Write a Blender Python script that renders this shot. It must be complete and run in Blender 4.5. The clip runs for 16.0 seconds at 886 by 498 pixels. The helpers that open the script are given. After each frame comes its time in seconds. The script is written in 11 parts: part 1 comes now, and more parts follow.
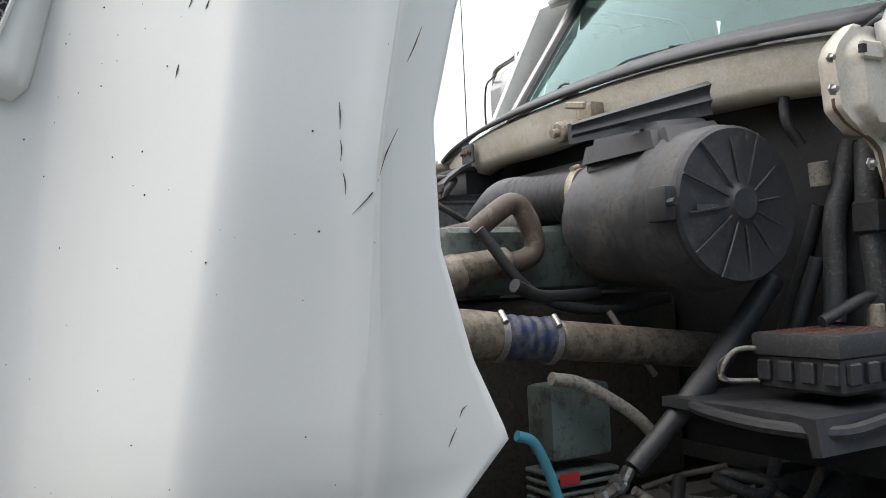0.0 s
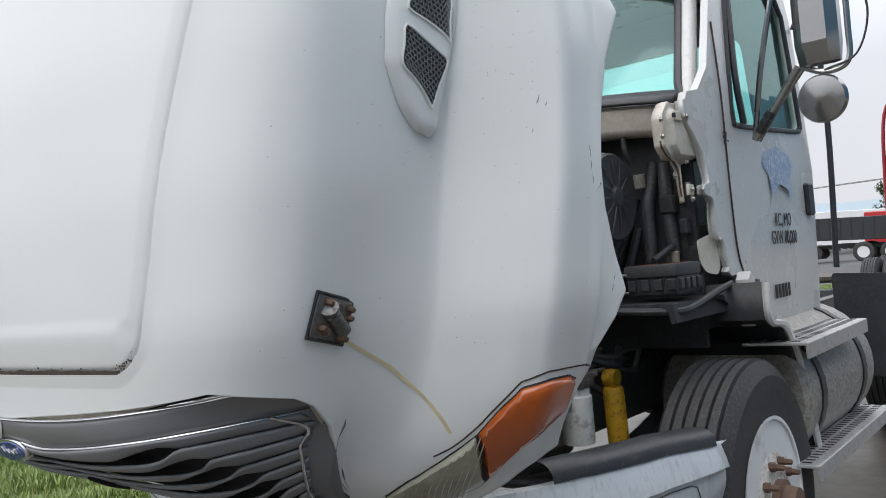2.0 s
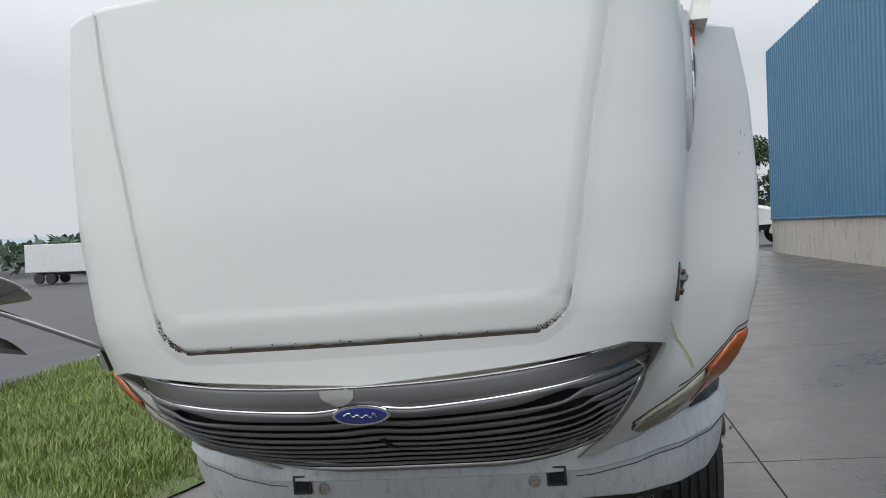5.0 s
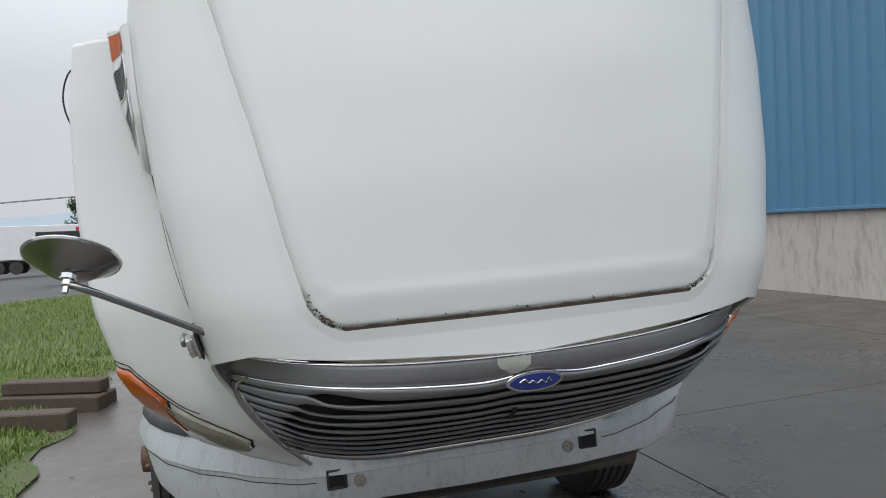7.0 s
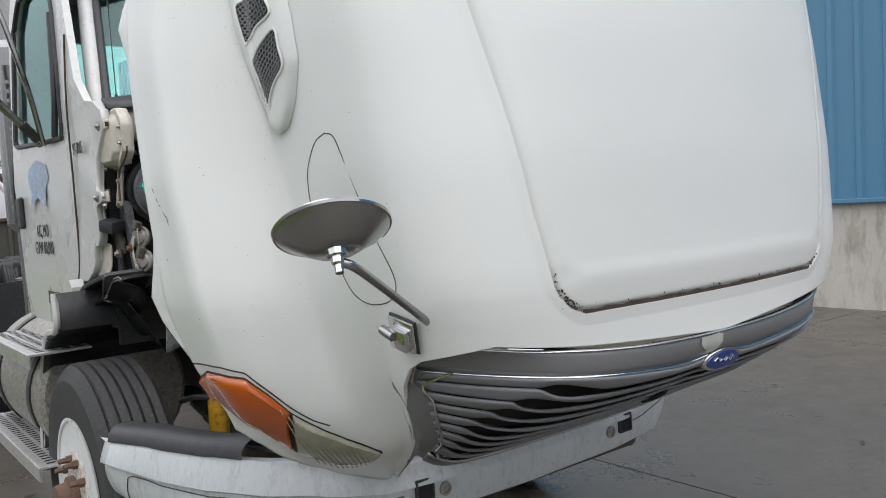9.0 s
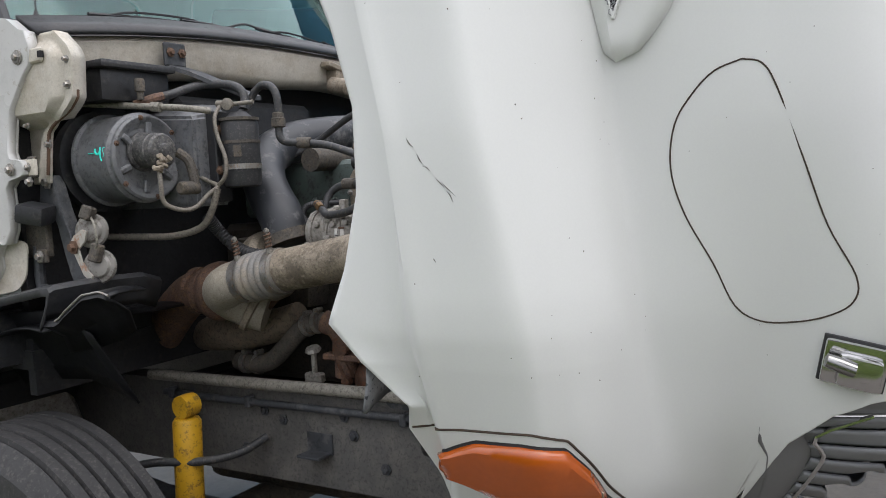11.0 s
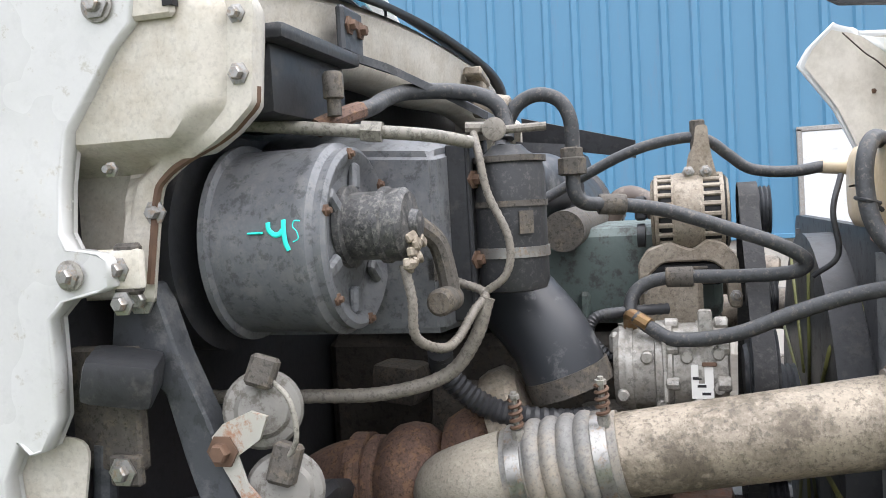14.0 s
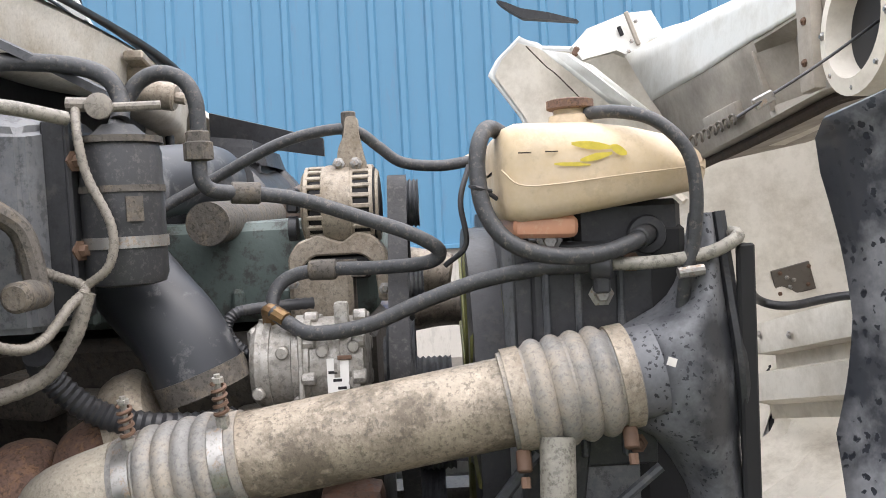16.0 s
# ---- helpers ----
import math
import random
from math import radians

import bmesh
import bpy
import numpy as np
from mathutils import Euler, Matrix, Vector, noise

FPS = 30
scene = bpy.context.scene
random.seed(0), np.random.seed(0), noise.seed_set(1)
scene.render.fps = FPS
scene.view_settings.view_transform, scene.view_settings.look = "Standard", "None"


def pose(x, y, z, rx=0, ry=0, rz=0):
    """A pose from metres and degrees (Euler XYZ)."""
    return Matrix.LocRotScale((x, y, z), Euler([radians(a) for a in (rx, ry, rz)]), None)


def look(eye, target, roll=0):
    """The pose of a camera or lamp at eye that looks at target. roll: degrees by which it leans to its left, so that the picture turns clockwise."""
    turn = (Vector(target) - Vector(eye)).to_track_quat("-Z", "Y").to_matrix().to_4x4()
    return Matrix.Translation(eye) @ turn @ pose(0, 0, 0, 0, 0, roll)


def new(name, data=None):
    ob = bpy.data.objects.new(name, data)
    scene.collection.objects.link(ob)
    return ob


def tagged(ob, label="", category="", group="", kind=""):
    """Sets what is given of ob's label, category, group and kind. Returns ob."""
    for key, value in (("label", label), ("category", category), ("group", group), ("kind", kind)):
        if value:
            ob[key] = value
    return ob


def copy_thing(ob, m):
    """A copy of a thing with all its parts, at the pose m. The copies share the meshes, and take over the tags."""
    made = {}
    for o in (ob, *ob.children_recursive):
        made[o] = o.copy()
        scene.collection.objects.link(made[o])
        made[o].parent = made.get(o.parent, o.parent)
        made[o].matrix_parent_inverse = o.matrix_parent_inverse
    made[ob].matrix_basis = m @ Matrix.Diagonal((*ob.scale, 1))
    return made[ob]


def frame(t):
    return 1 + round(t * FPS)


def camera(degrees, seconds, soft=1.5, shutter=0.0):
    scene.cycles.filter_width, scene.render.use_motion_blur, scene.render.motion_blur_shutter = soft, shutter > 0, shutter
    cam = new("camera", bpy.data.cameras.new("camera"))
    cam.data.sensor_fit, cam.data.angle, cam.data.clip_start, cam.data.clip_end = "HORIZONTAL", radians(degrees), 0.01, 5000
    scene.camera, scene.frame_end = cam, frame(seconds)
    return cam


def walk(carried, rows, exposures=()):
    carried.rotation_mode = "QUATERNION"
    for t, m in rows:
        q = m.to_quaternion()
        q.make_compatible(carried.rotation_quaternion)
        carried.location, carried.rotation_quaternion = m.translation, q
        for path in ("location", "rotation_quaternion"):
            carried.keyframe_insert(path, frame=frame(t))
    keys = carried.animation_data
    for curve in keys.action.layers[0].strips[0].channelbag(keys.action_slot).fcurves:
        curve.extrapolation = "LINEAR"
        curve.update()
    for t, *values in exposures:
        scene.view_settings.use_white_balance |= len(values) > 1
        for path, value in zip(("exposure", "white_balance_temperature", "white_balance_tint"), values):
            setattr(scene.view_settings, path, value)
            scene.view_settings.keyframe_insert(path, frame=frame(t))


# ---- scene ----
cam = camera(56.4, 16.0, soft=0.95)
PATH = [
    (0, (1.853, -0.63, 1.569), (0.075, 0.284, 1.57), -1.4),
    (0.5, (2.016, -0.943, 1.564), (0.322, 0.121, 1.563), -1.5),
    (1, (1.984, -1.312, 1.513), (0.409, -0.078, 1.517), -2.0),
    (1.5, (1.981, -1.636, 1.507), (0.561, -0.228, 1.507), -2.3),
    (2, (2.044, -2.058, 1.488), (0.785, -0.504, 1.488), -2.8),
    (2.5, (1.88, -2.387, 1.448), (0.775, -0.72, 1.436), -2.6),
    (3, (1.729, -2.665, 1.482), (0.756, -0.917, 1.462), -2.4),
    (3.5, (1.573, -2.963, 1.512), (0.729, -1.151, 1.484), -2.3),
    (4, (1.26, -3.098, 1.516), (0.555, -1.227, 1.477), -2.2),
    (4.2, (1.129, -3.131, 1.543), (0.487, -1.238, 1.503), -2.2),
    (6.3, (-0.363, -3.428, 1.48), (-0.141, -1.441, 1.436), -2.2),
    (6.5, (-0.479, -3.409, 1.476), (-0.176, -1.433, 1.427), -2.1),
    (7, (-0.826, -3.196, 1.458), (-0.31, -1.265, 1.409), -2.2),
    (7.5, (-1.13, -3.136, 1.477), (-0.404, -1.273, 1.424), -2.2),
    (8, (-1.401, -3.025, 1.452), (-0.484, -1.248, 1.396), -2.2),
    (8.5, (-1.671, -2.688, 1.439), (-0.59, -1.006, 1.381), -2.1),
    (9, (-1.923, -2.431, 1.425), (-0.703, -0.847, 1.365), -1.9),
    (9.2, (-2.016, -2.322, 1.435), (-0.743, -0.78, 1.376), -1.9),
    (11.3, (-2.241, -0.874, 1.414), (-0.495, 0.099, 1.371), -1.8),
    (11.5, (-2.19, -0.763, 1.397), (-0.432, 0.191, 1.395), -2.2),
    (12, (-2.217, -0.442, 1.464), (-0.398, 0.389, 1.427), -1.9),
    (12.5, (-2.163, -0.181, 1.512), (-0.303, 0.552, 1.466), -1.9),
    (13, (-1.91, 0.053, 1.52), (-0.024, 0.718, 1.484), -2.0),
    (13.5, (-1.784, 0.19, 1.553), (0.119, 0.806, 1.53), -2.2),
    (14, (-1.729, 0.318, 1.585), (0.194, 0.869, 1.576), -2.5),
    (14.5, (-1.647, 0.306, 1.588), (0.301, 0.758, 1.572), -2.2),
    (15, (-1.609, 0.201, 1.576), (0.368, 0.509, 1.579), -2.6),
    (15.5, (-1.631, 0.17, 1.584), (0.365, 0.306, 1.583), -2.8),
    (16, (-1.648, 0.157, 1.549), (0.352, 0.132, 1.539), -2.9),
]
walk(cam, [(t, look(eye, target, roll)) for t, eye, target, roll in PATH],
     exposures=[(0, 1.18, 6750, 10), (1.5, 0.9, 6450, 10), (3, 0.64, 6350, 9), (3.7, 0.5, 6350, 9), (7, 0.5, 6350, 9), (9, 0.74, 6450, 10), (11.3, 0.85, 6450, 12), (12.5, 1.42, 6350, 11), (13, 1.62, 6350, 11), (13.5, 1.66, 6350, 11), (15, 1.8, 6450, 13), (16, 1.75, 6600, 13)])

# ---------------------------------------------------------------- light
world = bpy.data.worlds.new("overcast")
scene.world = world
world.use_nodes = True
wn, wl = world.node_tree.nodes, world.node_tree.links
wn.clear()
w_out, w_bg = wn.new("ShaderNodeOutputWorld"), wn.new("ShaderNodeBackground")
w_sky = wn.new("ShaderNodeTexSky")
w_sky.sky_type, w_sky.sun_disc = "NISHITA", False
w_sky.sun_elevation, w_sky.sun_rotation = radians(58), radians(200)
w_sky.air_density, w_sky.dust_density, w_sky.ozone_density = 1.0, 4.0, 1.0
# an even grey cloud layer covers the blue of the sky
w_mix, w_gray = wn.new("ShaderNodeMix"), wn.new("ShaderNodeTexNoise")
w_ramp = wn.new("ShaderNodeValToRGB")
w_mix.data_type = "RGBA"
w_mix.inputs[0].default_value = 0.9
w_gray.inputs["Scale"].default_value, w_gray.inputs["Detail"].default_value = 2.2, 5.0
w_ramp.color_ramp.elements[0].position, w_ramp.color_ramp.elements[1].position = 0.3, 0.75
w_ramp.color_ramp.elements[0].color = (6.9, 6.98, 7.3, 1)
w_ramp.color_ramp.elements[1].color = (8.3, 8.4, 8.75, 1)
wl.new(w_gray.outputs["Fac"], w_ramp.inputs[0])
wl.new(w_sky.outputs[0], w_mix.inputs[6])
wl.new(w_ramp.outputs[0], w_mix.inputs[7])
# an overcast sky is brighter overhead than at the horizon
w_geo, w_sep, w_grad, w_mul = wn.new("ShaderNodeTexCoord"), wn.new("ShaderNodeSeparateXYZ"), wn.new("ShaderNodeMapRange"), wn.new("ShaderNodeMix")
wl.new(w_geo.outputs["Generated"], w_sep.inputs[0])
w_up = wn.new("ShaderNodeMath")
w_up.operation, w_up.use_clamp = "POWER", True
w_up.inputs[1].default_value = 1.0
wl.new(w_sep.outputs[2], w_up.inputs[0])
wl.new(w_up.outputs[0], w_grad.inputs[0])
w_grad.inputs[1].default_value, w_grad.inputs[2].default_value, w_grad.inputs[3].default_value, w_grad.inputs[4].default_value = 0.18, 0.65, 0.55, 1.38
w_mul.data_type, w_mul.blend_type = "RGBA", "MULTIPLY"
w_mul.inputs[0].default_value = 1.0
wl.new(w_mix.outputs[2], w_mul.inputs[6])
wl.new(w_grad.outputs[0], w_mul.inputs[7])
wl.new(w_mul.outputs[2], w_bg.inputs[0])
w_bg.inputs[1].default_value = 0.122
wl.new(w_bg.outputs[0], w_out.inputs[0])
sun = new("sun", bpy.data.lights.new("sun", "SUN"))
sun.data.energy, sun.data.angle, sun.data.color = 0.3, radians(40), (1.0, 0.97, 0.93)
sun.matrix_world = look((-0.2, -4, 6.5), (0, 0, 0))


# ---------------------------------------------------------------- materials
def surf(name, base, rough=0.5, metal=0.0, var=0.12, scale=5.0, dirt=None, amount=0.0, dscale=9.0,
         bump=0.0, bscale=60.0, rvar=0.1, soft=0.0, pit=0.0, pscale=70.0, streak=1.0, coat=0.0, grain=0.05, gscale=120.0, spec=None):
    """A surface with broad tone drift, fine grain, patches of dirt or wear and a little relief."""
    m = bpy.data.materials.new(name)
    m.use_nodes = True
    n, l = m.node_tree.nodes, m.node_tree.links
    b = n["Principled BSDF"]
    tc, mp = n.new("ShaderNodeTexCoord"), n.new("ShaderNodeMapping")
    mp.inputs["Scale"].default_value = (1, 1, streak)
    l.new(tc.outputs["Object"], mp.inputs[0])

    def tex(s, detail=4.0, r=0.55):
        t = n.new("ShaderNodeTexNoise")
        t.inputs["Scale"].default_value, t.inputs["Detail"].default_value, t.inputs["Roughness"].default_value = s, detail, r
        l.new(mp.outputs[0], t.inputs["Vector"])
        return t

    def span(src, lo, hi, a, z):
        r = n.new("ShaderNodeMapRange")
        r.inputs[1].default_value, r.inputs[2].default_value, r.inputs[3].default_value, r.inputs[4].default_value = lo, hi, a, z
        l.new(src, r.inputs[0])
        return r.outputs[0]

    def mix(fac, a, c, mode="MIX"):
        x = n.new("ShaderNodeMix")
        x.data_type, x.blend_type = "RGBA", mode
        for sock, v in ((x.inputs[0], fac), (x.inputs[6], a), (x.inputs[7], c)):
            if isinstance(v, (tuple, list)):
                sock.default_value = (*v, 1.0)
            elif isinstance(v, (int, float)):
                sock.default_value = v
            else:
                l.new(v, sock)
        return x.outputs[2]

    t1, t2 = tex(scale), tex(gscale, 2.0)
    lo, hi = [max(0, c * (1 - var)) for c in base], [min(1, c * (1 + var)) for c in base]
    col = mix(span(t1.outputs["Fac"], 0.15, 0.85, 0, 1), lo, hi)
    col = mix(span(t2.outputs["Fac"], 0.3, 0.7, 0, grain), col, [c * 0.35 for c in base])
    rgh = span(t1.outputs["Fac"], 0.15, 0.85, max(0.02, rough - rvar), min(1, rough + rvar))
    if dirt and amount > 0:
        t3 = tex(dscale * 2.6, 9.0, 0.74)
        fac = span(t3.outputs["Fac"], 0.61 - 0.26 * amount - soft, 0.68 - 0.22 * amount + soft, 0, min(1, 0.5 + amount * 0.6))
        col = mix(fac, col, dirt)
        if metal > 0:
            mt = n.new("ShaderNodeMath")
            mt.operation = "MULTIPLY_ADD"
            l.new(fac, mt.inputs[0])
            mt.inputs[1].default_value, mt.inputs[2].default_value = -metal, metal
            l.new(mt.outputs[0], b.inputs["Metallic"])
        ra = n.new("ShaderNodeMath")
        ra.operation, ra.use_clamp = "MULTIPLY_ADD", True
        l.new(fac, ra.inputs[0])
        ra.inputs[1].default_value = 0.3
        l.new(rgh, ra.inputs[2])
        rgh = ra.outputs[0]
    if pit > 0:
        # fine dark pits and paler dust between them
        t5, t6 = tex(pscale, 6.0, 0.72), tex(pscale * 0.37, 7.0, 0.7)
        col = mix(span(t5.outputs["Fac"], 0.52, 0.60, 0, pit), col, [c * 0.22 for c in base])
        col = mix(span(t6.outputs["Fac"], 0.55, 0.66, 0, pit * 0.6), col, [min(1, c * 1.7 + 0.008) for c in base])
    if not (dirt and amount > 0):
        b.inputs["Metallic"].default_value = metal
    l.new(col, b.inputs["Base Color"])
    l.new(rgh, b.inputs["Roughness"])
    b.inputs["Coat Weight"].default_value = coat
    b.inputs["Coat Roughness"].default_value = 0.08
    if spec is not None:
        b.inputs["Specular IOR Level"].default_value = spec
    if bump > 0:
        bp, t4 = n.new("ShaderNodeBump"), tex(bscale, 3.0)
        bp.inputs["Strength"].default_value, bp.inputs["Distance"].default_value = bump, 0.004
        l.new(t4.outputs["Fac"], bp.inputs["Height"])
        l.new(bp.outputs[0], b.inputs["Normal"])
    return m


def glass(name, tint, rough=0.02, alpha=None):
    m = bpy.data.materials.new(name)
    m.use_nodes = True
    n, l = m.node_tree.nodes, m.node_tree.links
    n.remove(n["Principled BSDF"])
    # a thin pane: tinted see-through with a mirror-like share that grows at a slant
    tr, gl, mx, fr = n.new("ShaderNodeBsdfTransparent"), n.new("ShaderNodeBsdfGlossy"), n.new("ShaderNodeMixShader"), n.new("ShaderNodeFresnel")
    tr.inputs[0].default_value = (*tint, 1)
    gl.inputs["Roughness"].default_value = rough
    gl.inputs[0].default_value = (*tint, 1)
    fr.inputs[0].default_value = 1.85
    l.new(fr.outputs[0], mx.inputs[0])
    l.new(tr.outputs[0], mx.inputs[1])
    l.new(gl.outputs[0], mx.inputs[2])
    l.new(mx.outputs[0], n["Material Output"].inputs[0])
    return m


def spotted(name, base, film, rough=0.5, size=55.0, cover=0.5):
    """Black plastic under a chalky pale film; the film is worn off in patches and dotted with round dark spots."""
    m = bpy.data.materials.new(name)
    m.use_nodes = True
    n, l = m.node_tree.nodes, m.node_tree.links
    b = n["Principled BSDF"]
    tc = n.new("ShaderNodeTexCoord")

    def node(kind, **kw):
        t = n.new(kind)
        for k, v in kw.items():
            t.inputs[k].default_value = v
        return t

    def ramp(src, lo, hi, a, z):
        r = n.new("ShaderNodeMapRange")
        r.inputs[1].default_value, r.inputs[2].default_value, r.inputs[3].default_value, r.inputs[4].default_value = lo, hi, a, z
        l.new(src, r.inputs[0])
        return r.outputs[0]

    def times(a, c):
        t = n.new("ShaderNodeMath")
        t.operation = "MULTIPLY"
        l.new(a, t.inputs[0])
        l.new(c, t.inputs[1])
        return t.outputs[0]

    wob = node("ShaderNodeTexNoise", Scale=size * 1.4, Detail=3.0)
    l.new(tc.outputs["Object"], wob.inputs["Vector"])
    push = n.new("ShaderNodeVectorMath")
    push.operation = "MULTIPLY_ADD"
    push.inputs[1].default_value = (0.012, 0.012, 0.012)
    l.new(wob.outputs["Color"], push.inputs[0])
    l.new(tc.outputs["Object"], push.inputs[2])
    dots, some = node("ShaderNodeTexVoronoi", Scale=size), node("ShaderNodeTexVoronoi", Scale=size)
    big, fine = node("ShaderNodeTexNoise", Scale=7.0, Detail=6.0, Roughness=0.65), node("ShaderNodeTexNoise", Scale=150.0, Detail=2.0)
    for t in (dots, some):
        l.new(push.outputs[0], t.inputs["Vector"])
    for t in (big, fine):
        l.new(tc.outputs["Object"], t.inputs["Vector"])
    dot = ramp(dots.outputs["Distance"], 0.30, 0.38, 0.0, 1.0)
    sep = n.new("ShaderNodeSeparateColor")
    l.new(some.outputs["Color"], sep.inputs[0])
    rare = ramp(sep.outputs[0], 0.52, 0.56, 0.0, 1.0)
    keep = n.new("ShaderNodeMath")
    keep.operation = "MAXIMUM"
    l.new(dot, keep.inputs[0])
    l.new(rare, keep.inputs[1])
    chalk = ramp(big.outputs["Fac"], 0.60 - 0.3 * cover, 0.74 - 0.3 * cover, 0.12, 1.0)
    fac = times(times(chalk, keep.outputs[0]), ramp(fine.outputs["Fac"], 0.25, 0.75, 0.75, 1.0))
    mx = n.new("ShaderNodeMix")
    mx.data_type = "RGBA"
    mx.inputs[6].default_value, mx.inputs[7].default_value = (*base, 1), (*film, 1)
    l.new(fac, mx.inputs[0])
    l.new(mx.outputs[2], b.inputs["Base Color"])
    l.new(ramp(fac, 0.0, 1.0, rough - 0.1, rough + 0.2), b.inputs["Roughness"])
    bp = n.new("ShaderNodeBump")
    bp.inputs["Strength"].default_value, bp.inputs["Distance"].default_value = 0.2, 0.002
    l.new(fac, bp.inputs["Height"])
    l.new(bp.outputs[0], b.inputs["Normal"])
    return m


SPECK = spotted("weathered_spotted_black", (0.018, 0.02, 0.025), (0.15, 0.155, 0.165), 0.45, 130.0, 0.66)
SPECK_L = spotted("spotted_splash_plastic", (0.02, 0.023, 0.03), (0.2, 0.205, 0.215), 0.45, 95.0, 0.45)
WHITE = surf("white_paint", (0.70, 0.712, 0.695), 0.34, var=0.035, scale=1.6, coat=0.25, grain=0.03, gscale=300, rvar=0.08)
WHITE_CAB = surf("cab_white_paint", (0.54, 0.54, 0.523), 0.28, var=0.04, scale=2.0, dirt=(0.3, 0.27, 0.2), amount=0.10, dscale=18, coat=0.35, grain=0.04, gscale=200, pit=0.06, pscale=40)
CREAM = surf("bare_cream_primer", (0.58, 0.545, 0.475), 0.5, var=0.12, scale=6, dirt=(0.34, 0.28, 0.19), amount=0.24, soft=0.09, dscale=5, bump=0.1, grain=0.15, gscale=200, pit=0.16, pscale=160)
GREYPAINT = surf("silver_grey_bumper_paint", (0.53, 0.555, 0.57), 0.36, var=0.08, scale=3, dirt=(0.34, 0.34, 0.33), amount=0.16, dscale=14, coat=0.2, streak=0.25, grain=0.06, pit=0.15, pscale=30)
CHROME = surf("smoked_chrome", (0.19, 0.19, 0.195), 0.42, metal=0.25, var=0.12, scale=4, rvar=0.06, grain=0.05)
CHROME_B = surf("bright_chrome", (0.62, 0.62, 0.62), 0.12, metal=1.0, var=0.08, scale=9, rvar=0.05)
SLAT = surf("grey_grille_plastic", (0.21, 0.215, 0.225), 0.5, metal=0.1, var=0.12, scale=6, rvar=0.08)
BLACK = surf("dusty_black_plastic", (0.026, 0.027, 0.03), 0.46, var=0.3, scale=7, dirt=(0.065, 0.062, 0.058), amount=0.25, dscale=14, bump=0.12, bscale=90, grain=0.1, pit=0.35, pscale=60)
BLACK_S = surf("spotted_black_plastic", (0.034, 0.035, 0.038), 0.5, var=0.3, scale=7, dirt=(0.1, 0.097, 0.092), amount=0.3, dscale=50, bump=0.15, bscale=90)
DUSTB = surf("dusty_grey_black_plastic", (0.14, 0.146, 0.155), 0.42, var=0.25, scale=5, dirt=(0.2, 0.2, 0.197), amount=0.38, soft=0.03, dscale=16, bump=0.12, bscale=90, grain=0.15, gscale=180, pit=0.5, pscale=60)
LINER = surf("wet_black_liner", (0.009, 0.0095, 0.011), 0.42, spec=0.28, var=0.3, scale=5, dirt=(0.03, 0.029, 0.028), amount=0.15, dscale=24, bump=0.08, bscale=60)
DEEP = surf("deep_black_cavity", (0.012, 0.012, 0.013), 0.8, var=0.3, scale=5)
RUBBER = surf("tyre_rubber", (0.03, 0.03, 0.031), 0.68, var=0.25, scale=8, dirt=(0.095, 0.09, 0.085), amount=0.32, dscale=32, bump=0.3, bscale=70, pit=0.3, pscale=50)
HOSE = surf("dusty_rubber_hose", (0.04, 0.042, 0.045), 0.5, var=0.3, scale=20, dirt=(0.15, 0.135, 0.115), amount=0.28, dscale=45, bump=0.2, bscale=140, pit=0.4, pscale=110)
HOSE_T = surf("tan_stained_line", (0.25, 0.235, 0.2), 0.55, var=0.25, scale=20, dirt=(0.1, 0.09, 0.07), amount=0.35, dscale=40, bump=0.1, pit=0.5, pscale=110)
ALU = surf("dirty_cast_aluminium", (0.34, 0.295, 0.235), 0.5, metal=0.3, var=0.25, scale=14, dirt=(0.19, 0.15, 0.105), amount=0.45, soft=0.06, dscale=9, bump=0.25, bscale=160, grain=0.25, gscale=200, pit=0.45, pscale=150)
CASTEL = surf("sand_cast_elbow", (0.4, 0.365, 0.3), 0.6, metal=0.15, var=0.15, scale=8, dirt=(0.3, 0.26, 0.2), amount=0.35, soft=0.12, dscale=6, bump=0.3, bscale=200, grain=0.2, gscale=260, pit=0.35, pscale=200)
ALU_C = surf("clean_cast_aluminium", (0.35, 0.335, 0.305), 0.42, metal=0.5, var=0.2, scale=14, dirt=(0.17, 0.15, 0.12), amount=0.42, soft=0.06, dscale=18, bump=0.15, pit=0.5, pscale=90)
PIPE = surf("oily_charge_pipe", (0.33, 0.28, 0.215), 0.42, metal=0.2, var=0.4, scale=5, dirt=(0.1, 0.08, 0.056), amount=0.55, soft=0.02, dscale=4.5, bump=0.3, bscale=140, grain=0.3, gscale=220, pit=0.6, pscale=140)
SILIC = surf("grey_silicone_sleeve", (0.2, 0.195, 0.185), 0.55, var=0.25, scale=9, dirt=(0.36, 0.305, 0.235), amount=0.5, soft=0.06, dscale=5, bump=0.1, grain=0.2, gscale=220, pit=0.35, pscale=200)
RUST = surf("rusty_cast_iron", (0.15, 0.09, 0.066), 0.8, var=0.35, scale=14, dirt=(0.25, 0.145, 0.085), amount=0.4, dscale=16, bump=0.4, bscale=110, grain=0.25, gscale=220, pit=0.6, pscale=190)
IRON = surf("grimy_iron", (0.095, 0.085, 0.073), 0.7, metal=0.2, var=0.3, scale=10, dirt=(0.15, 0.125, 0.095), amount=0.4, dscale=14, bump=0.35, bscale=100, pit=0.6, pscale=160)
OILP = surf("oily_brown_pipe", (0.21, 0.175, 0.135), 0.45, metal=0.2, var=0.3, scale=9, dirt=(0.06, 0.05, 0.04), amount=0.45, soft=0.06, dscale=10, bump=0.3, pit=0.6, pscale=60)
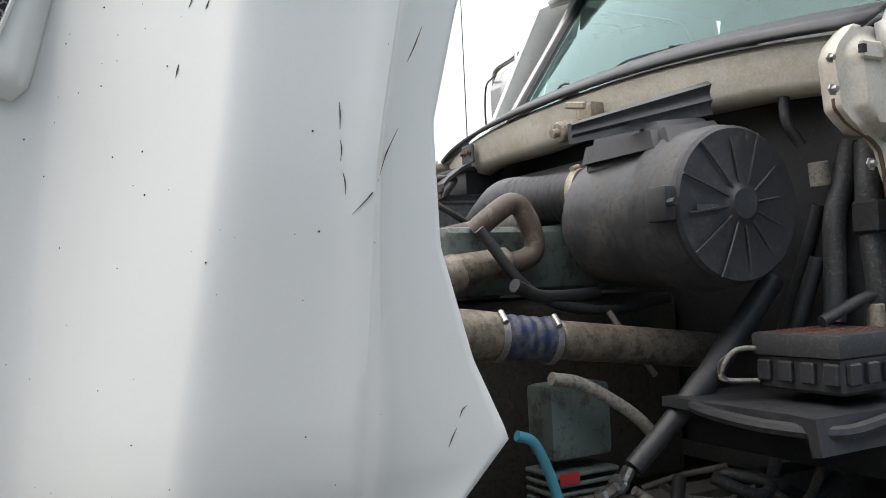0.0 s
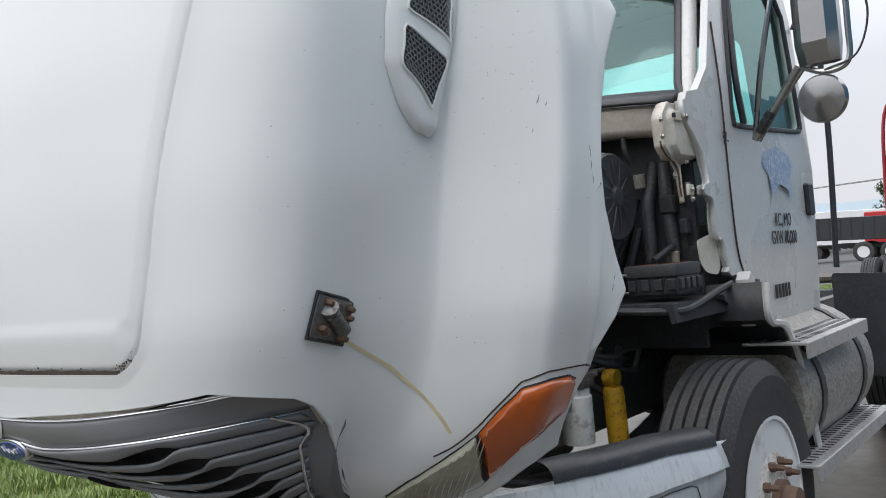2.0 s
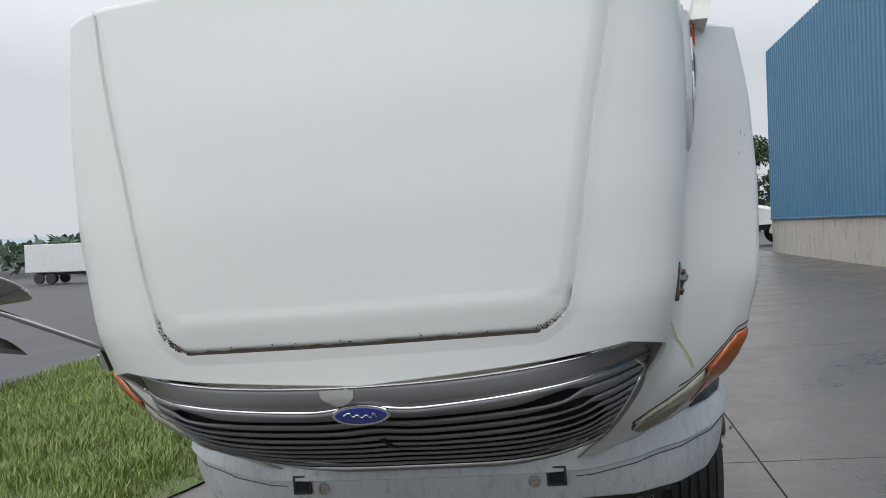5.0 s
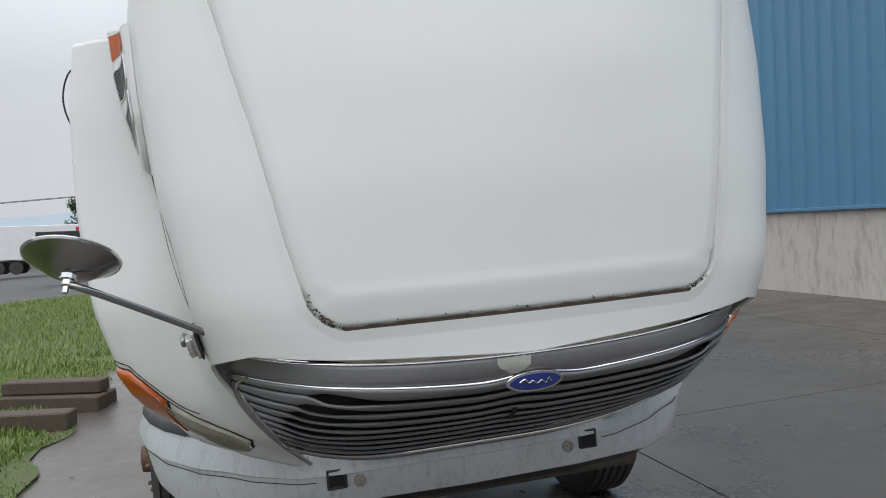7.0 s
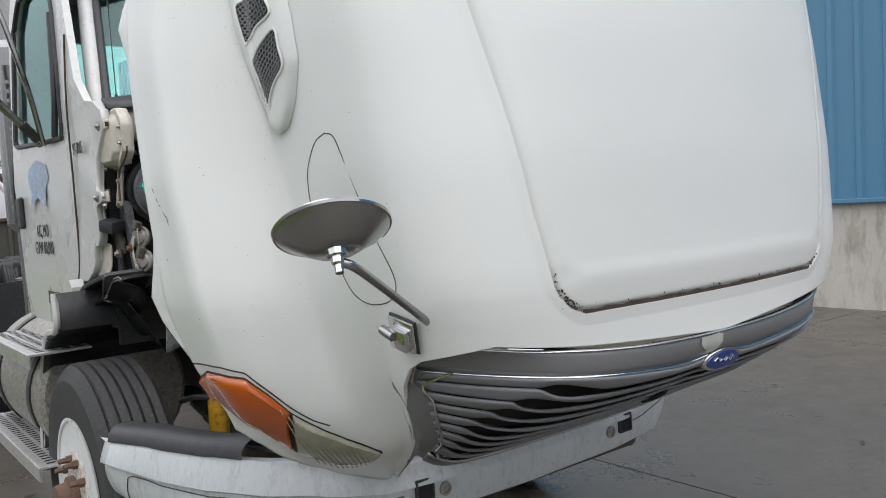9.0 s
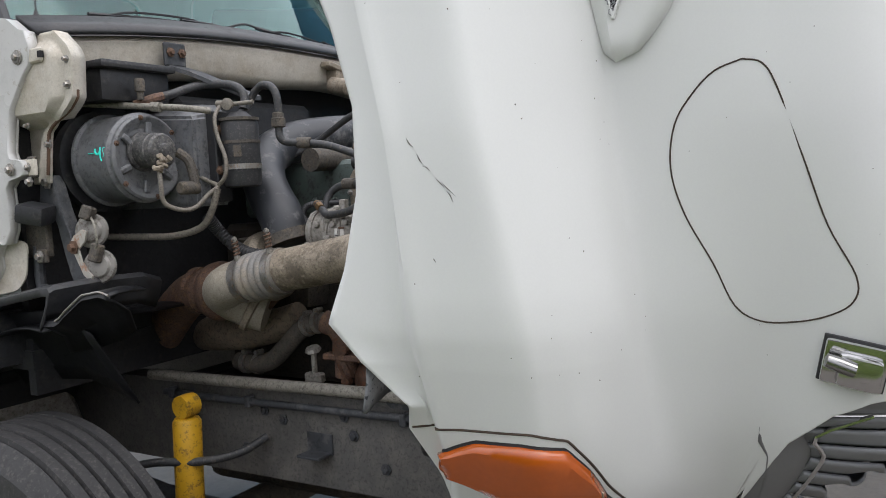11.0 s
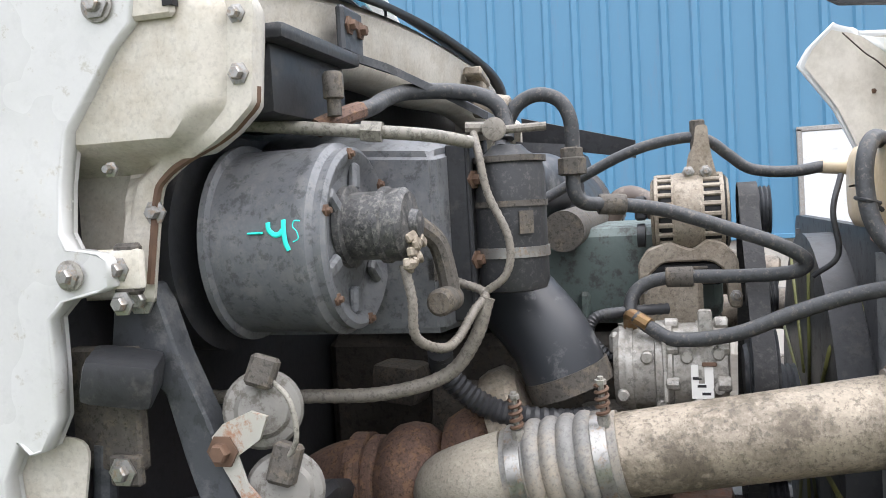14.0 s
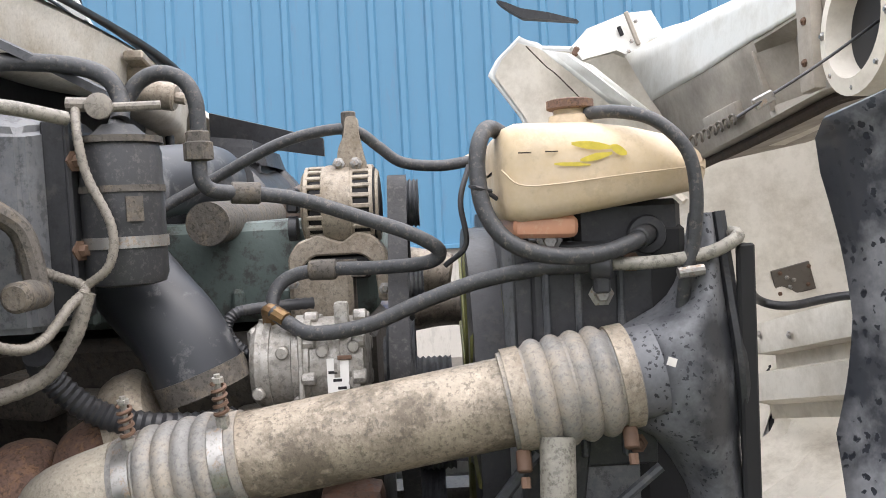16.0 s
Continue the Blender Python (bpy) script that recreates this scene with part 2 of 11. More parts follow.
RAIL = surf("dusty_frame_rail_paint", (0.05, 0.054, 0.06), 0.55, var=0.25, scale=4, dirt=(0.12, 0.12, 0.12), amount=0.35, dscale=7, bump=0.15, pit=0.45, pscale=40)
DPIPE = surf("grey_intake_pipe", (0.03, 0.033, 0.039), 0.42, var=0.2, scale=6, dirt=(0.17, 0.17, 0.17), amount=0.24, soft=0.004, dscale=6, grain=0.05)
STEEL = surf("zinc_steel", (0.36, 0.35, 0.33), 0.35, metal=0.8, var=0.2, scale=25, dirt=(0.3, 0.2, 0.12), amount=0.3, dscale=40, pit=0.35, pscale=120)
RUSTBOLT = surf("rusty_bolt", (0.12, 0.07, 0.045), 0.75, var=0.35, scale=40, bump=0.3)
TANKM = surf("yellowed_plastic_tank", (0.57, 0.46, 0.32), 0.42, var=0.14, scale=9, dirt=(0.5, 0.38, 0.22), amount=0.4, soft=0.08, dscale=5, grain=0.1, pit=0.12, pscale=30)
TANKB = surf("rust_stained_plastic", (0.5, 0.25, 0.15), 0.45, var=0.2, scale=9, dirt=(0.56, 0.4, 0.26), amount=0.4, dscale=10)
YELLOW = surf("yellow_shock_paint", (0.62, 0.35, 0.018), 0.45, var=0.2, scale=9, dirt=(0.14, 0.08, 0.03), amount=0.35, dscale=20)
AMBER = surf("amber_lens_plastic", (0.44, 0.085, 0.004), 0.2, var=0.12, scale=8, coat=0.6, grain=0.1, gscale=90)
CLEARL = surf("yellowed_clear_lens", (0.36, 0.35, 0.27), 0.22, var=0.15, scale=9, coat=0.6, grain=0.2, gscale=60)
WINDOW = glass("cab_window_glass", (0.66, 0.92, 0.89))
MIRROR = surf("mirror_face", (0.7, 0.72, 0.74), 0.03, metal=1.0, var=0.02, rvar=0.01, grain=0)
STAINL = surf("brushed_steel_mirror_shell", (0.34, 0.34, 0.335), 0.22, metal=0.95, var=0.12, scale=6, rvar=0.06)
CONC = surf("wet_concrete_slab", (0.1, 0.087, 0.072), 0.27, var=0.2, scale=0.35, dirt=(0.078, 0.069, 0.059), amount=0.4, soft=0.14, dscale=0.5, bump=0.10, bscale=45, grain=0.25, gscale=70, rvar=0.14, pit=0.25, pscale=18)
WALLC = surf("stained_concrete_wall", (0.5, 0.47, 0.42), 0.8, var=0.1, scale=1.5, dirt=(0.33, 0.3, 0.25), amount=0.33, dscale=1.6, bump=0.2, bscale=35, streak=0.3, grain=0.1, pit=0.2, pscale=9)
BLUE = surf("blue_steel_cladding", (0.078, 0.215, 0.34), 0.42, var=0.08, scale=0.8, dirt=(0.1, 0.2, 0.3), amount=0.2, dscale=3, streak=0.15, grain=0.03)
RED = surf("dark_red_truck_paint", (0.27, 0.012, 0.02), 0.3, var=0.12, scale=2, dirt=(0.12, 0.02, 0.02), amount=0.2, dscale=3, coat=0.4)
DUMPG = surf("dark_green_dumpster_paint", (0.045, 0.05, 0.042), 0.6, var=0.2, scale=2, dirt=(0.1, 0.06, 0.04), amount=0.35, dscale=4)
WOOD = surf("weathered_timber", (0.075, 0.055, 0.04), 0.8, var=0.3, scale=5, dirt=(0.06, 0.05, 0.04), amount=0.4, dscale=8, bump=0.4, bscale=30)
SOIL = surf("grassy_ground", (0.07, 0.1, 0.028), 0.9, var=0.35, scale=1.2, dirt=(0.12, 0.1, 0.06), amount=0.35, dscale=2.5, bump=0.4, bscale=20)
ASPH = surf("dark_asphalt", (0.05, 0.05, 0.052), 0.7, var=0.2, scale=0.6, dirt=(0.11, 0.105, 0.1), amount=0.3, dscale=1.0, bump=0.2, bscale=60)
LEAF = surf("tree_leaves", (0.04, 0.075, 0.024), 0.6, var=0.4, scale=1.5)
BARK = surf("bark", (0.09, 0.075, 0.06), 0.9, var=0.3, scale=8)
INK = surf("black_lettering", (0.012, 0.012, 0.014), 0.5, var=0.1)
ORANGE = surf("orange_truck_paint", (0.5, 0.062, 0.025), 0.4, var=0.1, scale=3)
NAVY = surf("navy_truck_paint", (0.012, 0.022, 0.075), 0.25, var=0.2, scale=2, coat=0.4)
FARWHITE = surf("far_white_paint", (0.7, 0.71, 0.71), 0.35, var=0.06, scale=2, dirt=(0.4, 0.39, 0.36), amount=0.15, dscale=3)
TREAD = surf("bare_tread_plate", (0.5, 0.5, 0.49), 0.35, metal=0.7, var=0.15, scale=8, dirt=(0.3, 0.28, 0.25), amount=0.3, dscale=12)
TEAL = surf("teal_marker", (0.03, 0.78, 0.64), 0.6, var=0.1)
LABEL = surf("paper_label", (0.7, 0.69, 0.65), 0.6, var=0.08, scale=30)
LOGOB = surf("blue_oval", (0.012, 0.03, 0.19), 0.2, var=0.15, scale=30, coat=0.6)
BRASS = surf("stained_brass", (0.22, 0.14, 0.065), 0.4, metal=0.8, var=0.2, scale=30, dirt=(0.2, 0.1, 0.05), amount=0.4, dscale=40)
TAPE = surf("silver_tape_loom", (0.2, 0.18, 0.15), 0.5, var=0.3, scale=60, dirt=(0.09, 0.08, 0.07), amount=0.3, dscale=60, pit=0.5, pscale=140)
BLUEH = surf("blue_silicone_hose", (0.018, 0.03, 0.075), 0.45, var=0.3, scale=20, dirt=(0.16, 0.14, 0.115), amount=0.4, soft=0.05, dscale=14)
CYANH = surf("pale_blue_air_line", (0.06, 0.25, 0.34), 0.4, var=0.15, scale=20)
GREENB = surf("faded_green_engine_paint", (0.1, 0.13, 0.12), 0.5, var=0.2, scale=8, dirt=(0.05, 0.045, 0.04), amount=0.4, dscale=9, bump=0.2)
OLIVE = surf("olive_fan_plastic", (0.2, 0.2, 0.07), 0.45, var=0.15, scale=9, dirt=(0.1, 0.09, 0.05), amount=0.3)
PEEL = surf("bare_patch_under_chrome", (0.4, 0.41, 0.37), 0.6, var=0.12, scale=20)
GRIME = surf("dark_rust_grime", (0.05, 0.035, 0.025), 0.9, var=0.5, scale=60, bump=0.4)
STAIN = surf("rust_run", (0.6, 0.5, 0.3), 0.5, var=0.2, scale=20)


# ---------------------------------------------------------------- mesh helpers
V = Vector


def part(name, bm, material, parent=None, label="", sharp=35, smooth=True):
    """Links a bmesh as one mesh object, under a thing or a part."""
    me = bpy.data.meshes.new(name)
    bm.normal_update()
    for fc in bm.faces:
        fc.smooth = smooth
    bm.to_mesh(me)
    bm.free()
    if smooth:
        me.set_sharp_from_angle(angle=radians(sharp))
    me.materials.append(material)
    ob = new(name, me)
    if parent is not None:
        ob.parent = parent
    if label:
        ob["label"] = label
    return ob


def B():
    return bmesh.new()


def box(bm, c, s, rot=None, bevel=0.0, seg=1):
    """A box about c of size s, turned by rot (degrees), with bevelled edges."""
    r = bmesh.ops.create_cube(bm, size=1.0)
    vs = r["verts"]
    m = pose(*c, *(rot or (0, 0, 0))) @ Matrix.Diagonal((*s, 1))
    bmesh.ops.transform(bm, matrix=m, verts=vs)
    if bevel > 0:
        es = {e for v in vs for e in v.link_edges}
        bmesh.ops.bevel(bm, geom=list(es), offset=bevel, segments=seg, profile=0.6, affect="EDGES")
    return bm


def frame_of(d):
    d = V(d).normalized()
    a = V((0, 0, 1)) if abs(d.z) < 0.9 else V((1, 0, 0))
    u = d.cross(a).normalized()
    return u, d.cross(u).normalized(), d


def rings(bm, loops, closed_u=True, cap0=True, cap1=True):
    """Joins rings of points into a skin."""
    vs = [[bm.verts.new(p) for p in loop] for loop in loops]
    n = len(vs[0])
    for a, b in zip(vs, vs[1:]):
        for i in range(n if closed_u else n - 1):
            j = (i + 1) % n
            try:
                bm.faces.new((a[i], a[j], b[j], b[i]))
            except ValueError:
                pass
    for cap, loop in ((cap0, vs[0]), (cap1, list(reversed(vs[-1])))):
        if cap and closed_u:
            bm.faces.new(list(reversed(loop)))
    return bm


def revolve(bm, prof, origin, axis, seg=24, squash=(1, 1)):
    """Turns a profile of (radius, height) about an axis; ends are closed."""
    u, w, d = frame_of(axis)
    o = V(origin)
    loops = []
    for r, h in prof:
        loops.append([o + d * h + (u * math.cos(t) * squash[0] + w * math.sin(t) * squash[1]) * max(r, 1e-4)
                      for t in (2 * math.pi * k / seg for k in range(seg))])
    return rings(bm, loops)


def cyl(bm, a, b, r, r2=None, seg=20, bevel=0.0):
    a, b = V(a), V(b)
    ln, r2 = (b - a).length, r if r2 is None else r2
    prof = [(r, 0), (r2, ln)] if bevel <= 0 else [(r - bevel, 0), (r, bevel), (r2, ln - bevel), (r2 - bevel, ln)]
    return revolve(bm, prof, a, b - a, seg)


def spline(pts, per=8):
    """A smooth line through points."""
    p = [V(q) for q in pts]
    p = [p[0] * 2 - p[1]] + p + [p[-1] * 2 - p[-2]]
    out = []
    for i in range(1, len(p) - 2):
        for k in range(per):
            t = k / per
            a, b, c, d = p[i - 1], p[i], p[i + 1], p[i + 2]
            out.append(0.5 * (2 * b + (c - a) * t + (2 * a - 5 * b + 4 * c - d) * t * t + (3 * b - 3 * c + d - a) * t ** 3))
    return out + [p[-2]]


def tube(bm, pts, r, seg=10, per=7, ribs=0.0, pitch=2, radii=None, squash=1.0):
    """A hose along a smooth line; ribs makes it corrugated."""
    line = spline(pts, per) if len(pts) > 2 else [V(pts[0]).lerp(V(pts[1]), k / 6) for k in range(7)]
    n = len(line)
    u = None
    loops = []
    for i, q in enumerate(line):
        d = (line[min(i + 1, n - 1)] - line[max(i - 1, 0)]).normalized()
        if u is None:
            u = frame_of(d)[0]
        u = (u - d * u.dot(d)).normalized()
        w = d.cross(u)
        rr = r if radii is None else float(np.interp(i / (n - 1), np.linspace(0, 1, len(radii)), radii))
        if ribs and i % pitch == 0:
            rr += ribs
        loops.append([q + (u * math.cos(t) + w * math.sin(t) * squash) * rr for t in (2 * math.pi * k / seg for k in range(seg))])
    return rings(bm, loops)


def grid(bm, pts, flip=False):
    """A sheet from rows of points."""
    vs = [[bm.verts.new(p) for p in row] for row in pts]
    for a, b in zip(vs, vs[1:]):
        for i in range(len(a) - 1):
            q = (a[i], a[i + 1], b[i + 1], b[i])
            bm.faces.new(tuple(reversed(q)) if flip else q)
    return bm


def plate(bm, outer, holes, to3d, thick):
    """A flat or bent plate with openings, from outlines in 2D; thick is a vector."""
    edges = []
    for loop in (outer, *holes):
        vs = [bm.verts.new(to3d(*p)) for p in loop]
        edges += [bm.edges.new((vs[i], vs[(i + 1) % len(vs)])) for i in range(len(vs))]
    r = bmesh.ops.triangle_fill(bm, use_beauty=True, edges=edges)
    faces = [g for g in r["geom"] if isinstance(g, bmesh.types.BMFace)]
    ex = bmesh.ops.extrude_face_region(bm, geom=faces)
    bmesh.ops.translate(bm, vec=V(thick), verts=[g for g in ex["geom"] if isinstance(g, bmesh.types.BMVert)])
    bmesh.ops.recalc_face_normals(bm, faces=bm.faces)
    return bm


def rounded(pts, r=0.03, n=4):
    """A closed outline with rounded corners."""
    out = []
    m = len(pts)
    for i in range(m):
        a, b, c = V(pts[i - 1]), V(pts[i]), V(pts[(i + 1) % m])
        ra = min(r, (a - b).length * 0.45, (c - b).length * 0.45)
        p, q = b + (a - b).normalized() * ra, b + (c - b).normalized() * ra
        for k in range(n + 1):
            t = k / n
            out.append(tuple((1 - t) ** 2 * p + 2 * t * (1 - t) * b + t * t * q))
    return out


def bolt(bm, p, d, r=0.011, h=0.01):
    d = V(d).normalized()
    revolve(bm, [(r * 1.7, 0), (r * 1.7, 0.003), (r, 0.004), (r, h), (r * 0.8, h + 0.002)], V(p), d, 6)
    return bm


def text(name, body, size, m, material, parent=None, label="", depth=0.0008, squeeze=1.0):
    """Lettering as a mesh."""
    cu = bpy.data.curves.new(name, "FONT")
    cu.body, cu.size, cu.extrude, cu.align_x, cu.align_y = body, size, depth, "CENTER", "CENTER"
    tmp = bpy.data.objects.new(name, cu)
    scene.collection.objects.link(tmp)
    me = bpy.data.meshes.new_from_object(tmp.evaluated_get(bpy.context.evaluated_depsgraph_get()))
    bpy.data.objects.remove(tmp)
    me.transform(m @ Matrix.Diagonal((squeeze, 1, 1, 1)))
    me.materials.clear()
    me.materials.append(material)
    ob = new(name, me)
    if parent is not None:
        ob.parent = parent
    if label:
        ob["label"] = label
    return ob


# ---------------------------------------------------------------- ground and building
SLOPE = math.tan(radians(2.7))


def ground_z(x, y=0.0):
    """The yard falls gently from the building to the grass, and levels out."""
    drop = 0.32 * min(1.0, max(0.0, (-7.6 - x) / 1.6))
    return SLOPE * max(-34.0, min(x, 7.5)) - drop


def sheet(name, x0, x1, y0, y1, material, lift=0.0, nx=24, ny=24, wave=0.0, edge=0.0):
    bm = B()
    rows = []
    for j in range(ny + 1):
        row = []
        for i in range(nx + 1):
            x, y = x0 + (x1 - x0) * i / nx, y0 + (y1 - y0) * j / ny
            xx = x + (edge * noise.noise(V((3.1, y * 1.3, 0))) if i == nx else 0)
            row.append((xx, y, ground_z(xx, y) + lift + wave * noise.noise(V((x * 0.7, y * 0.7, 2)))))
        rows.append(row)
    return part(name, grid(bm, rows), material)


base = B()
xs = [-1500, -400, -120, -60, -34, -20, -11, -9.2, -8.4, -7.6, -2, 3, 7.5, 12, 30, 120, 400, 1500]
ys = [-1500, -400, -100, -40, -10, 0, 10, 20, 40, 80, 160, 400, 1500]
grid(base, [[(x, y, ground_z(x) - 0.06) for x in xs] for y in ys])
tagged(part("ground", base, ASPH), "dark wet yard ground reaching to the horizon", "ground", kind="structure")
slab = B()
X0, X1 = -2.1, 7.25
jx, jy = [X0 - 0.5, 1.54, 5.4, X1], [-12.0, -6.7, -2.4, 1.9, 6.2, 10.5, 14.8, 19.1, 23.4, 27.7, 34.0]
for a, b in zip(jx, jx[1:]):
    for c, d in zip(jy, jy[1:]):
        g = 0.006
        q = [(a + g, c + g), (b - g, c + g), (b - g, d - g), (a + g, d - g)]
        top = [slab.verts.new((x, y, ground_z(x))) for x, y in q]
        low = [slab.verts.new((x, y, ground_z(x) - 0.1)) for x, y in q]
        slab.faces.new(top)
        for k in range(4):
            slab.faces.new((top[k], low[k], low[(k + 1) % 4], top[(k + 1) % 4]))
tagged(part("pavement", slab, CONC, smooth=False), "wet grey concrete slabs with straight joints", "pavement", kind="structure")
joint = sheet("pavement_joint", X0, X1, -12, 34, surf("joint_filler", (0.07, 0.065, 0.06), 0.8), -0.012, 4, 4)
tagged(joint, "dark joint filler between concrete slabs", "pavement", kind="structure")
tagged(sheet("lawn", -7.4, X0 - 0.04, -14, 25.0, SOIL, 0.014, 60, 300, 0.03, 0.25), "rough grass verge beside the concrete", "lawn", kind="structure")

# building along the left of the truck
WX = 7.2
wall = B()
box(wall, (WX + 0.15, 4, 0.67), (0.3, 48, 1.72), bevel=0.01)
tagged(part("wall_concrete", wall, WALLC, smooth=False), "stained poured concrete base wall of a building", "wall", kind="structure")
clad = B()
ribs = []
yy = -20.0
ZB, ZT = 1.53, 7.5
while yy < 27.7:
    ribs += [(yy, 0.0), (yy + 0.20, 0.0), (yy + 0.225, -0.034), (yy + 0.28, -0.034)]
    yy += 0.305
grid(clad, [[(WX - 0.03 + dx, y, z) for y, dx in ribs] for z in (ZB, ZT)])
clad_ob = part("wall_cladding", clad, BLUE, smooth=False)
tagged(clad_ob, "blue ribbed steel cladding on a building", "wall", kind="structure")
trimb = B()
box(trimb, (WX - 0.05, 4, ZB), (0.06, 48, 0.05), bevel=0.006)
tagged(part("trim", trimb, BLUE, smooth=False), "blue metal drip trim under the cladding", "trim", kind="structure")
backw = B()
box(backw, (WX + 4.02, 4, 3.6), (7.4, 47.9, 7.6))
tagged(part("building_core", backw, WALLC, smooth=False), "plain body of the long steel building", "building", kind="structure")


def louver(name, y0, y1, z0, z1):
    root = tagged(new(name), "white louvred vent set in blue cladding", "vent")
    bm = B()
    for y in (y0, y1):
        box(bm, (WX - 0.08, y, (z0 + z1) / 2), (0.06, 0.04, z1 - z0), bevel=0.004)
    for z in (z0, z1):
        box(bm, (WX - 0.08, (y0 + y1) / 2, z), (0.06, y1 - y0 + 0.04, 0.04), bevel=0.004)
    part("frame", bm, FARWHITE, root)
    bk = B()
    box(bk, (WX - 0.058, (y0 + y1) / 2, (z0 + z1) / 2), (0.01, y1 - y0, z1 - z0))
    part("backing", bk, DEEP, root)
    nsl = max(3, int((z1 - z0) / 0.15))
    for k in range(nsl):
        sl = B()
        box(sl, (WX - 0.085, (y0 + y1) / 2, z0 + (k + 0.5) * (z1 - z0) / nsl), (0.012, y1 - y0 - 0.04, 0.12), (0, 32, 0))
        part("slat", sl, FARWHITE, root)
    return root


louver("wall_louver", 11.3, 12.9, 1.85, 3.05)
wp = tagged(new("wall_panel"), "plain white panel with a thin steel rim on blue cladding", "panel")
part("leaf", box(B(), (WX - 0.085, -1.58, 2.04), (0.03, 1.40, 1.02), bevel=0.005), FARWHITE, wp)
for yy in (-2.3, -0.86):
    part("rim", box(B(), (WX - 0.088, yy, 2.04), (0.045, 0.05, 1.08), bevel=0.006), STEEL, wp)
part("rim", box(B(), (WX - 0.088, -1.58, 2.575), (0.045, 1.49, 0.05), bevel=0.006), STEEL, wp)


# ---------------------------------------------------------------- the truck
truck = tagged(new("semi_truck"), "white semi tractor, hood tilted forward, body panels missing, on concrete", "truck")
truck.matrix_world = pose(0, 0, 0, 0, -2.7, 0)
# truck axes: x to its own left, y to its rear, z up from the ground; side +1 is its left


# hood shell: outlines across the tilted hood at several heights, from the middle to the wheel arch edge
def col(*rows):
    z, x, y = zip(*rows)
    return np.array(z), np.array(x), np.array(y)


HOOD = [
    col((0.7, 0, -1.17), (1.13, 0, -1.18), (1.3, 0, -1.183), (1.6, 0, -1.172), (1.9, 0, -1.14), (2.3, 0, -1.075)),
    col((0.7, 0.42, -1.13), (1.13, 0.45, -1.15), (1.3, 0.47, -1.158), (1.6, 0.5, -1.145), (1.9, 0.52, -1.11), (2.3, 0.54, -1.045)),
    col((0.7, 0.575, -1.0), (1.1, 0.69, -1.08), (1.3, 0.725, -1.11), (1.6, 0.75, -1.09), (1.9, 0.77, -1.05), (2.3, 0.785, -0.99)),
    col((0.7, 0.60, -0.8), (1.1, 0.797, -0.95), (1.3, 0.843, -1.0), (1.6, 0.88, -0.985), (1.9, 0.902, -0.945), (2.3, 0.907, -0.88)),
    col((0.7, 0.525, -0.39), (0.8, 0.61, -0.57), (0.887, 0.672, -0.717), (1.0, 0.74, -0.765), (1.1, 0.795, -0.79), (1.3, 0.848, -0.84), (1.6, 0.915, -0.825), (1.9, 0.937, -0.79), (2.3, 0.945, -0.74)),
    col((0.7, 0.55, -0.38), (0.8, 0.66, -0.545), (0.87, 0.735, -0.64), (1.0, 0.81, -0.68), (1.1, 0.857, -0.668), (1.3, 0.905, -0.65), (1.6, 0.928, -0.62), (1.9, 0.966, -0.6), (2.3, 0.975, -0.57)),
    col((0.7, 0.64, -0.36), (0.8, 0.72, -0.47), (0.87, 0.79, -0.57), (0.97, 0.9, -0.605), (1.1, 0.945, -0.61), (1.3, 0.985, -0.612), (1.6, 1.0, -0.57), (1.9, 1.025, -0.545), (2.3, 1.02, -0.52)),
    col((0.8, 0.78, -0.42), (0.9, 0.89, -0.5), (1.0, 0.968, -0.55), (1.1, 1.025, -0.56), (1.3, 1.075, -0.56), (1.6, 1.1, -0.51), (1.9, 1.11, -0.48), (2.3, 1.07, -0.46)),
    col((0.9, 0.92, -0.39), (1.0, 1.024, -0.47), (1.1, 1.083, -0.487), (1.3, 1.142, -0.50), (1.6, 1.168, -0.455), (1.9, 1.17, -0.412), (2.3, 1.125, -0.37)),
    col((0.95, 0.98, -0.3), (1.05, 1.05, -0.34), (1.134, 1.1, -0.345), (1.3, 1.16, -0.345), (1.6, 1.178, -0.33), (1.9, 1.172, -0.27), (2.3, 1.13, -0.2)),
    col((1.0, 1.03, -0.26), (1.134, 1.105, -0.27), (1.18, 1.14, -0.295), (1.25, 1.162, -0.225), (1.312, 1.166, -0.165), (1.4, 1.166, -0.205), (1.52, 1.167, -0.238), (1.65, 1.167, -0.24), (1.78, 1.166, -0.205), (1.9, 1.16, -0.15), (2.04, 1.153, -0.05), (2.09, 1.145, -0.08), (2.2, 1.12, -0.2), (2.3, 1.10, -0.28)),
]
LOW = [1.13, 1.16, 1.192, 1.165, 0.70, 0.705, 0.748, 0.808, 0.885, 0.945, 1.134]
TOP = [2.255, 2.26, 2.265, 2.26, 2.17, 2.13, 2.11, 2.115, 2.12, 2.135, 2.16]


HCACHE, RAW = {}, {}


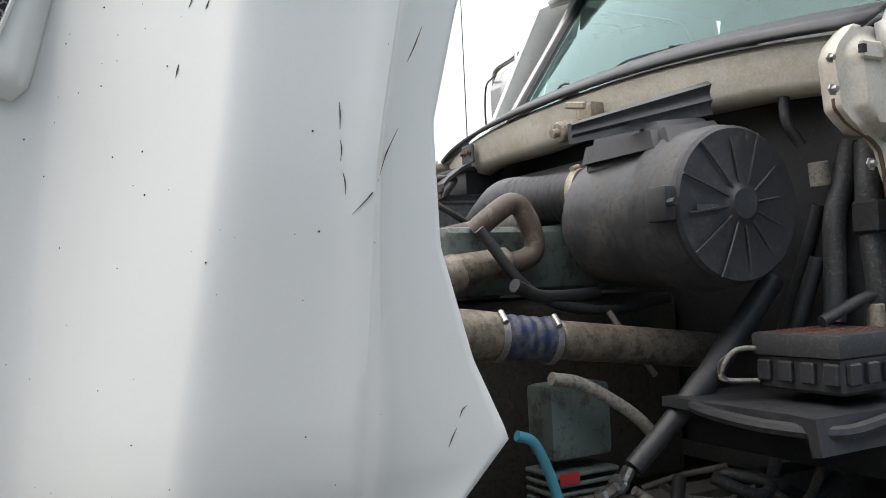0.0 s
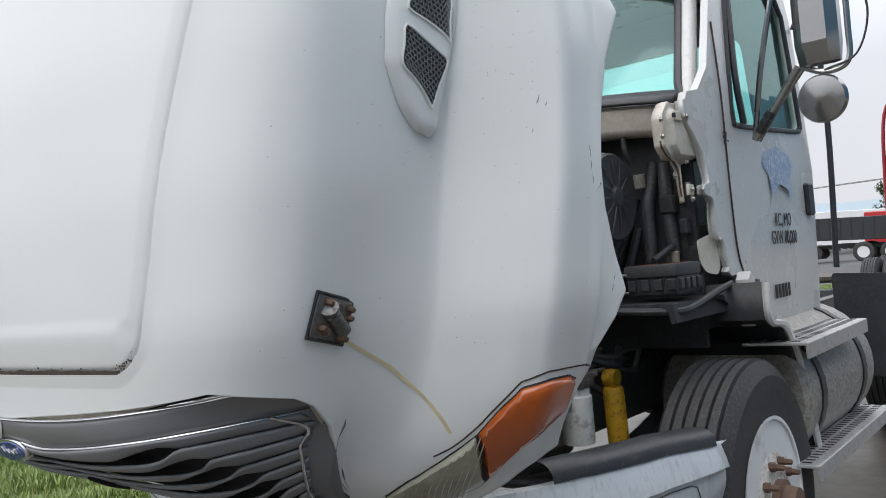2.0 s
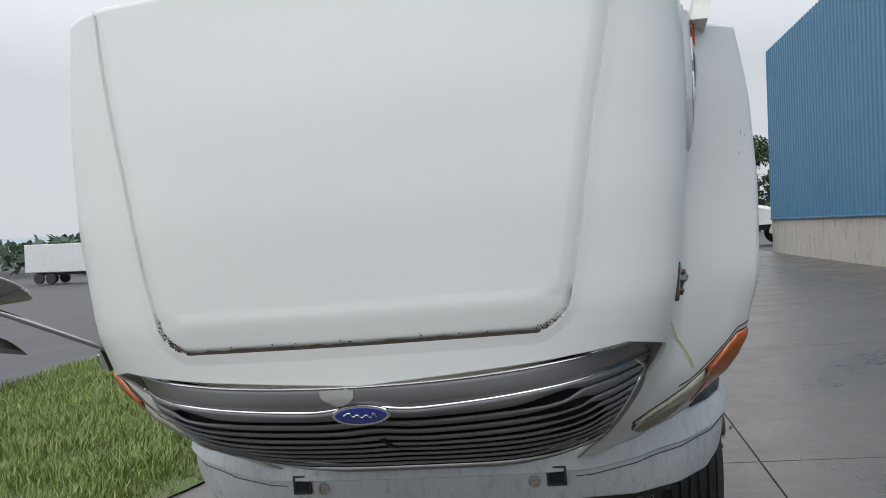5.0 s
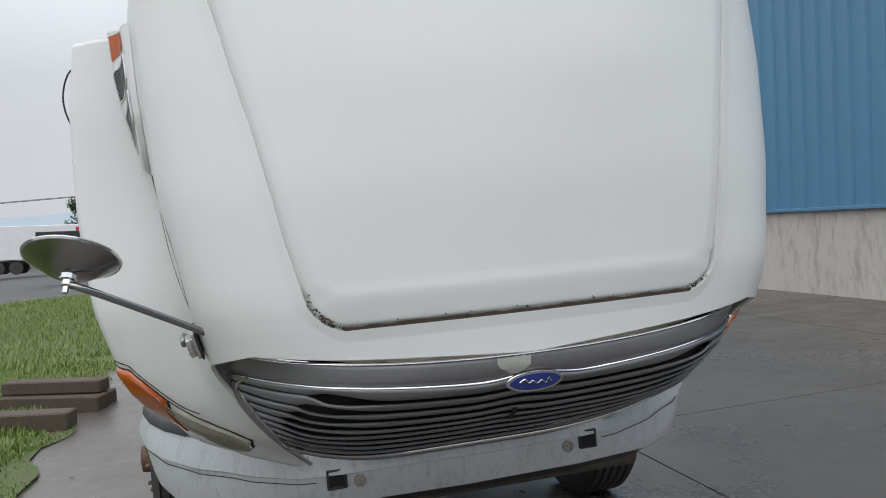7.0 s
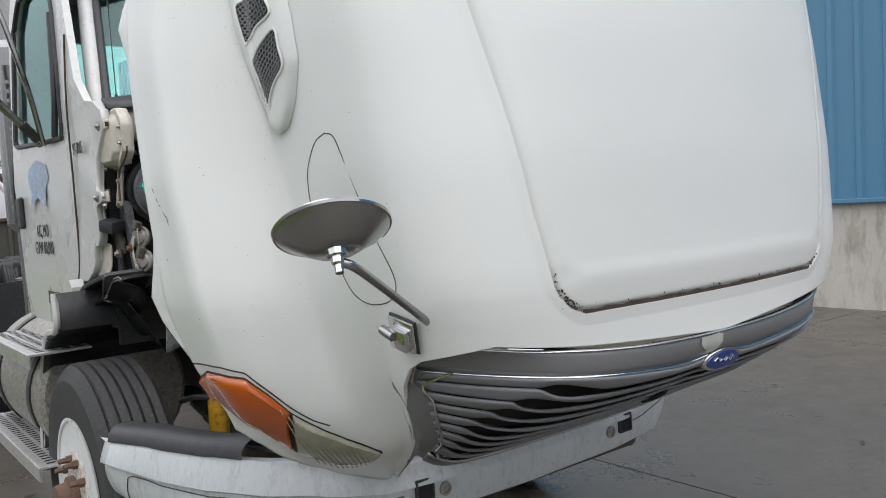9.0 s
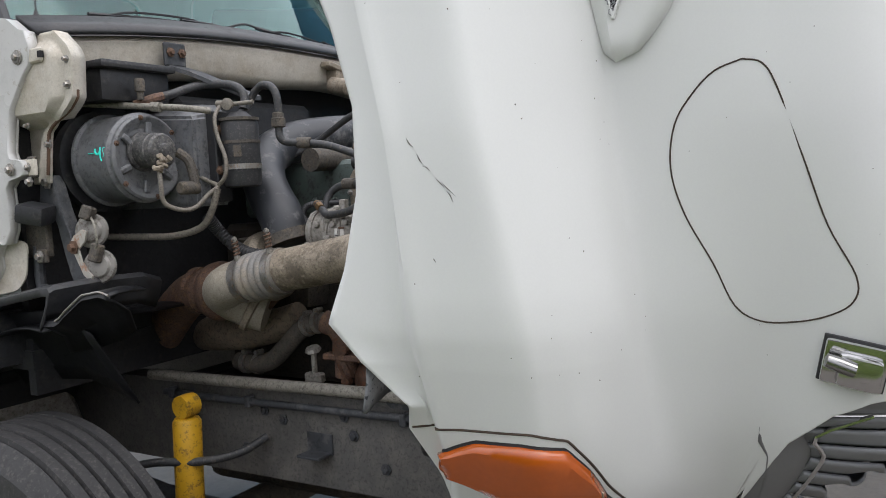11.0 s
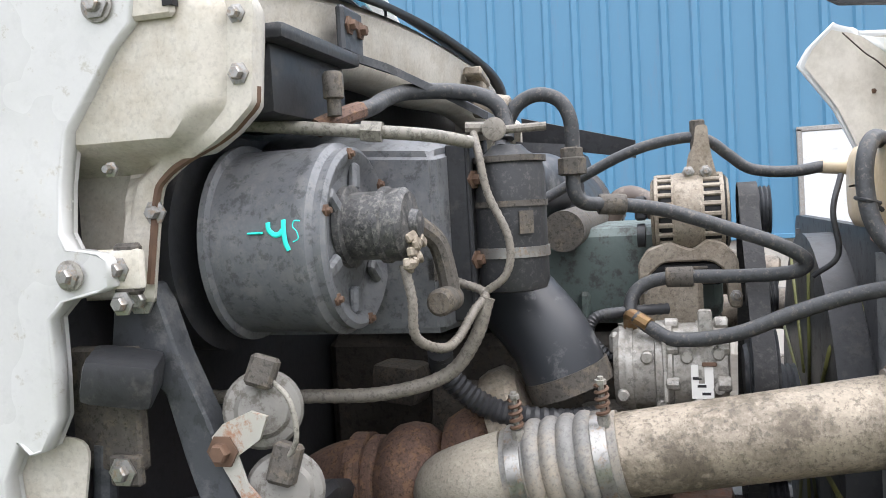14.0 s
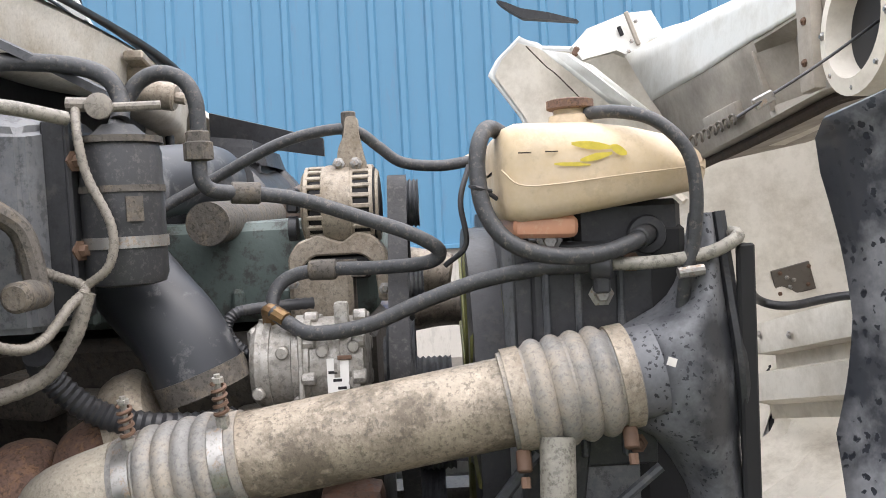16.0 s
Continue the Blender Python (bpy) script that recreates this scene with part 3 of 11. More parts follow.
def hood_at(u, z):
    """A point of the hood's left half: u runs 0 (middle) to 10 (arch edge); flat facets with rounded corners."""
    zz = round(z, 4)
    if zz not in HCACHE:
        k = np.array([[float(np.interp(zz, c[0], c[1])), float(np.interp(zz, c[0], c[2]))] for c in HOOD])
        k0 = k.copy()
        RAW[zz] = (np.concatenate([[-k[1][0]], k[:, 0], [2 * k[-1][0] - k[-2][0]]]), np.concatenate([[k[1][1]], k[:, 1], [2 * k[-1][1] - k[-2][1]]]))
        for _ in range(3):
            # sharpen the corners by what the rounding takes away
            ext = np.vstack([[-k[1][0], k[1][1]], k, 2 * k[-1] - k[-2]])
            k = k + k0 - (k + 0.075 * (ext[2:] + ext[:-2] - 2 * k))
        HCACHE[zz] = (np.concatenate([[-k[1][0]], k[:, 0], [2 * k[-1][0] - k[-2][0]]]), np.concatenate([[k[1][1]], k[:, 1], [2 * k[-1][1] - k[-2][1]]]))
    kx, ky = HCACHE[zz]
    w = 0.22 if u < 9.0 else 0.12
    s = u + np.linspace(-w, w, 9)
    flat = V((float(np.interp(s, UKNOT, kx).mean()), float(np.interp(s, UKNOT, ky).mean()), z))
    f = min(1.0, max(0.0, (u - 3.7) / 1.0))
    if f >= 1:
        return flat
    i = min(int(u), 9)
    t = u - i
    rx, ry = RAW[zz]
    q = []
    for r in (rx, ry):
        a, b, c, d = r[i], r[i + 1], r[i + 2], r[i + 3]
        q.append(0.5 * (2 * b + (c - a) * t + (2 * a - 5 * b + 4 * c - d) * t * t + (3 * b - 3 * c + d - a) * t ** 3))
    return V((float(q[0]), float(q[1]), z)).lerp(flat, f * f * (3 - 2 * f))


UKNOT = np.arange(-1, 12)


def hood_z(u, v):
    """Smooth lower and upper ends of the shell."""
    lo, hi = float(np.interp(u, range(11), LOW)), float(np.interp(u, range(11), TOP))
    if 3.0 < u < 4.0:
        lo = float(np.interp(u, [3.0, 3.3, 3.6, 3.8, 3.92, 4.0], [1.165, 1.14, 1.08, 0.98, 0.87, 0.70]))
    return lo + (hi - lo) * v


def hood_soft(u, z):
    """The shell smoothed a little along its height, with the turned-in flange of the arch edge."""
    p = hood_at(u, z) if u > 9.4 else (hood_at(u, z - 0.05) + hood_at(u, z) * 2 + hood_at(u, z + 0.05)) * 0.25
    p.z = z
    if u > 9.05:
        p.x -= 0.026 * min(1, (u - 9.05) / 0.16)
    elif u > 8.4:
        p.x += 0.007 * math.exp(-((u - 8.98) / 0.16) ** 2)
    return p


def settle(p, side):
    """The hood sits a little askew on its hinges."""
    t = min(1.0, max(0.0, (abs(p.x) - 0.75) / 0.35))
    t = t * t * (3 - 2 * t)
    return V((side * p.x * (1 + (0.015 * t if side > 0 else 0)), p.y - (0.048 * t if side < 0 else 0), p.z))


def groove(x, z):
    """Distance inside the outline of the raised hood panel."""
    edge = float(np.interp(z, [1.235, 1.305, 1.44, 1.7, 2.08, 2.3], [0.535, 0.568, 0.602, 0.652, 0.735, 0.77]))
    dx, dz = edge - abs(x), z - 1.238
    r = 0.07
    if dx < r and dz < r:
        return r - math.hypot(r - dx, r - dz) if (dx < r and dz < r) else min(dx, dz)
    return min(dx, dz)


def panel_edge(z):
    return float(np.interp(z, [1.08, 1.235, 1.305, 1.44, 1.7, 2.08, 2.3], [0.50, 0.535, 0.568, 0.602, 0.652, 0.735, 0.77]))


def u_of_x(x, z):
    """Which u has this x on the front of the hood."""
    ks = [0.0, 0.5, 1.0, 1.5, 2.0, 2.25, 2.5, 2.75, 3.0, 3.25]
    return float(np.interp(x, [hood_at(k, z).x for k in ks], ks))


fr_in = [*np.linspace(0, 0.84, 24), *np.linspace(0.855, 0.955, 10), 0.962, 0.968, 0.974, 0.979, 0.984, 0.988, 0.992, 0.996, 1.0, 1.004, 1.008, 1.013, 1.02, 1.03, 1.045, 1.06]
us_out = list(np.linspace(0, 1, 120))[1:]
v_low, v_up = list(np.linspace(0, 1, 34)), [*np.linspace(0, 0.012, 6), 0.016, 0.02, 0.025, 0.03, 0.036, 0.042, 0.05, 0.06, 0.07, 0.085, *np.linspace(0.1, 1, 70)]
hood_bm = B()
rows_h = []
for stage, t in [(0, v) for v in v_low] + [(1, v) for v in v_up[1:]]:
    half = []
    zm = 1.232
    cols = []
    z_ref = 1.17 + (zm - 1.17) * t if stage == 0 else zm + (2.235 - zm) * t
    e = panel_edge(z_ref)
    for fx in fr_in:
        cols.append(u_of_x(fx * e, z_ref))
    u0 = cols[-1]
    cols += [u0 + (10 - u0) * q for q in us_out]
    for u in cols:
        lo, hi = hood_z(u, 0), hood_z(u, 1)
        z = lo + (zm - lo) * t if stage == 0 else zm + (hi - zm) * t
        p = hood_soft(u, z)
        p.z = z
        if u < 3.2:
            d = groove(p.x, z)
            low = z < 1.335
            if d > 0:
                p.y += 0.014 * math.exp(-(d / 0.009) ** 2) * (1.3 if low else 0.5) - 0.010 * min(1, d / (0.08 if low else 0.04)) * (1.0 if low else 0.8)
            elif d > -0.03:
                p.y -= 0.004 * (1 + d / 0.03)
        half.append(p)
    rows_h.append([settle(p, -1) for p in reversed(half[1:])] + [settle(p, 1) for p in half])
grid(hood_bm, rows_h)
hood = part("hood", hood_bm, WHITE, truck, "white fibreglass hood and fenders tilted forward", sharp=50)
sm = hood.modifiers.new("thick", "SOLIDIFY")
sm.thickness, sm.offset = 0.012, -1.0


def on_hood(u, z, off=0.0, side=1):
    """A point lifted off the outer skin of the hood."""
    p = hood_soft(u, z)
    p.z = z
    e = 0.02
    du, dz = hood_soft(min(u + e, 10), z) - hood_soft(max(u - e, 0), z), hood_soft(u, z + e) - hood_soft(u, z - e)
    n = du.cross(dz).normalized()
    q = p + n * off
    return settle(q, side)


def hood_patch(name, lo, hi, u0, u1, material, side, off=0.006, nu=24, nv=8, label="", thick=0.012, parent=hood, skew=(0.0, 0.0)):
    """A piece that lies on the skin between two lines of height over u; skew leans its ends."""
    bm = B()
    rows = []
    for j in range(nv + 1):
        row = []
        for i in range(nu + 1):
            t = i / nu
            u = u0 + (u1 - u0) * t + (skew[0] * (1 - t) + skew[1] * t) * (1 - j / nv)
            z = lo(u) + (hi(u) - lo(u)) * j / nv
            edge = min(1.0, min(j, nv - j) * 1.0, min(i, nu - i) * 1.0)
            row.append(on_hood(u, z, off * (0.25 + 0.75 * edge), side))
        rows.append(row)
    ob = part(name, grid(bm, rows, flip=side < 0), material, parent, label)
    md = ob.modifiers.new("thick", "SOLIDIFY")
    md.thickness, md.offset = thick, -1.0
    return ob


def line(*rows):
    a, b = zip(*rows)
    return lambda u: float(np.interp(u, a, b))


def seat(u, z, off=0.0, side=1):
    """A frame that lies on the hood skin: its x along u, y up, z outwards."""
    p = on_hood(u, z, off, side)
    ex = (on_hood(u + 0.05, z, off, side) - on_hood(u - 0.05, z, off, side)).normalized()
    ez = (on_hood(u, z, off + 0.02, side) - p).normalized()
    ey = ez.cross(ex) * (1 if side > 0 else -1)
    m = Matrix((ex, ey, ez)).transposed().to_4x4()
    m.translation = p
    return m


lens_lo = line((4.9, 0.865), (5.23, 0.835), (5.8, 0.812), (6.3, 0.808), (7.2, 0.862), (7.6, 0.928), (7.8, 0.957), (8.34, 1.005), (9.03, 1.05), (9.2, 1.08))
lens_hi = line((4.9, 0.875), (5.57, 0.928), (6, 0.976), (6.57, 1.018), (7, 1.08), (7.39, 1.121), (8.1, 1.133), (8.6, 1.13), (9.2, 1.095))
for side in (1, -1):
    ue = 8.78 if side > 0 else 9.2
    hood_patch("lamp_bezel", lambda u: lens_lo(u) + 0.004, lambda u: lens_hi(u) + 0.004, 4.86, ue + 0.04, DEEP, side, 0.003, 60, 6, "dark gap round the lamp")
    hood_patch("turn_signal", lambda u: lens_lo(u) + 0.008, lens_hi, 6.6, ue, AMBER, side, 0.012, 40, 10, "amber turn signal lens", skew=(0.72, 0))
    hood_patch("side_lamp", lambda u: lens_lo(u) + 0.008, lens_hi, 4.9, 6.55, CLEARL, side, 0.011, 30, 10, "yellowed clear lamp lens", skew=(0, 0.72))
    # vertical reeding of the clear lens
    for k in range(11):
        u = 5.3 + k * 0.15
        rb = B()
        a, b = lens_lo(u) + 0.01, lens_hi(u) - 0.01
        if b > a:
            tube(rb, [on_hood(u, a, 0.012, side), on_hood(u, (a + b) / 2, 0.0125, side), on_hood(u, b, 0.012, side)], 0.0016, 5, 2)
            part("lens_rib", rb, CLEARL, hood)
    # seam above the lamp
    sb = B()
    seam = line((5.64, 0.972), (6.0, 0.995), (6.55, 1.04), (7.0, 1.098), (7.35, 1.136), (8.0, 1.154), (9, 1.148), (9.95, 1.137))
    tube(sb, [on_hood(5.7 + 4.2 * k / 28, seam(5.7 + 4.2 * k / 28), 0.0, side) for k in range(29)], 0.0022, 5, 2)
    part("seam", sb, GRIME, hood, "dark seam above the lamp")


# side vents
def vent(side):
    sh = 0.2 if side > 0 else 0.34
    wd = 1.0 if side > 0 else 1.22
    def lo_u(z):
        return float(np.interp(z, [1.695, 1.71, 1.76, 1.85, 1.95, 2.12], [4.66, 4.42, 4.2, 3.98, 3.97, 4.1])) + sh
    def hi_u(z):
        return lo_u(z) + (float(np.interp(z, [1.695, 1.71, 1.76, 1.85, 1.95, 2.12], [4.66, 4.76, 4.84, 5.0, 5.2, 5.42])) + sh - lo_u(z)) * wd
    bm = B()
    rows = []
    for j in range(31):
        z = 1.695 + 0.425 * j / 30
        row = []
        for i in range(17):
            t = i / 16
            u = lo_u(z) + (hi_u(z) - lo_u(z)) * t
            rim = min(1.0, 4.5 * min(t, 1 - t), (z - 1.695) / 0.03)
            row.append(on_hood(u, z, 0.001 if rim < 0.01 else 0.007 + 0.013 * math.sin(rim * math.pi / 2), side))
        rows.append(row)
    part("vent_surround", grid(bm, rows, flip=side < 0), WHITE, hood, "raised white vent surround")
    # openings between slanted bars: corners as share across and height
    for nm, q in (("vent_opening", ((0.6, 1.758), (0.15, 1.845), (0.17, 1.93), (0.84, 1.862))), ("vent_opening", ((0.86, 1.905), (0.18, 1.967), (0.22, 2.04), (0.88, 1.995))), ("marker_lamp", ((0.86, 2.03), (0.26, 2.065), (0.3, 2.115), (0.84, 2.105)))):
        def at(s, t, off):
            a = [q[0][k] + (q[1][k] - q[0][k]) * s for k in (0, 1)]
            b = [q[3][k] + (q[2][k] - q[3][k]) * s for k in (0, 1)]
            f, z = a[0] + (b[0] - a[0]) * t, a[1] + (b[1] - a[1]) * t
            return on_hood(lo_u(z) + (hi_u(z) - lo_u(z)) * f, z, off, side)
        bm = grid(B(), [[at(i / 8, j / 8, 0.0215) for i in range(9)] for j in range(9)], flip=side > 0)
        part(nm, bm, AMBER if nm == "marker_lamp" else DEEP, hood, "small amber marker lamp" if nm == "marker_lamp" else "dark vent opening")
        if nm == "marker_lamp":
            continue
        rm = B()
        tube(rm, [at(s, t, 0.0215) for s, t in ((0, 0), (0.33, 0), (0.67, 0), (1, 0), (1, 0.5), (1, 1), (0.67, 1), (0.33, 1), (0, 1), (0, 0.5), (0, 0))], 0.003, 6, 3)
        part("opening_rim", rm, WHITE, hood)
        hx = B()
        p00, p10, p01 = at(0, 0, 0.022), at(1, 0, 0.022), at(0, 1, 0.022)
        ns, nt = max(3, int((p10 - p00).length / 0.0115)), max(3, int((p01 - p00).length / 0.0105))
        for j in range(nt):
            for i in range(ns):
                s, t = (i + 0.5 + 0.5 * (j % 2)) / (ns + 0.5), (j + 0.5) / nt
                c1, c0 = at(s, t, 0.0235), at(s, t, 0.0205)
                ax, ay, dz = frame_of(c1 - c0)
                inn, out = [], []
                for k in range(6):
                    an = math.pi / 3 * k + 0.5
                    d2 = ax * math.cos(an) + ay * math.sin(an)
                    inn.append(hx.verts.new(c1 + d2 * 0.0052))
                    out.append(hx.verts.new(c1 + d2 * 0.0068))
                for k in range(6):
                    hx.faces.new((inn[k], inn[(k + 1) % 6], out[(k + 1) % 6], out[k]))
        part("vent_mesh", hx, SLAT, hood, "dark honeycomb mesh")


vent(1)
vent(-1)

# dark slot along the lower edge of the raised panel
sl = B()
slot = [(x, float(hood_at(min(2.9, 1.0 * abs(x) / 0.47 if abs(x) < 0.47 else 1 + (abs(x) - 0.47) / 0.22), 1.24).y) - 0.0, 1.24) for x in np.linspace(-0.49, 0.49, 41)]
rows = [[(x, y - 0.001 - 0.003 * abs(noise.noise(V((x * 40, 3, 0)))), z + dz + 0.004 * noise.noise(V((x * 60, dz * 90, 0)))) for x, y, z in slot] for dz in (-0.006, 0.0, 0.007)]
grid(sl, rows)
sg = B()
random.seed(44)
for k in range(260):
    if k < 150:
        x, z = random.gauss(-0.512, 0.010), 1.248 + abs(random.gauss(0, 0.035))
        x -= 0.6 * (z - 1.248)
    elif k < 200:
        x, z = random.gauss(0.50, 0.012), 1.248 + abs(random.gauss(0, 0.022))
        x += 0.6 * (z - 1.248)
    else:
        x, z = random.uniform(-0.5, 0.5), 1.24 + abs(random.gauss(0.006, 0.006))
    p = hood_soft(u_of_x(abs(x), z), z)
    bmesh.ops.create_icosphere(sg, subdivisions=1, radius=random.uniform(0.0008, 0.0032), matrix=pose(x, p.y - 0.0015, z) @ Matrix.Diagonal((1, 0.6, 1, 1)))
tagged(part("slot_grit", sg, GRIME, hood, "black grit along the panel groove"), kind="stuff")
part("panel_slot", sl, GRIME, hood, "rust-dark slot under the raised hood panel")

# ---- grille
G_Z = [0.70, 0.79, 0.887, 0.926, 1.0, 1.056, 1.1, 1.13, 1.2]
G_Y = [-0.43, -0.63, -0.84, -0.93, -1.06, -1.155, -1.18, -1.182, -1.175]
G_W = [0.525, 0.60, 0.672, 0.695, 0.745, 0.776, 0.80, 0.797, 0.742]
G_K = [0.05, 0.08, 0.13, 0.17, 0.28, 0.37, 0.42, 0.36, 0.15]


def gr(s, z, off=0.0):
    """A point of the grille face: s from -1 to 1 across, z up."""
    f = lambda zz, tab: float(np.interp(zz, G_Z, tab))
    def raw(s, z):
        w = f(z, G_W)
        return V((w * s, f(z, G_Y) + f(z, G_K) * abs(s) ** 5, z))
    p = raw(s, z)
    if off:
        a = raw(s + 0.02, z) - raw(s - 0.02, z)
        b = raw(s, z + 0.02) - raw(s, z - 0.02)
        p = p + a.cross(b).normalized() * off
    return p


def strip(name, zlo, zhi, s0, s1, material, off, n=60, m=4, thick=0.01, label="", crown=0.4, tilt=0.0):
    bm, rows = B(), []
    for j in range(m + 1):
        rows.append([gr(s0 + (s1 - s0) * i / n, zlo(s0 + (s1 - s0) * i / n) + (zhi(s0 + (s1 - s0) * i / n) - zlo(s0 + (s1 - s0) * i / n)) * j / m,
                        off * (1 - crown + crown * math.sin(math.pi * j / m)) + tilt * (0.5 - j / m)) for i in range(n + 1)])
    ob = part(name, grid(bm, rows), material, grille, label)
    md = ob.modifiers.new("thick", "SOLIDIFY")
    md.thickness, md.offset = thick, -1
    return ob


g_top = lambda s: 1.13 + 0.062 * s * s
g_mid = lambda s: 1.062 + 0.075 * min(1, abs(s)) ** 1.6 + 0.02 * math.exp(-(s / 0.11) ** 2)
g_bot = lambda s: 0.70 + 0.17 * abs(s) ** 5
gb, rows = B(), []
for j in range(25):
    rows.append([gr(s, g_bot(s) + (g_top(s) - g_bot(s)) * j / 24, -0.02) for s in np.linspace(-1, 1, 61)])
grille = part("grille", grid(gb, rows), DEEP, truck, "dark chrome grille facing down under the tilted hood")
gbk = B()
grid(gbk, [[gr(s, g_bot(s) + 0.01 + (g_top(s) - g_bot(s)) * j / 12, -0.05 - 0.012 * (j % 4 == 0) - 0.01 * (k % 6 == 0)) for k, s in enumerate(np.linspace(-0.98, 0.98, 49))] for j in range(13)], flip=True)
GSUP = surf("grille_support_gelcoat", (0.62, 0.58, 0.5), 0.6, var=0.12, scale=4, dirt=(0.3, 0.26, 0.2), amount=0.25, soft=0.08, dscale=4, bump=0.1)
part("grille_support", gbk, GSUP, grille, "dirty cream moulding behind the grille", sharp=25)
strip("chrome_band", g_mid, g_top, -1, 1, CHROME, 0.004, label="smoked chrome band over the grille", crown=0.1)
strip("upper_trim", lambda s: g_top(s) - 0.004, lambda s: g_top(s) + 0.003, -1, 1, CHROME_B, 0.008, m=2)
strip("mid_trim", lambda s: g_mid(s) - 0.004, lambda s: g_mid(s) + 0.003, -1, 1, CHROME_B, 0.009, m=2)
strip("lower_trim", lambda s: g_bot(s) - 0.004, lambda s: g_bot(s) + 0.035, -0.95, 0.95, CHROME, 0.012, m=4, label="chrome lower grille lip")
strip("lower_bead", lambda s: g_bot(s) + 0.036, lambda s: g_bot(s) + 0.044, -0.95, 0.95, CHROME_B, 0.016, m=2)
for sgn in (1, -1):
    strip("end_panel", lambda s: g_bot(s), lambda s: g_mid(s), min(sgn * 0.94, sgn * 0.985), max(sgn * 0.94, sgn * 0.985), CHROME, 0.006, n=10, m=10, label="smoked chrome grille end")
for sgn in (1, -1):
    et_ = B()
    tube(et_, [gr(sgn * (0.935 - 0.03 * (abs(2 * t - 1) > 0.9)), g_bot(0.93) + 0.03 + (g_mid(0.93) - g_bot(0.93) - 0.03) * t, 0.012) for t in np.linspace(0, 1, 9)], 0.004, 6, 3)
    part("end_trim", et_, CHROME_B, grille)
GAPS = ((0.10, 0.90), (0.21, 0.90), (0.32, 0.895), (0.43, 0.885), (0.54, 0.865), (0.65, 0.83), (0.76, 0.79), (0.88, 0.73))


def gap_mid(k, s):
    f, e = GAPS[k]
    a = abs(s)
    hook = 0.045 * min(1.0, max(0.0, (a - e + 0.30) / 0.30)) ** 2
    return g_bot(s) + 0.046 + (g_mid(s) - g_bot(s) - 0.052) * min(0.985, f + hook)


def gap_half(k, s):
    e = GAPS[k][1]
    a = abs(s)
    w = 0.0037 + (0.0105 if k > 2 else 0.003) * math.exp(-((a - e + 0.07) / 0.10) ** 2)
    return w * min(1.0, max(0.0, (e - a) / 0.035)) - (0.0006 if a >= e else 0.0)


for k in range(len(GAPS) + 1):
    zl = (lambda s, k=k: gap_mid(k - 1, s) + gap_half(k - 1, s)) if k else (lambda s: g_bot(s) + 0.044)
    zh = (lambda s, k=k: gap_mid(k, s) - gap_half(k, s)) if k < len(GAPS) else (lambda s: g_mid(s) - 0.003)
    strip("grille_slat", zl, zh, -0.945, 0.945, SLAT, 0.010, n=110, m=5, thick=0.007, crown=0.2, tilt=-0.010)
pe = B()
grid(pe, [[gr(-0.13 + 0.115 * i / 10, g_top(0) - 0.004 - 0.045 * j * (1 - abs(i / 10 - 0.55) ** 2 * 2.2) / 4 + 0.006 * noise.noise(V((i * 0.7, j * 0.9, 1))), 0.0065) for i in range(11)] for j in range(5)], flip=True)
part("bare_patch", pe, PEEL, grille, "pale patch where the chrome has peeled")
cr = B()
tube(cr, [gr(0.0, 0.955, 0.014), gr(0.012, 0.945, 0.016), gr(0.01, 0.925, 0.016), gr(0.03, 0.905, 0.014)], 0.006, 6, 3)
part("crack", cr, DEEP, grille, "dark crack in the slats")
for sgn in (1, -1):
    cs, rows = B(), [[], [], []]
    for u in np.linspace(2.3, 4.0, 36):
        p = settle(hood_soft(u, hood_z(u, 0) + 0.004), sgn)
        best = min((gr(sgn * s, min(max(p.z, 0.72), 1.19), 0.004) for s in np.linspace(0.8, 0.985, 24)), key=lambda g: (g - p).length)
        rows[0].append(p + V((-sgn * 0.004, 0.004, 0)))
        rows[1].append(p.lerp(best, 0.5))
        rows[2].append(best)
    part("end_cap", grid(cs, rows, flip=sgn > 0), CHROME, grille, "smoked chrome end of the grille band")
# oval badge
lc, lo_u_, lo_w, lo_n = gr(0.0, 1.062, 0.012), V((1, 0, 0)), V((0, -0.28, 0.96)).normalized(), V((0, -0.96, -0.28)).normalized()
for nm, rx, rz, h, mt, lab in (("badge_rim", 0.081, 0.0305, 0.007, CHROME_B, "chrome oval rim"), ("badge", 0.072, 0.0245, 0.0095, LOGOB, "blue oval badge")):
    bm = B()
    rings(bm, [[lc + lo_u_ * rx * s * math.cos(a) + lo_w * rz * s * math.sin(a) + lo_n * hh for a in (2 * math.pi * k / 40 for k in range(40))]
               for s, hh in ((1.0, -0.01), (1.0, h * 0.6), (0.95, h), (0.4, h + 0.0015))])
    part(nm, bm, mt, grille, lab)
sw = B()
tube(sw, [lc + lo_u_ * a + lo_w * b + lo_n * 0.0125 for a, b in ((-0.045, 0.004), (-0.03, 0.011), (-0.02, 0.0), (-0.008, 0.005), (0.004, -0.003), (0.016, 0.004), (0.028, -0.004), (0.036, 0.009), (0.044, -0.002))], 0.0022, 6, 5)
part("badge_stroke", sw, CHROME_B, grille, "silver stroke on the badge")


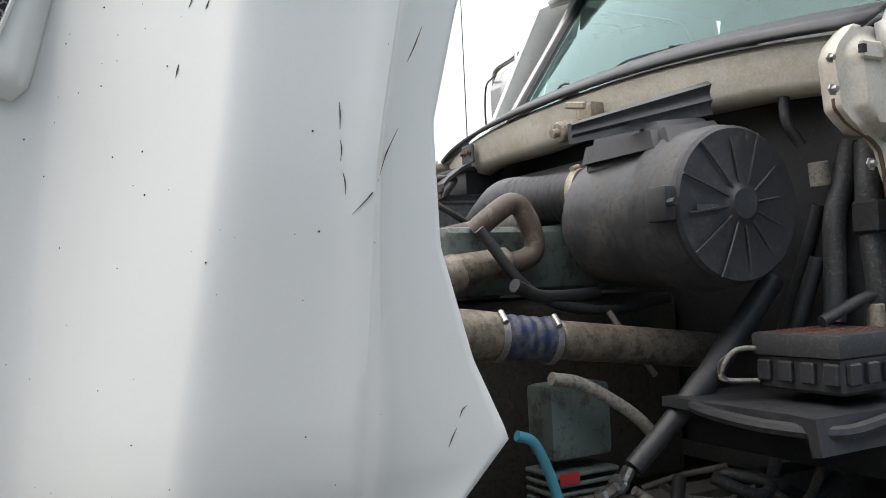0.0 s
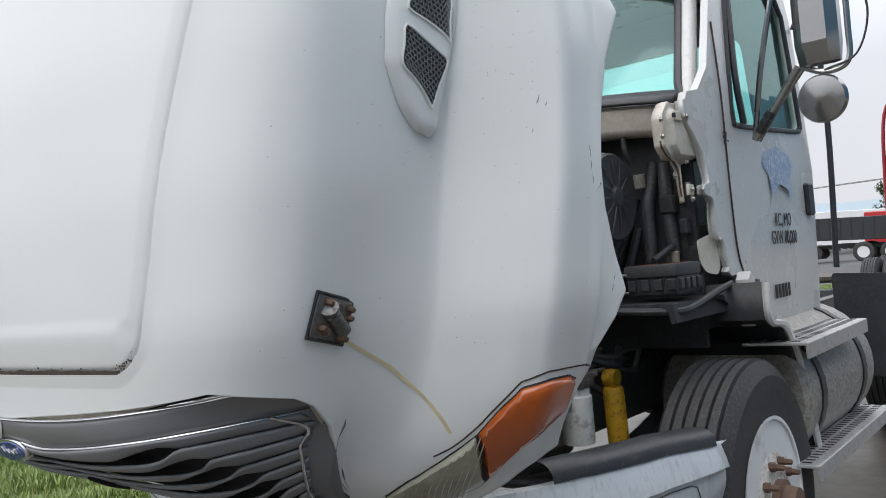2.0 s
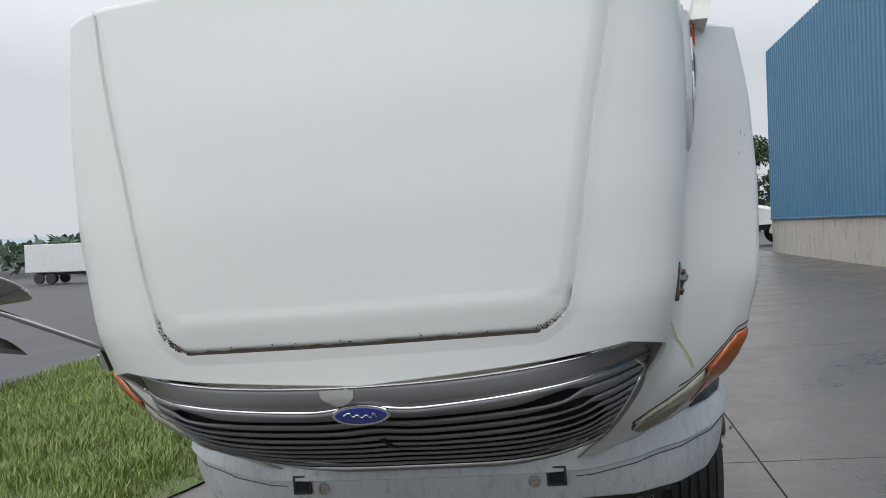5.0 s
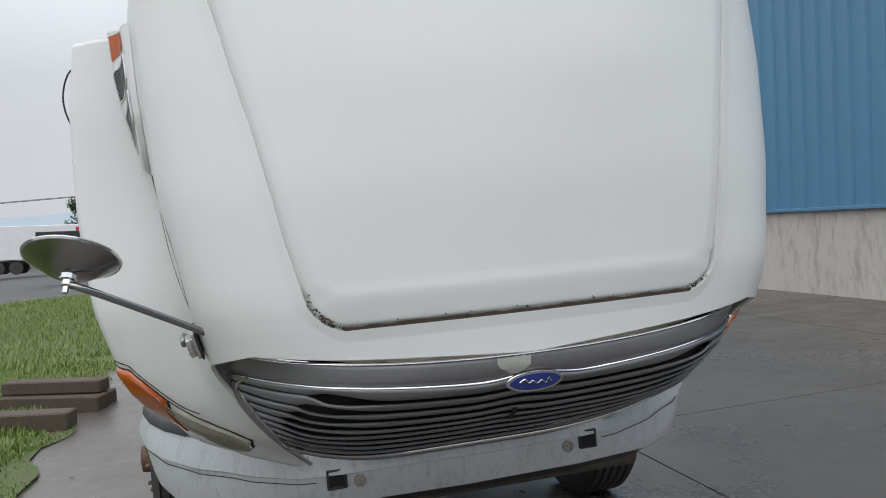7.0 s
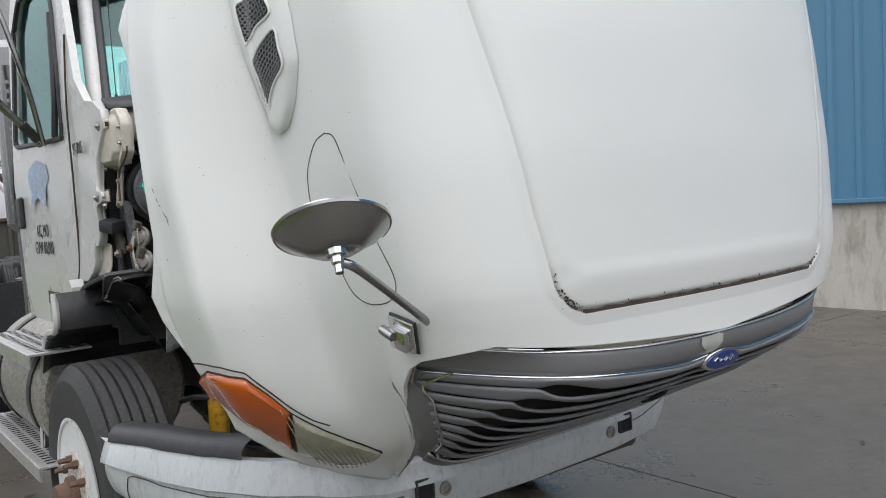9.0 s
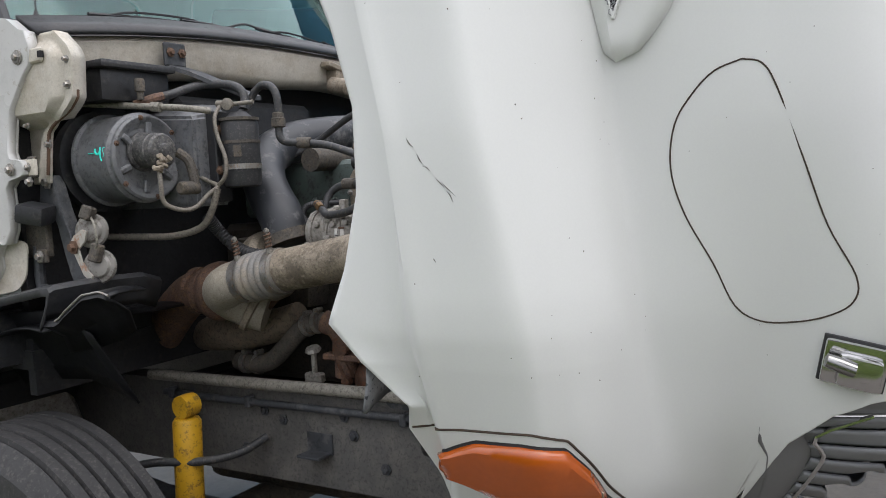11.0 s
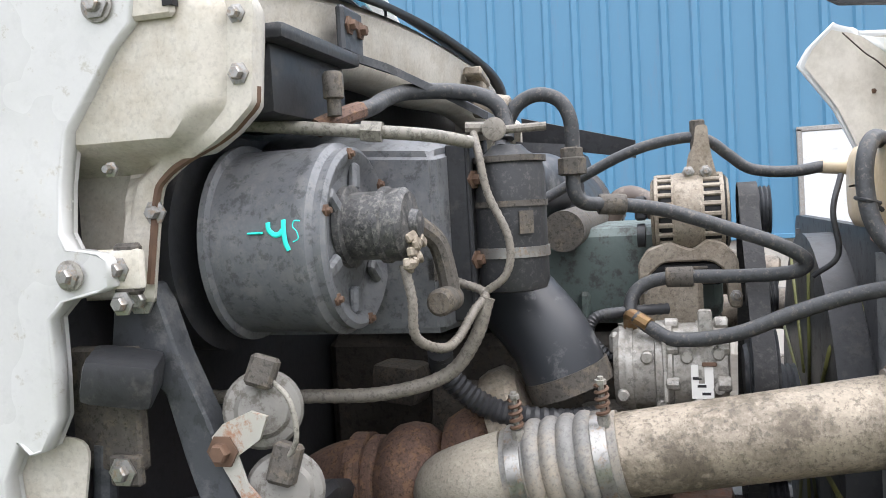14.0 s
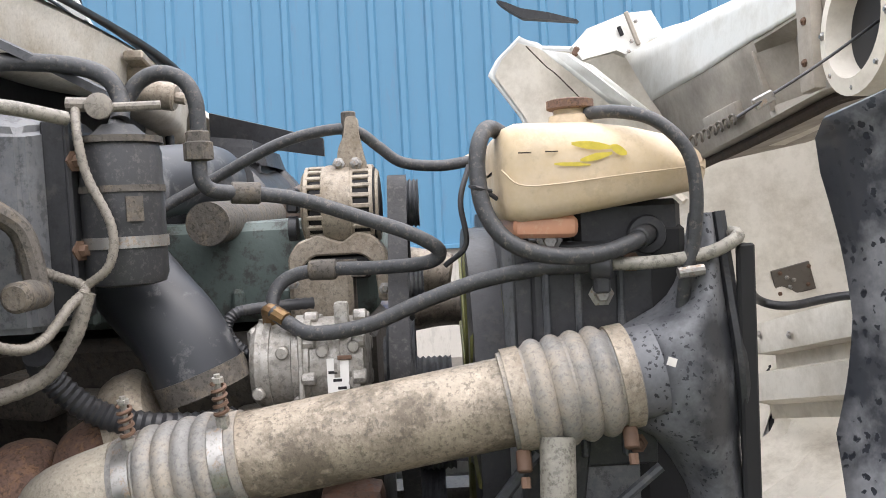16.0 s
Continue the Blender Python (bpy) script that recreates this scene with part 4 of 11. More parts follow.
# ---- bumper
def bump_pt(s, v, off=0.0):
    """s along the bumper from right end (-1) to left end (1), v from bottom 0 to top 1."""
    a = abs(s)
    x = float(np.interp(a, [0, 0.5, 0.62, 0.72, 0.82, 1.0], [0, 0.72, 0.88, 0.99, 1.06, 1.115])) * (1 if s >= 0 else -1)
    y = float(np.interp(a, [0, 0.3, 0.5, 0.62, 0.72, 0.82, 1.0], [-0.415, -0.405, -0.36, -0.27, -0.13, 0.06, 0.42]))
    zb = float(np.interp(a, [0, 0.5, 0.7, 0.9, 1.0], [0.555, 0.56, 0.575, 0.60, 0.625]))
    zt = float(np.interp(a, [0, 0.4, 0.55, 0.7, 0.85, 1.0], [0.735, 0.735, 0.80, 0.83, 0.83, 0.80]))
    bulge = 0.03 * math.sin(math.pi * v) + (0.02 if v > 0.62 else 0.0)
    n = V((x * 0.6 * a, -1 + a * 0.7, 0)).normalized()
    return V((x, y, zb + (zt - zb) * v)) + n * (bulge + off)


bb = B()
rows = [[bump_pt(s, v) for s in np.linspace(-1, 1, 81)] for v in (0, 0.02, 0.1, 0.25, 0.4, 0.55, 0.6, 0.64, 0.68, 0.8, 0.92, 1.0)]
rows.append([p + V((0, 0.05, 0.004)) for p in rows[-1]])
bumper = part("bumper", grid(bb, rows), GREYPAINT, truck, "silver-grey moulded bumper with dirt streaks")
md = bumper.modifiers.new("thick", "SOLIDIFY")
md.thickness, md.offset = 0.008, -1
for sgn in (1, -1):
    sq = B()
    c = bump_pt(sgn * 0.315, 0.55, 0.006)
    for q in ((-0.03, 0), (0.03, 0)):
        box(sq, (c.x + q[0], c.y - 0.003, c.z), (0.008, 0.012, 0.066), bevel=0.002)
    for q in (-0.03, 0.03):
        box(sq, (c.x, c.y - 0.003, c.z + q), (0.066, 0.012, 0.008), bevel=0.002)
    part("tow_opening", sq, BLACK, bumper, "square tow hook opening")
    sq2 = B()
    box(sq2, (c.x, c.y + 0.001, c.z), (0.054, 0.008, 0.054))
    part("tow_cavity", sq2, DEEP, bumper)
    rd = B()
    c2 = bump_pt(sgn * 0.262, 0.45, 0.004)
    revolve(rd, [(0.022, 0), (0.022, 0.006), (0.014, 0.006), (0.013, 0.002), (0.006, 0.003)], c2 + V((0, 0.003, 0)), (0, -1, 0), 20)
    part("bumper_bolt", rd, STEEL, bumper, "round bolt head")
    # black plastic cap on the bumper end
    cp, rows = B(), []
    for j in range(9):
        t = j / 8 * math.pi
        rows.append([bump_pt(sgn * s, 1.0, 0.006) + V((0, 0, 0.0)) + V((-sgn * 0.12 * (1 - math.cos(t)) / 2, 0.02 * (1 - math.cos(t)), 0.05 * math.sin(t) ** 0.7)) for s in np.linspace(0.66, 0.985, 16)])
    part("bumper_cap", grid(cp, rows, flip=sgn > 0), BLACK, bumper, "worn black plastic step cap")
for sgn in (1, -1):
    ka, kv = (0.36, 0.45, 0.55, 0.66, 0.76, 0.86, 0.905, 0.92, 0.925, 0.935, 0.94), (0.50, 0.52, 0.54, 0.55, 0.55, 0.56, 0.55, 0.50, 0.4, 0.2, 0.04)
    pn_ = [bump_pt(sgn * float(np.interp(k, range(11), ka)), float(np.interp(k, range(11), kv)), 0.0012) for k in np.linspace(0, 10, 90)]
    part("panel_groove", tube(B(), pn_, 0.0018, 6, 1), IRON, bumper, "pressed line round the bumper end")
lowb = B()
rows = [[bump_pt(s, 0) + V((0, 0.03, -0.005)) for s in np.linspace(-0.6, 0.6, 31)], [bump_pt(s, 0) + V((0, 0.12, -0.06)) for s in np.linspace(-0.6, 0.6, 31)]]
grid(lowb, rows)
part("air_dam", lowb, BLACK, truck, "black lower air dam")
cross = B()
cyl(cross, (-0.75, -0.2, 0.50), (0.75, -0.2, 0.50), 0.045, bevel=0.005)
part("cross_tube", cross, IRON, truck, "dark crossmember tube")


# ---- wheels
RIMRUST = surf("rust_streaked_rim_paint", (0.56, 0.54, 0.5), 0.5, var=0.15, scale=8, dirt=(0.24, 0.10, 0.04), amount=0.42, soft=0.04, dscale=9, bump=0.2, pit=0.4, pscale=60)
def wheel(y, z, side, dual=False, steer=True, R=0.52, W=0.27, rim_mat=None, parent=truck, xo=1.13, rust=True):
    """A truck wheel; xo is the outer face of the tyre."""
    x = side * (xo - W / 2)
    ax = V((side, 0, 0))
    c = V((x, y, z))
    t = B()
    prof = [(0.30, -W * 0.46), (0.36, -W * 0.5), (0.44, -W * 0.5), (R - 0.03, -W * 0.44), (R - 0.008, -W * 0.38)]
    for k in range(5):
        a, b = -W * 0.36 + k * W * 0.148, -W * 0.36 + k * W * 0.148 + W * 0.118
        prof += [(R - 0.016, a - 0.001), (R, a + 0.002), (R, b - 0.002), (R - 0.016, b + 0.001)]
    prof += [(R - 0.008, W * 0.38), (R - 0.03, W * 0.44), (0.44, W * 0.5), (0.36, W * 0.5), (0.30, W * 0.46)]
    revolve(t, [(r, h) for r, h in prof], c, ax, 72)
    wh = part("wheel", t, RUBBER, parent, "worn black truck tyre on a white steel rim", sharp=28)
    rm = B()
    if steer:
        prof = [(0.295, W * 0.47), (0.30, W * 0.5), (0.288, W * 0.5), (0.27, W * 0.30), (0.255, W * 0.2), (0.22, W * 0.36), (0.15, W * 0.5), (0.1, W * 0.52), (0.02, W * 0.52)]
    else:
        prof = [(0.295, W * 0.47), (0.30, W * 0.5), (0.288, W * 0.5), (0.28, W * 0.1), (0.25, -W * 0.2), (0.15, -W * 0.1), (0.1, W * 0.1), (0.02, W * 0.1)]
    revolve(rm, prof, c, ax, 48)
    part("rim", rm, FARWHITE, wh, "white steel rim with rust stains")
    hb = B()
    hz = W * 0.5 if steer else W * 0.0
    revolve(hb, [(0.085, hz), (0.083, hz + 0.03), (0.066, hz + 0.035), (0.06, hz + 0.075), (0.03, hz + 0.08)], c, ax, 24)
    part("hub", hb, RUSTBOLT if rust else IRON, wh, "rusty wheel hub")
    if rust and steer:
        rr = B()
        revolve(rr, [(0.075, W * 0.5), (0.09, W * 0.522), (0.13, W * 0.515), (0.165, W * 0.488), (0.185, W * 0.447), (0.18, W * 0.44)], c, ax, 40)
        part("rust_stained_face", rr, RIMRUST, wh, "rust-stained white wheel centre")
    for k in range(10):
        an = 2 * math.pi * k / 10
        p = c + V((0, math.cos(an) * 0.143, math.sin(an) * 0.143)) + ax * (W * 0.48 if steer else -W * 0.1)
        lb = B()
        revolve(lb, [(0.018, 0), (0.017, 0.024), (0.012, 0.026), (0.010, 0.05), (0.008, 0.054)], p, ax, 6)
        part("lug_nut", lb, RUSTBOLT, wh, "rusted lug nut")
    # hand holes
    for k in range(5):
        an = 2 * math.pi * (k + 0.3) / 5
        hh = B()
        p = c + V((0, math.cos(an) * 0.215, math.sin(an) * 0.215)) + ax * (W * 0.37 if steer else -W * 0.12)
        revolve(hh, [(0.036, 0), (0.036, 0.006), (0.01, 0.007)], p - ax * 0.002, ax, 16)
        part("hand_hole", hh, DEEP, wh)
    return wh


for sgn in (1, -1):
    wheel(0.88, 0.495, sgn, R=0.5)
for y in (4.8, 6.15):
    for sgn in (1, -1):
        wheel(y, 0.51, sgn, steer=False, R=0.51, xo=1.22)
        wheel(y, 0.51, sgn, steer=False, R=0.51, xo=0.9)

# ---- chassis
for sgn in (1, -1):
    fr = B()
    x = sgn * 0.43
    rail = [(0, 0), (0.085, 0), (0.085, 0.01), (0.012, 0.012), (0.012, 0.248), (0.085, 0.25), (0.085, 0.26), (0, 0.26)]
    rings(fr, [[V((x - sgn * a, y, 0.70 + b)) for a, b in rail] for y in (-0.15, 1.5, 3.5, 7.0)])
    bmesh.ops.recalc_face_normals(fr, faces=fr.faces)
    part("frame_rail", fr, surf("road_dusted_rail", (0.11, 0.108, 0.102), 0.6, var=0.25, scale=4, dirt=(0.2, 0.185, 0.165), amount=0.4, soft=0.08, dscale=5, bump=0.15, pit=0.4, pscale=120), truck, "dark steel frame rail", smooth=False)
for y in (1.2, 2.6, 3.8, 5.45, 6.9):
    cm = B()
    box(cm, (0, y, 0.82), (0.84, 0.12, 0.16), bevel=0.01)
    part("crossmember", cm, RAIL, truck)
fw = B()
revolve(fw, [(0.02, 0), (0.44, 0.0), (0.46, 0.02), (0.46, 0.05), (0.3, 0.06), (0.05, 0.055)], (0, 5.4, 1.05), (0, 0, 1), 40)
part("fifth_wheel", fw, IRON, truck, "greasy fifth wheel plate")
axl = B()
cyl(axl, (-0.95, 0.88, 0.5), (0.95, 0.88, 0.5), 0.06)
part("front_axle", axl, IRON, truck, "dark front axle beam")
# leaf springs and oil pan are unseen, added to darken the view underneath
for sgn in (1, -1):
    for k, half in enumerate((0.70, 0.55, 0.40)):
        lf, rows = B(), []
        for t in np.linspace(-half, half, 13):
            z = 0.57 - 0.012 * k + 0.22 * t * t
            rows.append([V((sgn * 0.43 + dx, 0.88 + t, z + dz)) for dx, dz in ((-0.045, 0), (0.045, 0), (0.045, 0.0115), (-0.045, 0.0115))])
        rings(lf, rows)
        bmesh.ops.recalc_face_normals(lf, faces=lf.faces)
        part("assumed_spring_leaf", lf, RAIL, truck)
pan = B()
box(pan, (0, 0.66, 0.72), (0.36, 1.0, 0.36), bevel=0.05, seg=3)
part("assumed_oil_pan", pan, IRON, truck, "assumed engine oil pan, added to darken the underside")


# ---- cab
def side_panel(side):
    """Cab side with the ragged front edge that the missing fender leaves open, and the door window."""
    X = 0.965
    outer = [(0.90, 1.985), (0.862, 1.955), (0.845, 1.95), (0.835, 1.91), (0.842, 1.868), (0.865, 1.845), (0.895, 1.80), (0.92, 1.765), (0.93, 1.71), (0.93, 1.66), (0.92, 1.643), (0.885, 1.638), (0.876, 1.63), (0.876, 1.604), (0.89, 1.598), (0.93, 1.59), (0.95, 1.572), (0.953, 1.52), (0.955, 1.466), (0.972, 1.432), (0.985, 1.428), (1.0, 1.442), (1.012, 1.42), (1.022, 1.40), (1.02, 1.37), (1.035, 1.345), (1.055, 1.322), (1.085, 1.305), (1.11, 1.287),
             (1.15, 1.29), (1.2, 1.268), (1.34, 1.262), (1.42, 1.255), (1.43, 1.10), (1.52, 1.08), (1.62, 1.03), (1.70, 0.98), (2.28, 0.98), (2.3, 1.2), (2.36, 1.75), (2.36, 2.5), (2.3, 2.72), (1.6, 2.74), (1.32, 2.6), (1.08, 2.1), (0.98, 2.0)]
    if side > 0:
        outer = [(y + float(np.interp(z, [1.27, 1.34, 1.6, 1.75, 1.87, 1.95], [0.02, 0.06, 0.07, 0.06, 0.045, 0.02])) if y < 1.06 and z < 1.97 else y, z) for y, z in outer]
    win = rounded([(1.26, 1.885), (1.72, 1.905), (2.2, 1.93), (2.22, 2.5), (2.1, 2.64), (1.52, 2.64), (1.40, 2.46), (1.29, 2.1)], 0.06)
    def bend(y, z):
        inx = 0.05 * max(0, (z - 2.0)) ** 1.0 * 1.6 + 0.13 * max(0, 1.12 - y)
        crease = 0.012 * math.exp(-((z - 1.62) / 0.05) ** 2)
        return V((side * (X - inx + crease - 0.03 * max(0, 1.25 - z)), y, z))
    bm = plate(B(), outer, [win], bend, (-side * 0.03, 0, 0))
    ob = part("cab_side", bm, WHITE_CAB, truck, "white cab side with torn front edge and lettering", sharp=30)
    g = B()
    gl = [bend(*p) + V((-side * 0.018, 0, 0)) for p in win]
    vs = [g.verts.new(p) for p in gl]
    g.faces.new(vs if side > 0 else list(reversed(vs)))
    go = part("door_window", g, WINDOW, ob, "tinted door window", smooth=False)
    go.visible_shadow = False
    # rubber seal and vent-window bar
    sb = B()
    tube(sb, [bend(*p) + V((side * 0.002, 0, 0)) for p in win[::2]] + [bend(*win[0])], 0.012, 6, 3)
    part("window_seal", sb, BLACK, ob, "black window seal")
    vb = B()
    tube(vb, [bend(1.40, 1.90) + V((side * 0.003, 0, 0)), bend(1.37, 2.1) + V((side * 0.003, 0, 0)), bend(1.44, 2.44) + V((side * 0.003, 0, 0))], 0.014, 6, 4)
    part("vent_bar", vb, BLACK, ob)
    # door gap, handle
    dg = B()
    tube(dg, [bend(*p) + V((side * 0.001, 0, 0)) for p in ((1.20, 2.3), (1.17, 2.0), (1.17, 1.7), (1.19, 1.4), (1.24, 1.28))], 0.004, 5, 4)
    part("door_gap", dg, GRIME, ob)
    dh = B()
    box(dh, bend(2.22, 1.6), (0.025, 0.1, 0.16), bevel=0.01)
    part("door_handle", dh, BLACK, ob, "black recessed door handle")
    turn = (90, 0, 90) if side > 0 else (90, 0, -90)
    def tx(nm, body, y, z, size, mt=INK, sq=0.8):
        p = bend(y, z) + V((side * 0.0035, 0, 0))
        text(nm, body, size, pose(p.x, p.y, p.z, *turn), mt, ob, squeeze=sq)
    tx("lettering", "KC, MO", 1.80, 1.50, 0.085)
    tx("lettering", "GVW 80,000", 1.80, 1.42, 0.085)
    # unit number; on the left side its end is worn away
    if side > 0:
        tx("lettering", "97-", 1.17, 1.822, 0.075, sq=0.62)
    else:
        tx("lettering", "97-3065", 1.078, 1.822, 0.068, sq=0.62)
    for k in range(5):
        nb = B()
        box(nb, bend(1.62 + 0.045 * k, 1.19) + V((side * 0.003, 0, 0)), (0.002, 0.026, 0.06))
        part("number_bar", nb, INK, ob)
    # blue door emblem
    em = B()
    pts = [(1.58, 1.74), (1.62, 1.80), (1.80, 1.835), (1.98, 1.80), (2.02, 1.74), (1.95, 1.70), (1.94, 1.60), (1.88, 1.64), (1.80, 1.66), (1.72, 1.64), (1.66, 1.60), (1.65, 1.70)]
    vs = [em.verts.new(bend(*p) + V((side * 0.0025, 0, 0))) for p in pts]
    em.faces.new(vs if side > 0 else list(reversed(vs)))
    part("door_emblem", em, surf("faded_blue_decal", (0.2, 0.3, 0.45), 0.4, var=0.3, scale=14, dirt=(0.6, 0.62, 0.64), amount=0.45, dscale=18), ob, "faded blue scroll emblem")
    # folded hem along the torn front edge
    hem = B()
    grid(hem, [[bend(y, z) + V(d) for y, z in outer[2:29]] for d in ((side * 0.001, 0, 0), (-side * 0.002, -0.004, 0), (-side * 0.012, -0.005, 0), (-side * 0.034, 0.004, 0))], flip=side > 0)
    ho_ = part("folded_hem", hem, WHITE_CAB, ob, sharp=60)
    ho_.modifiers.new("thick", "SOLIDIFY").thickness = 0.003
    for y, z, r in ((0.872, 1.888, 0.009), (0.915, 1.617, 0.008)):
        p = bend(y, z)
        part("washer", revolve(B(), [(0.004, 0), (r * 2.0, 0), (r * 2.0, 0.0025), (r, 0.004)], p, (side, 0, 0), 20), ALU_C, ob)
        part("bolt", bolt(B(), p + V((side * 0.003, 0, 0)), (side, 0, 0), r, 0.008), STEEL, ob)
    # inner corner sheet behind the torn edge
    ic = B()
    plate(ic, rounded([(0.945, 1.43), (1.06, 1.46), (1.08, 1.33), (1.06, 1.296), (0.99, 1.309), (0.962, 1.342)], 0.02), [], lambda y, z: V((side * (0.905 + 0.25 * max(0, y - 0.96)), y, z)), (-side * 0.004, 0, 0))
    part("inner_corner", ic, CREAM, ob, "cream inner corner sheet")
    return ob, bend


cab_l, bend_l = side_panel(1)
cab_r, bend_r = side_panel(-1)
shell = B()
# back wall, floor and roof of the cab
plate(shell, rounded([(-0.92, 1.0), (0.92, 1.0), (0.92, 2.4), (0.84, 2.72), (-0.84, 2.72), (-0.92, 2.4)], 0.04), [rounded([(-0.72, 1.95), (0.72, 1.95), (0.68, 2.5), (-0.68, 2.5)], 0.08)], lambda x, z: V((x, 2.32, z)), (0, 0.04, 0))
part("cab_back", shell, WHITE_CAB, truck, "white cab back wall")
rf, rows = B(), []
for y, z, hw in ((1.30, 2.66, 0.80), (1.5, 2.74, 0.86), (1.9, 2.78, 0.88), (2.36, 2.74, 0.88)):
    rows.append([(hw * s, y, z - 0.06 * s ** 4) for s in np.linspace(-1, 1, 17)])
grid(rf, rows)
ro = part("cab_roof", rf, WHITE_CAB, truck, "white cab roof")
ro.modifiers.new("thick", "SOLIDIFY").thickness = 0.03
rwb = B()
plate(rwb, rounded([(-0.735, 1.935), (0.735, 1.935), (0.695, 2.515), (-0.695, 2.515)], 0.08), [], lambda x, z: V((x, 2.335, z)), (0, 0.004, 0))
rwo = part("rear_window", rwb, WINDOW, truck, "tinted rear cab window")
rwo.visible_shadow = False
fl = B()
box(fl, (0, 1.65, 1.12), (1.8, 1.35, 0.05))
part("cab_floor", fl, BLACK, truck, "dark cab floor")


# windshield, pillars, cowl
def ws(s, t):
    """Windshield: s across, t from base to top."""
    hw = 0.84 - 0.10 * t
    return V((hw * s, 0.93 + 0.42 * t + 0.13 * abs(s) ** 2.4 * (1 - 0.3 * t), 2.03 + 0.62 * t - 0.03 * s * s))


gw = grid(B(), [[ws(s, t) for s in np.linspace(-1, 1, 25)] for t in np.linspace(0, 1, 9)])
gwo = part("windshield", gw, WINDOW, truck, "green-tinted curved windshield")
gwo.visible_shadow = False
rim_pts = [ws(s, 0) for s in np.linspace(-1, 1, 15)] + [ws(1, t) for t in np.linspace(0.1, 1, 6)] + [ws(s, 1) for s in np.linspace(0.9, -1, 15)] + [ws(-1, t) for t in np.linspace(0.9, 0, 6)]
part("windshield_seal", tube(B(), rim_pts, 0.022, 8, 3), BLACK, truck, "black windshield rubber")
for sgn in (1, -1):
    pl = B()
    tube(pl, [ws(sgn, 0) + V((sgn * 0.035, 0.0, -0.04)), ws(sgn, 0.3) + V((sgn * 0.035, 0.015, 0)), ws(sgn, 0.7) + V((sgn * 0.035, 0.015, 0)), ws(sgn, 1.0) + V((sgn * 0.03, 0.02, 0.03))], 0.034, 12, 5, squash=1.0)
    part("a_pillar", pl, WHITE_CAB, truck, "white windshield pillar")
part("header", tube(B(), [ws(s, 1.0) + V((0, 0.02, 0.05)) for s in np.linspace(-1, 1, 9)], 0.06, 10, 3), WHITE_CAB, truck, "white strip over the windshield")
# black plastic cowl under the glass
cw, rows = B(), []
for k, (dy, dz) in enumerate(((0.02, 0.02), (-0.06, -0.005), (-0.13, -0.03), (-0.15, -0.045))):
    rows.append([ws(s, 0) + V((0, dy + 0.02 * s * s * (k > 1), dz)) for s in np.linspace(-0.97, 0.97, 25)])
cwo = part("cowl_cover", grid(cw, rows, flip=True), BLACK, truck, "black plastic cowl cover under the windshield")
cwo.modifiers.new("thick", "SOLIDIFY").thickness = 0.012
# cream cowl beam, a folded pressing with a lip
bm_, rows = B(), []
for off, dz in ((0.09, 0.0), (0.0, 0.0), (-0.012, -0.012), (-0.005, -0.03), (0.0, -0.085), (0.012, -0.10), (0.03, -0.105), (0.06, -0.11)):
    row = []
    for s in np.linspace(-1, 1, 33):
        x = 0.86 * s
        y = 0.765 + 0.10 * abs(s) ** 3
        z = 1.985 - 0.045 * abs(s) ** 2.2 + (0.006 * math.sin(9 * s) if dz < -0.02 else 0)
        row.append(V((x, y + off, z + dz)))
    rows.append(row)
beam = part("cowl_beam", grid(bm_, rows), CREAM, truck, "cream steel cowl beam with stains", sharp=45)
beam.modifiers.new("thick", "SOLIDIFY").thickness = 0.006
wb, rows = B(), []
for dy in (-0.035, 0.05):
    rows.append([V((0.9 * s, 0.765 + 0.10 * abs(s) ** 3 + dy, 1.996 - 0.045 * abs(s) ** 2.2 + 0.05 * (dy > 0))) for s in np.linspace(-1, 1, 33)])
wbo = part("cowl_seal", grid(wb, rows), BLACK, truck, "black sealing strip on the cowl edge")
wbo.modifiers.new("thick", "SOLIDIFY").thickness = 0.012
fwall = B()
box(fwall, (0, 1.0, 1.5), (1.78, 0.03, 0.95))
part("firewall", fwall, BLACK, truck, "black firewall insulation")
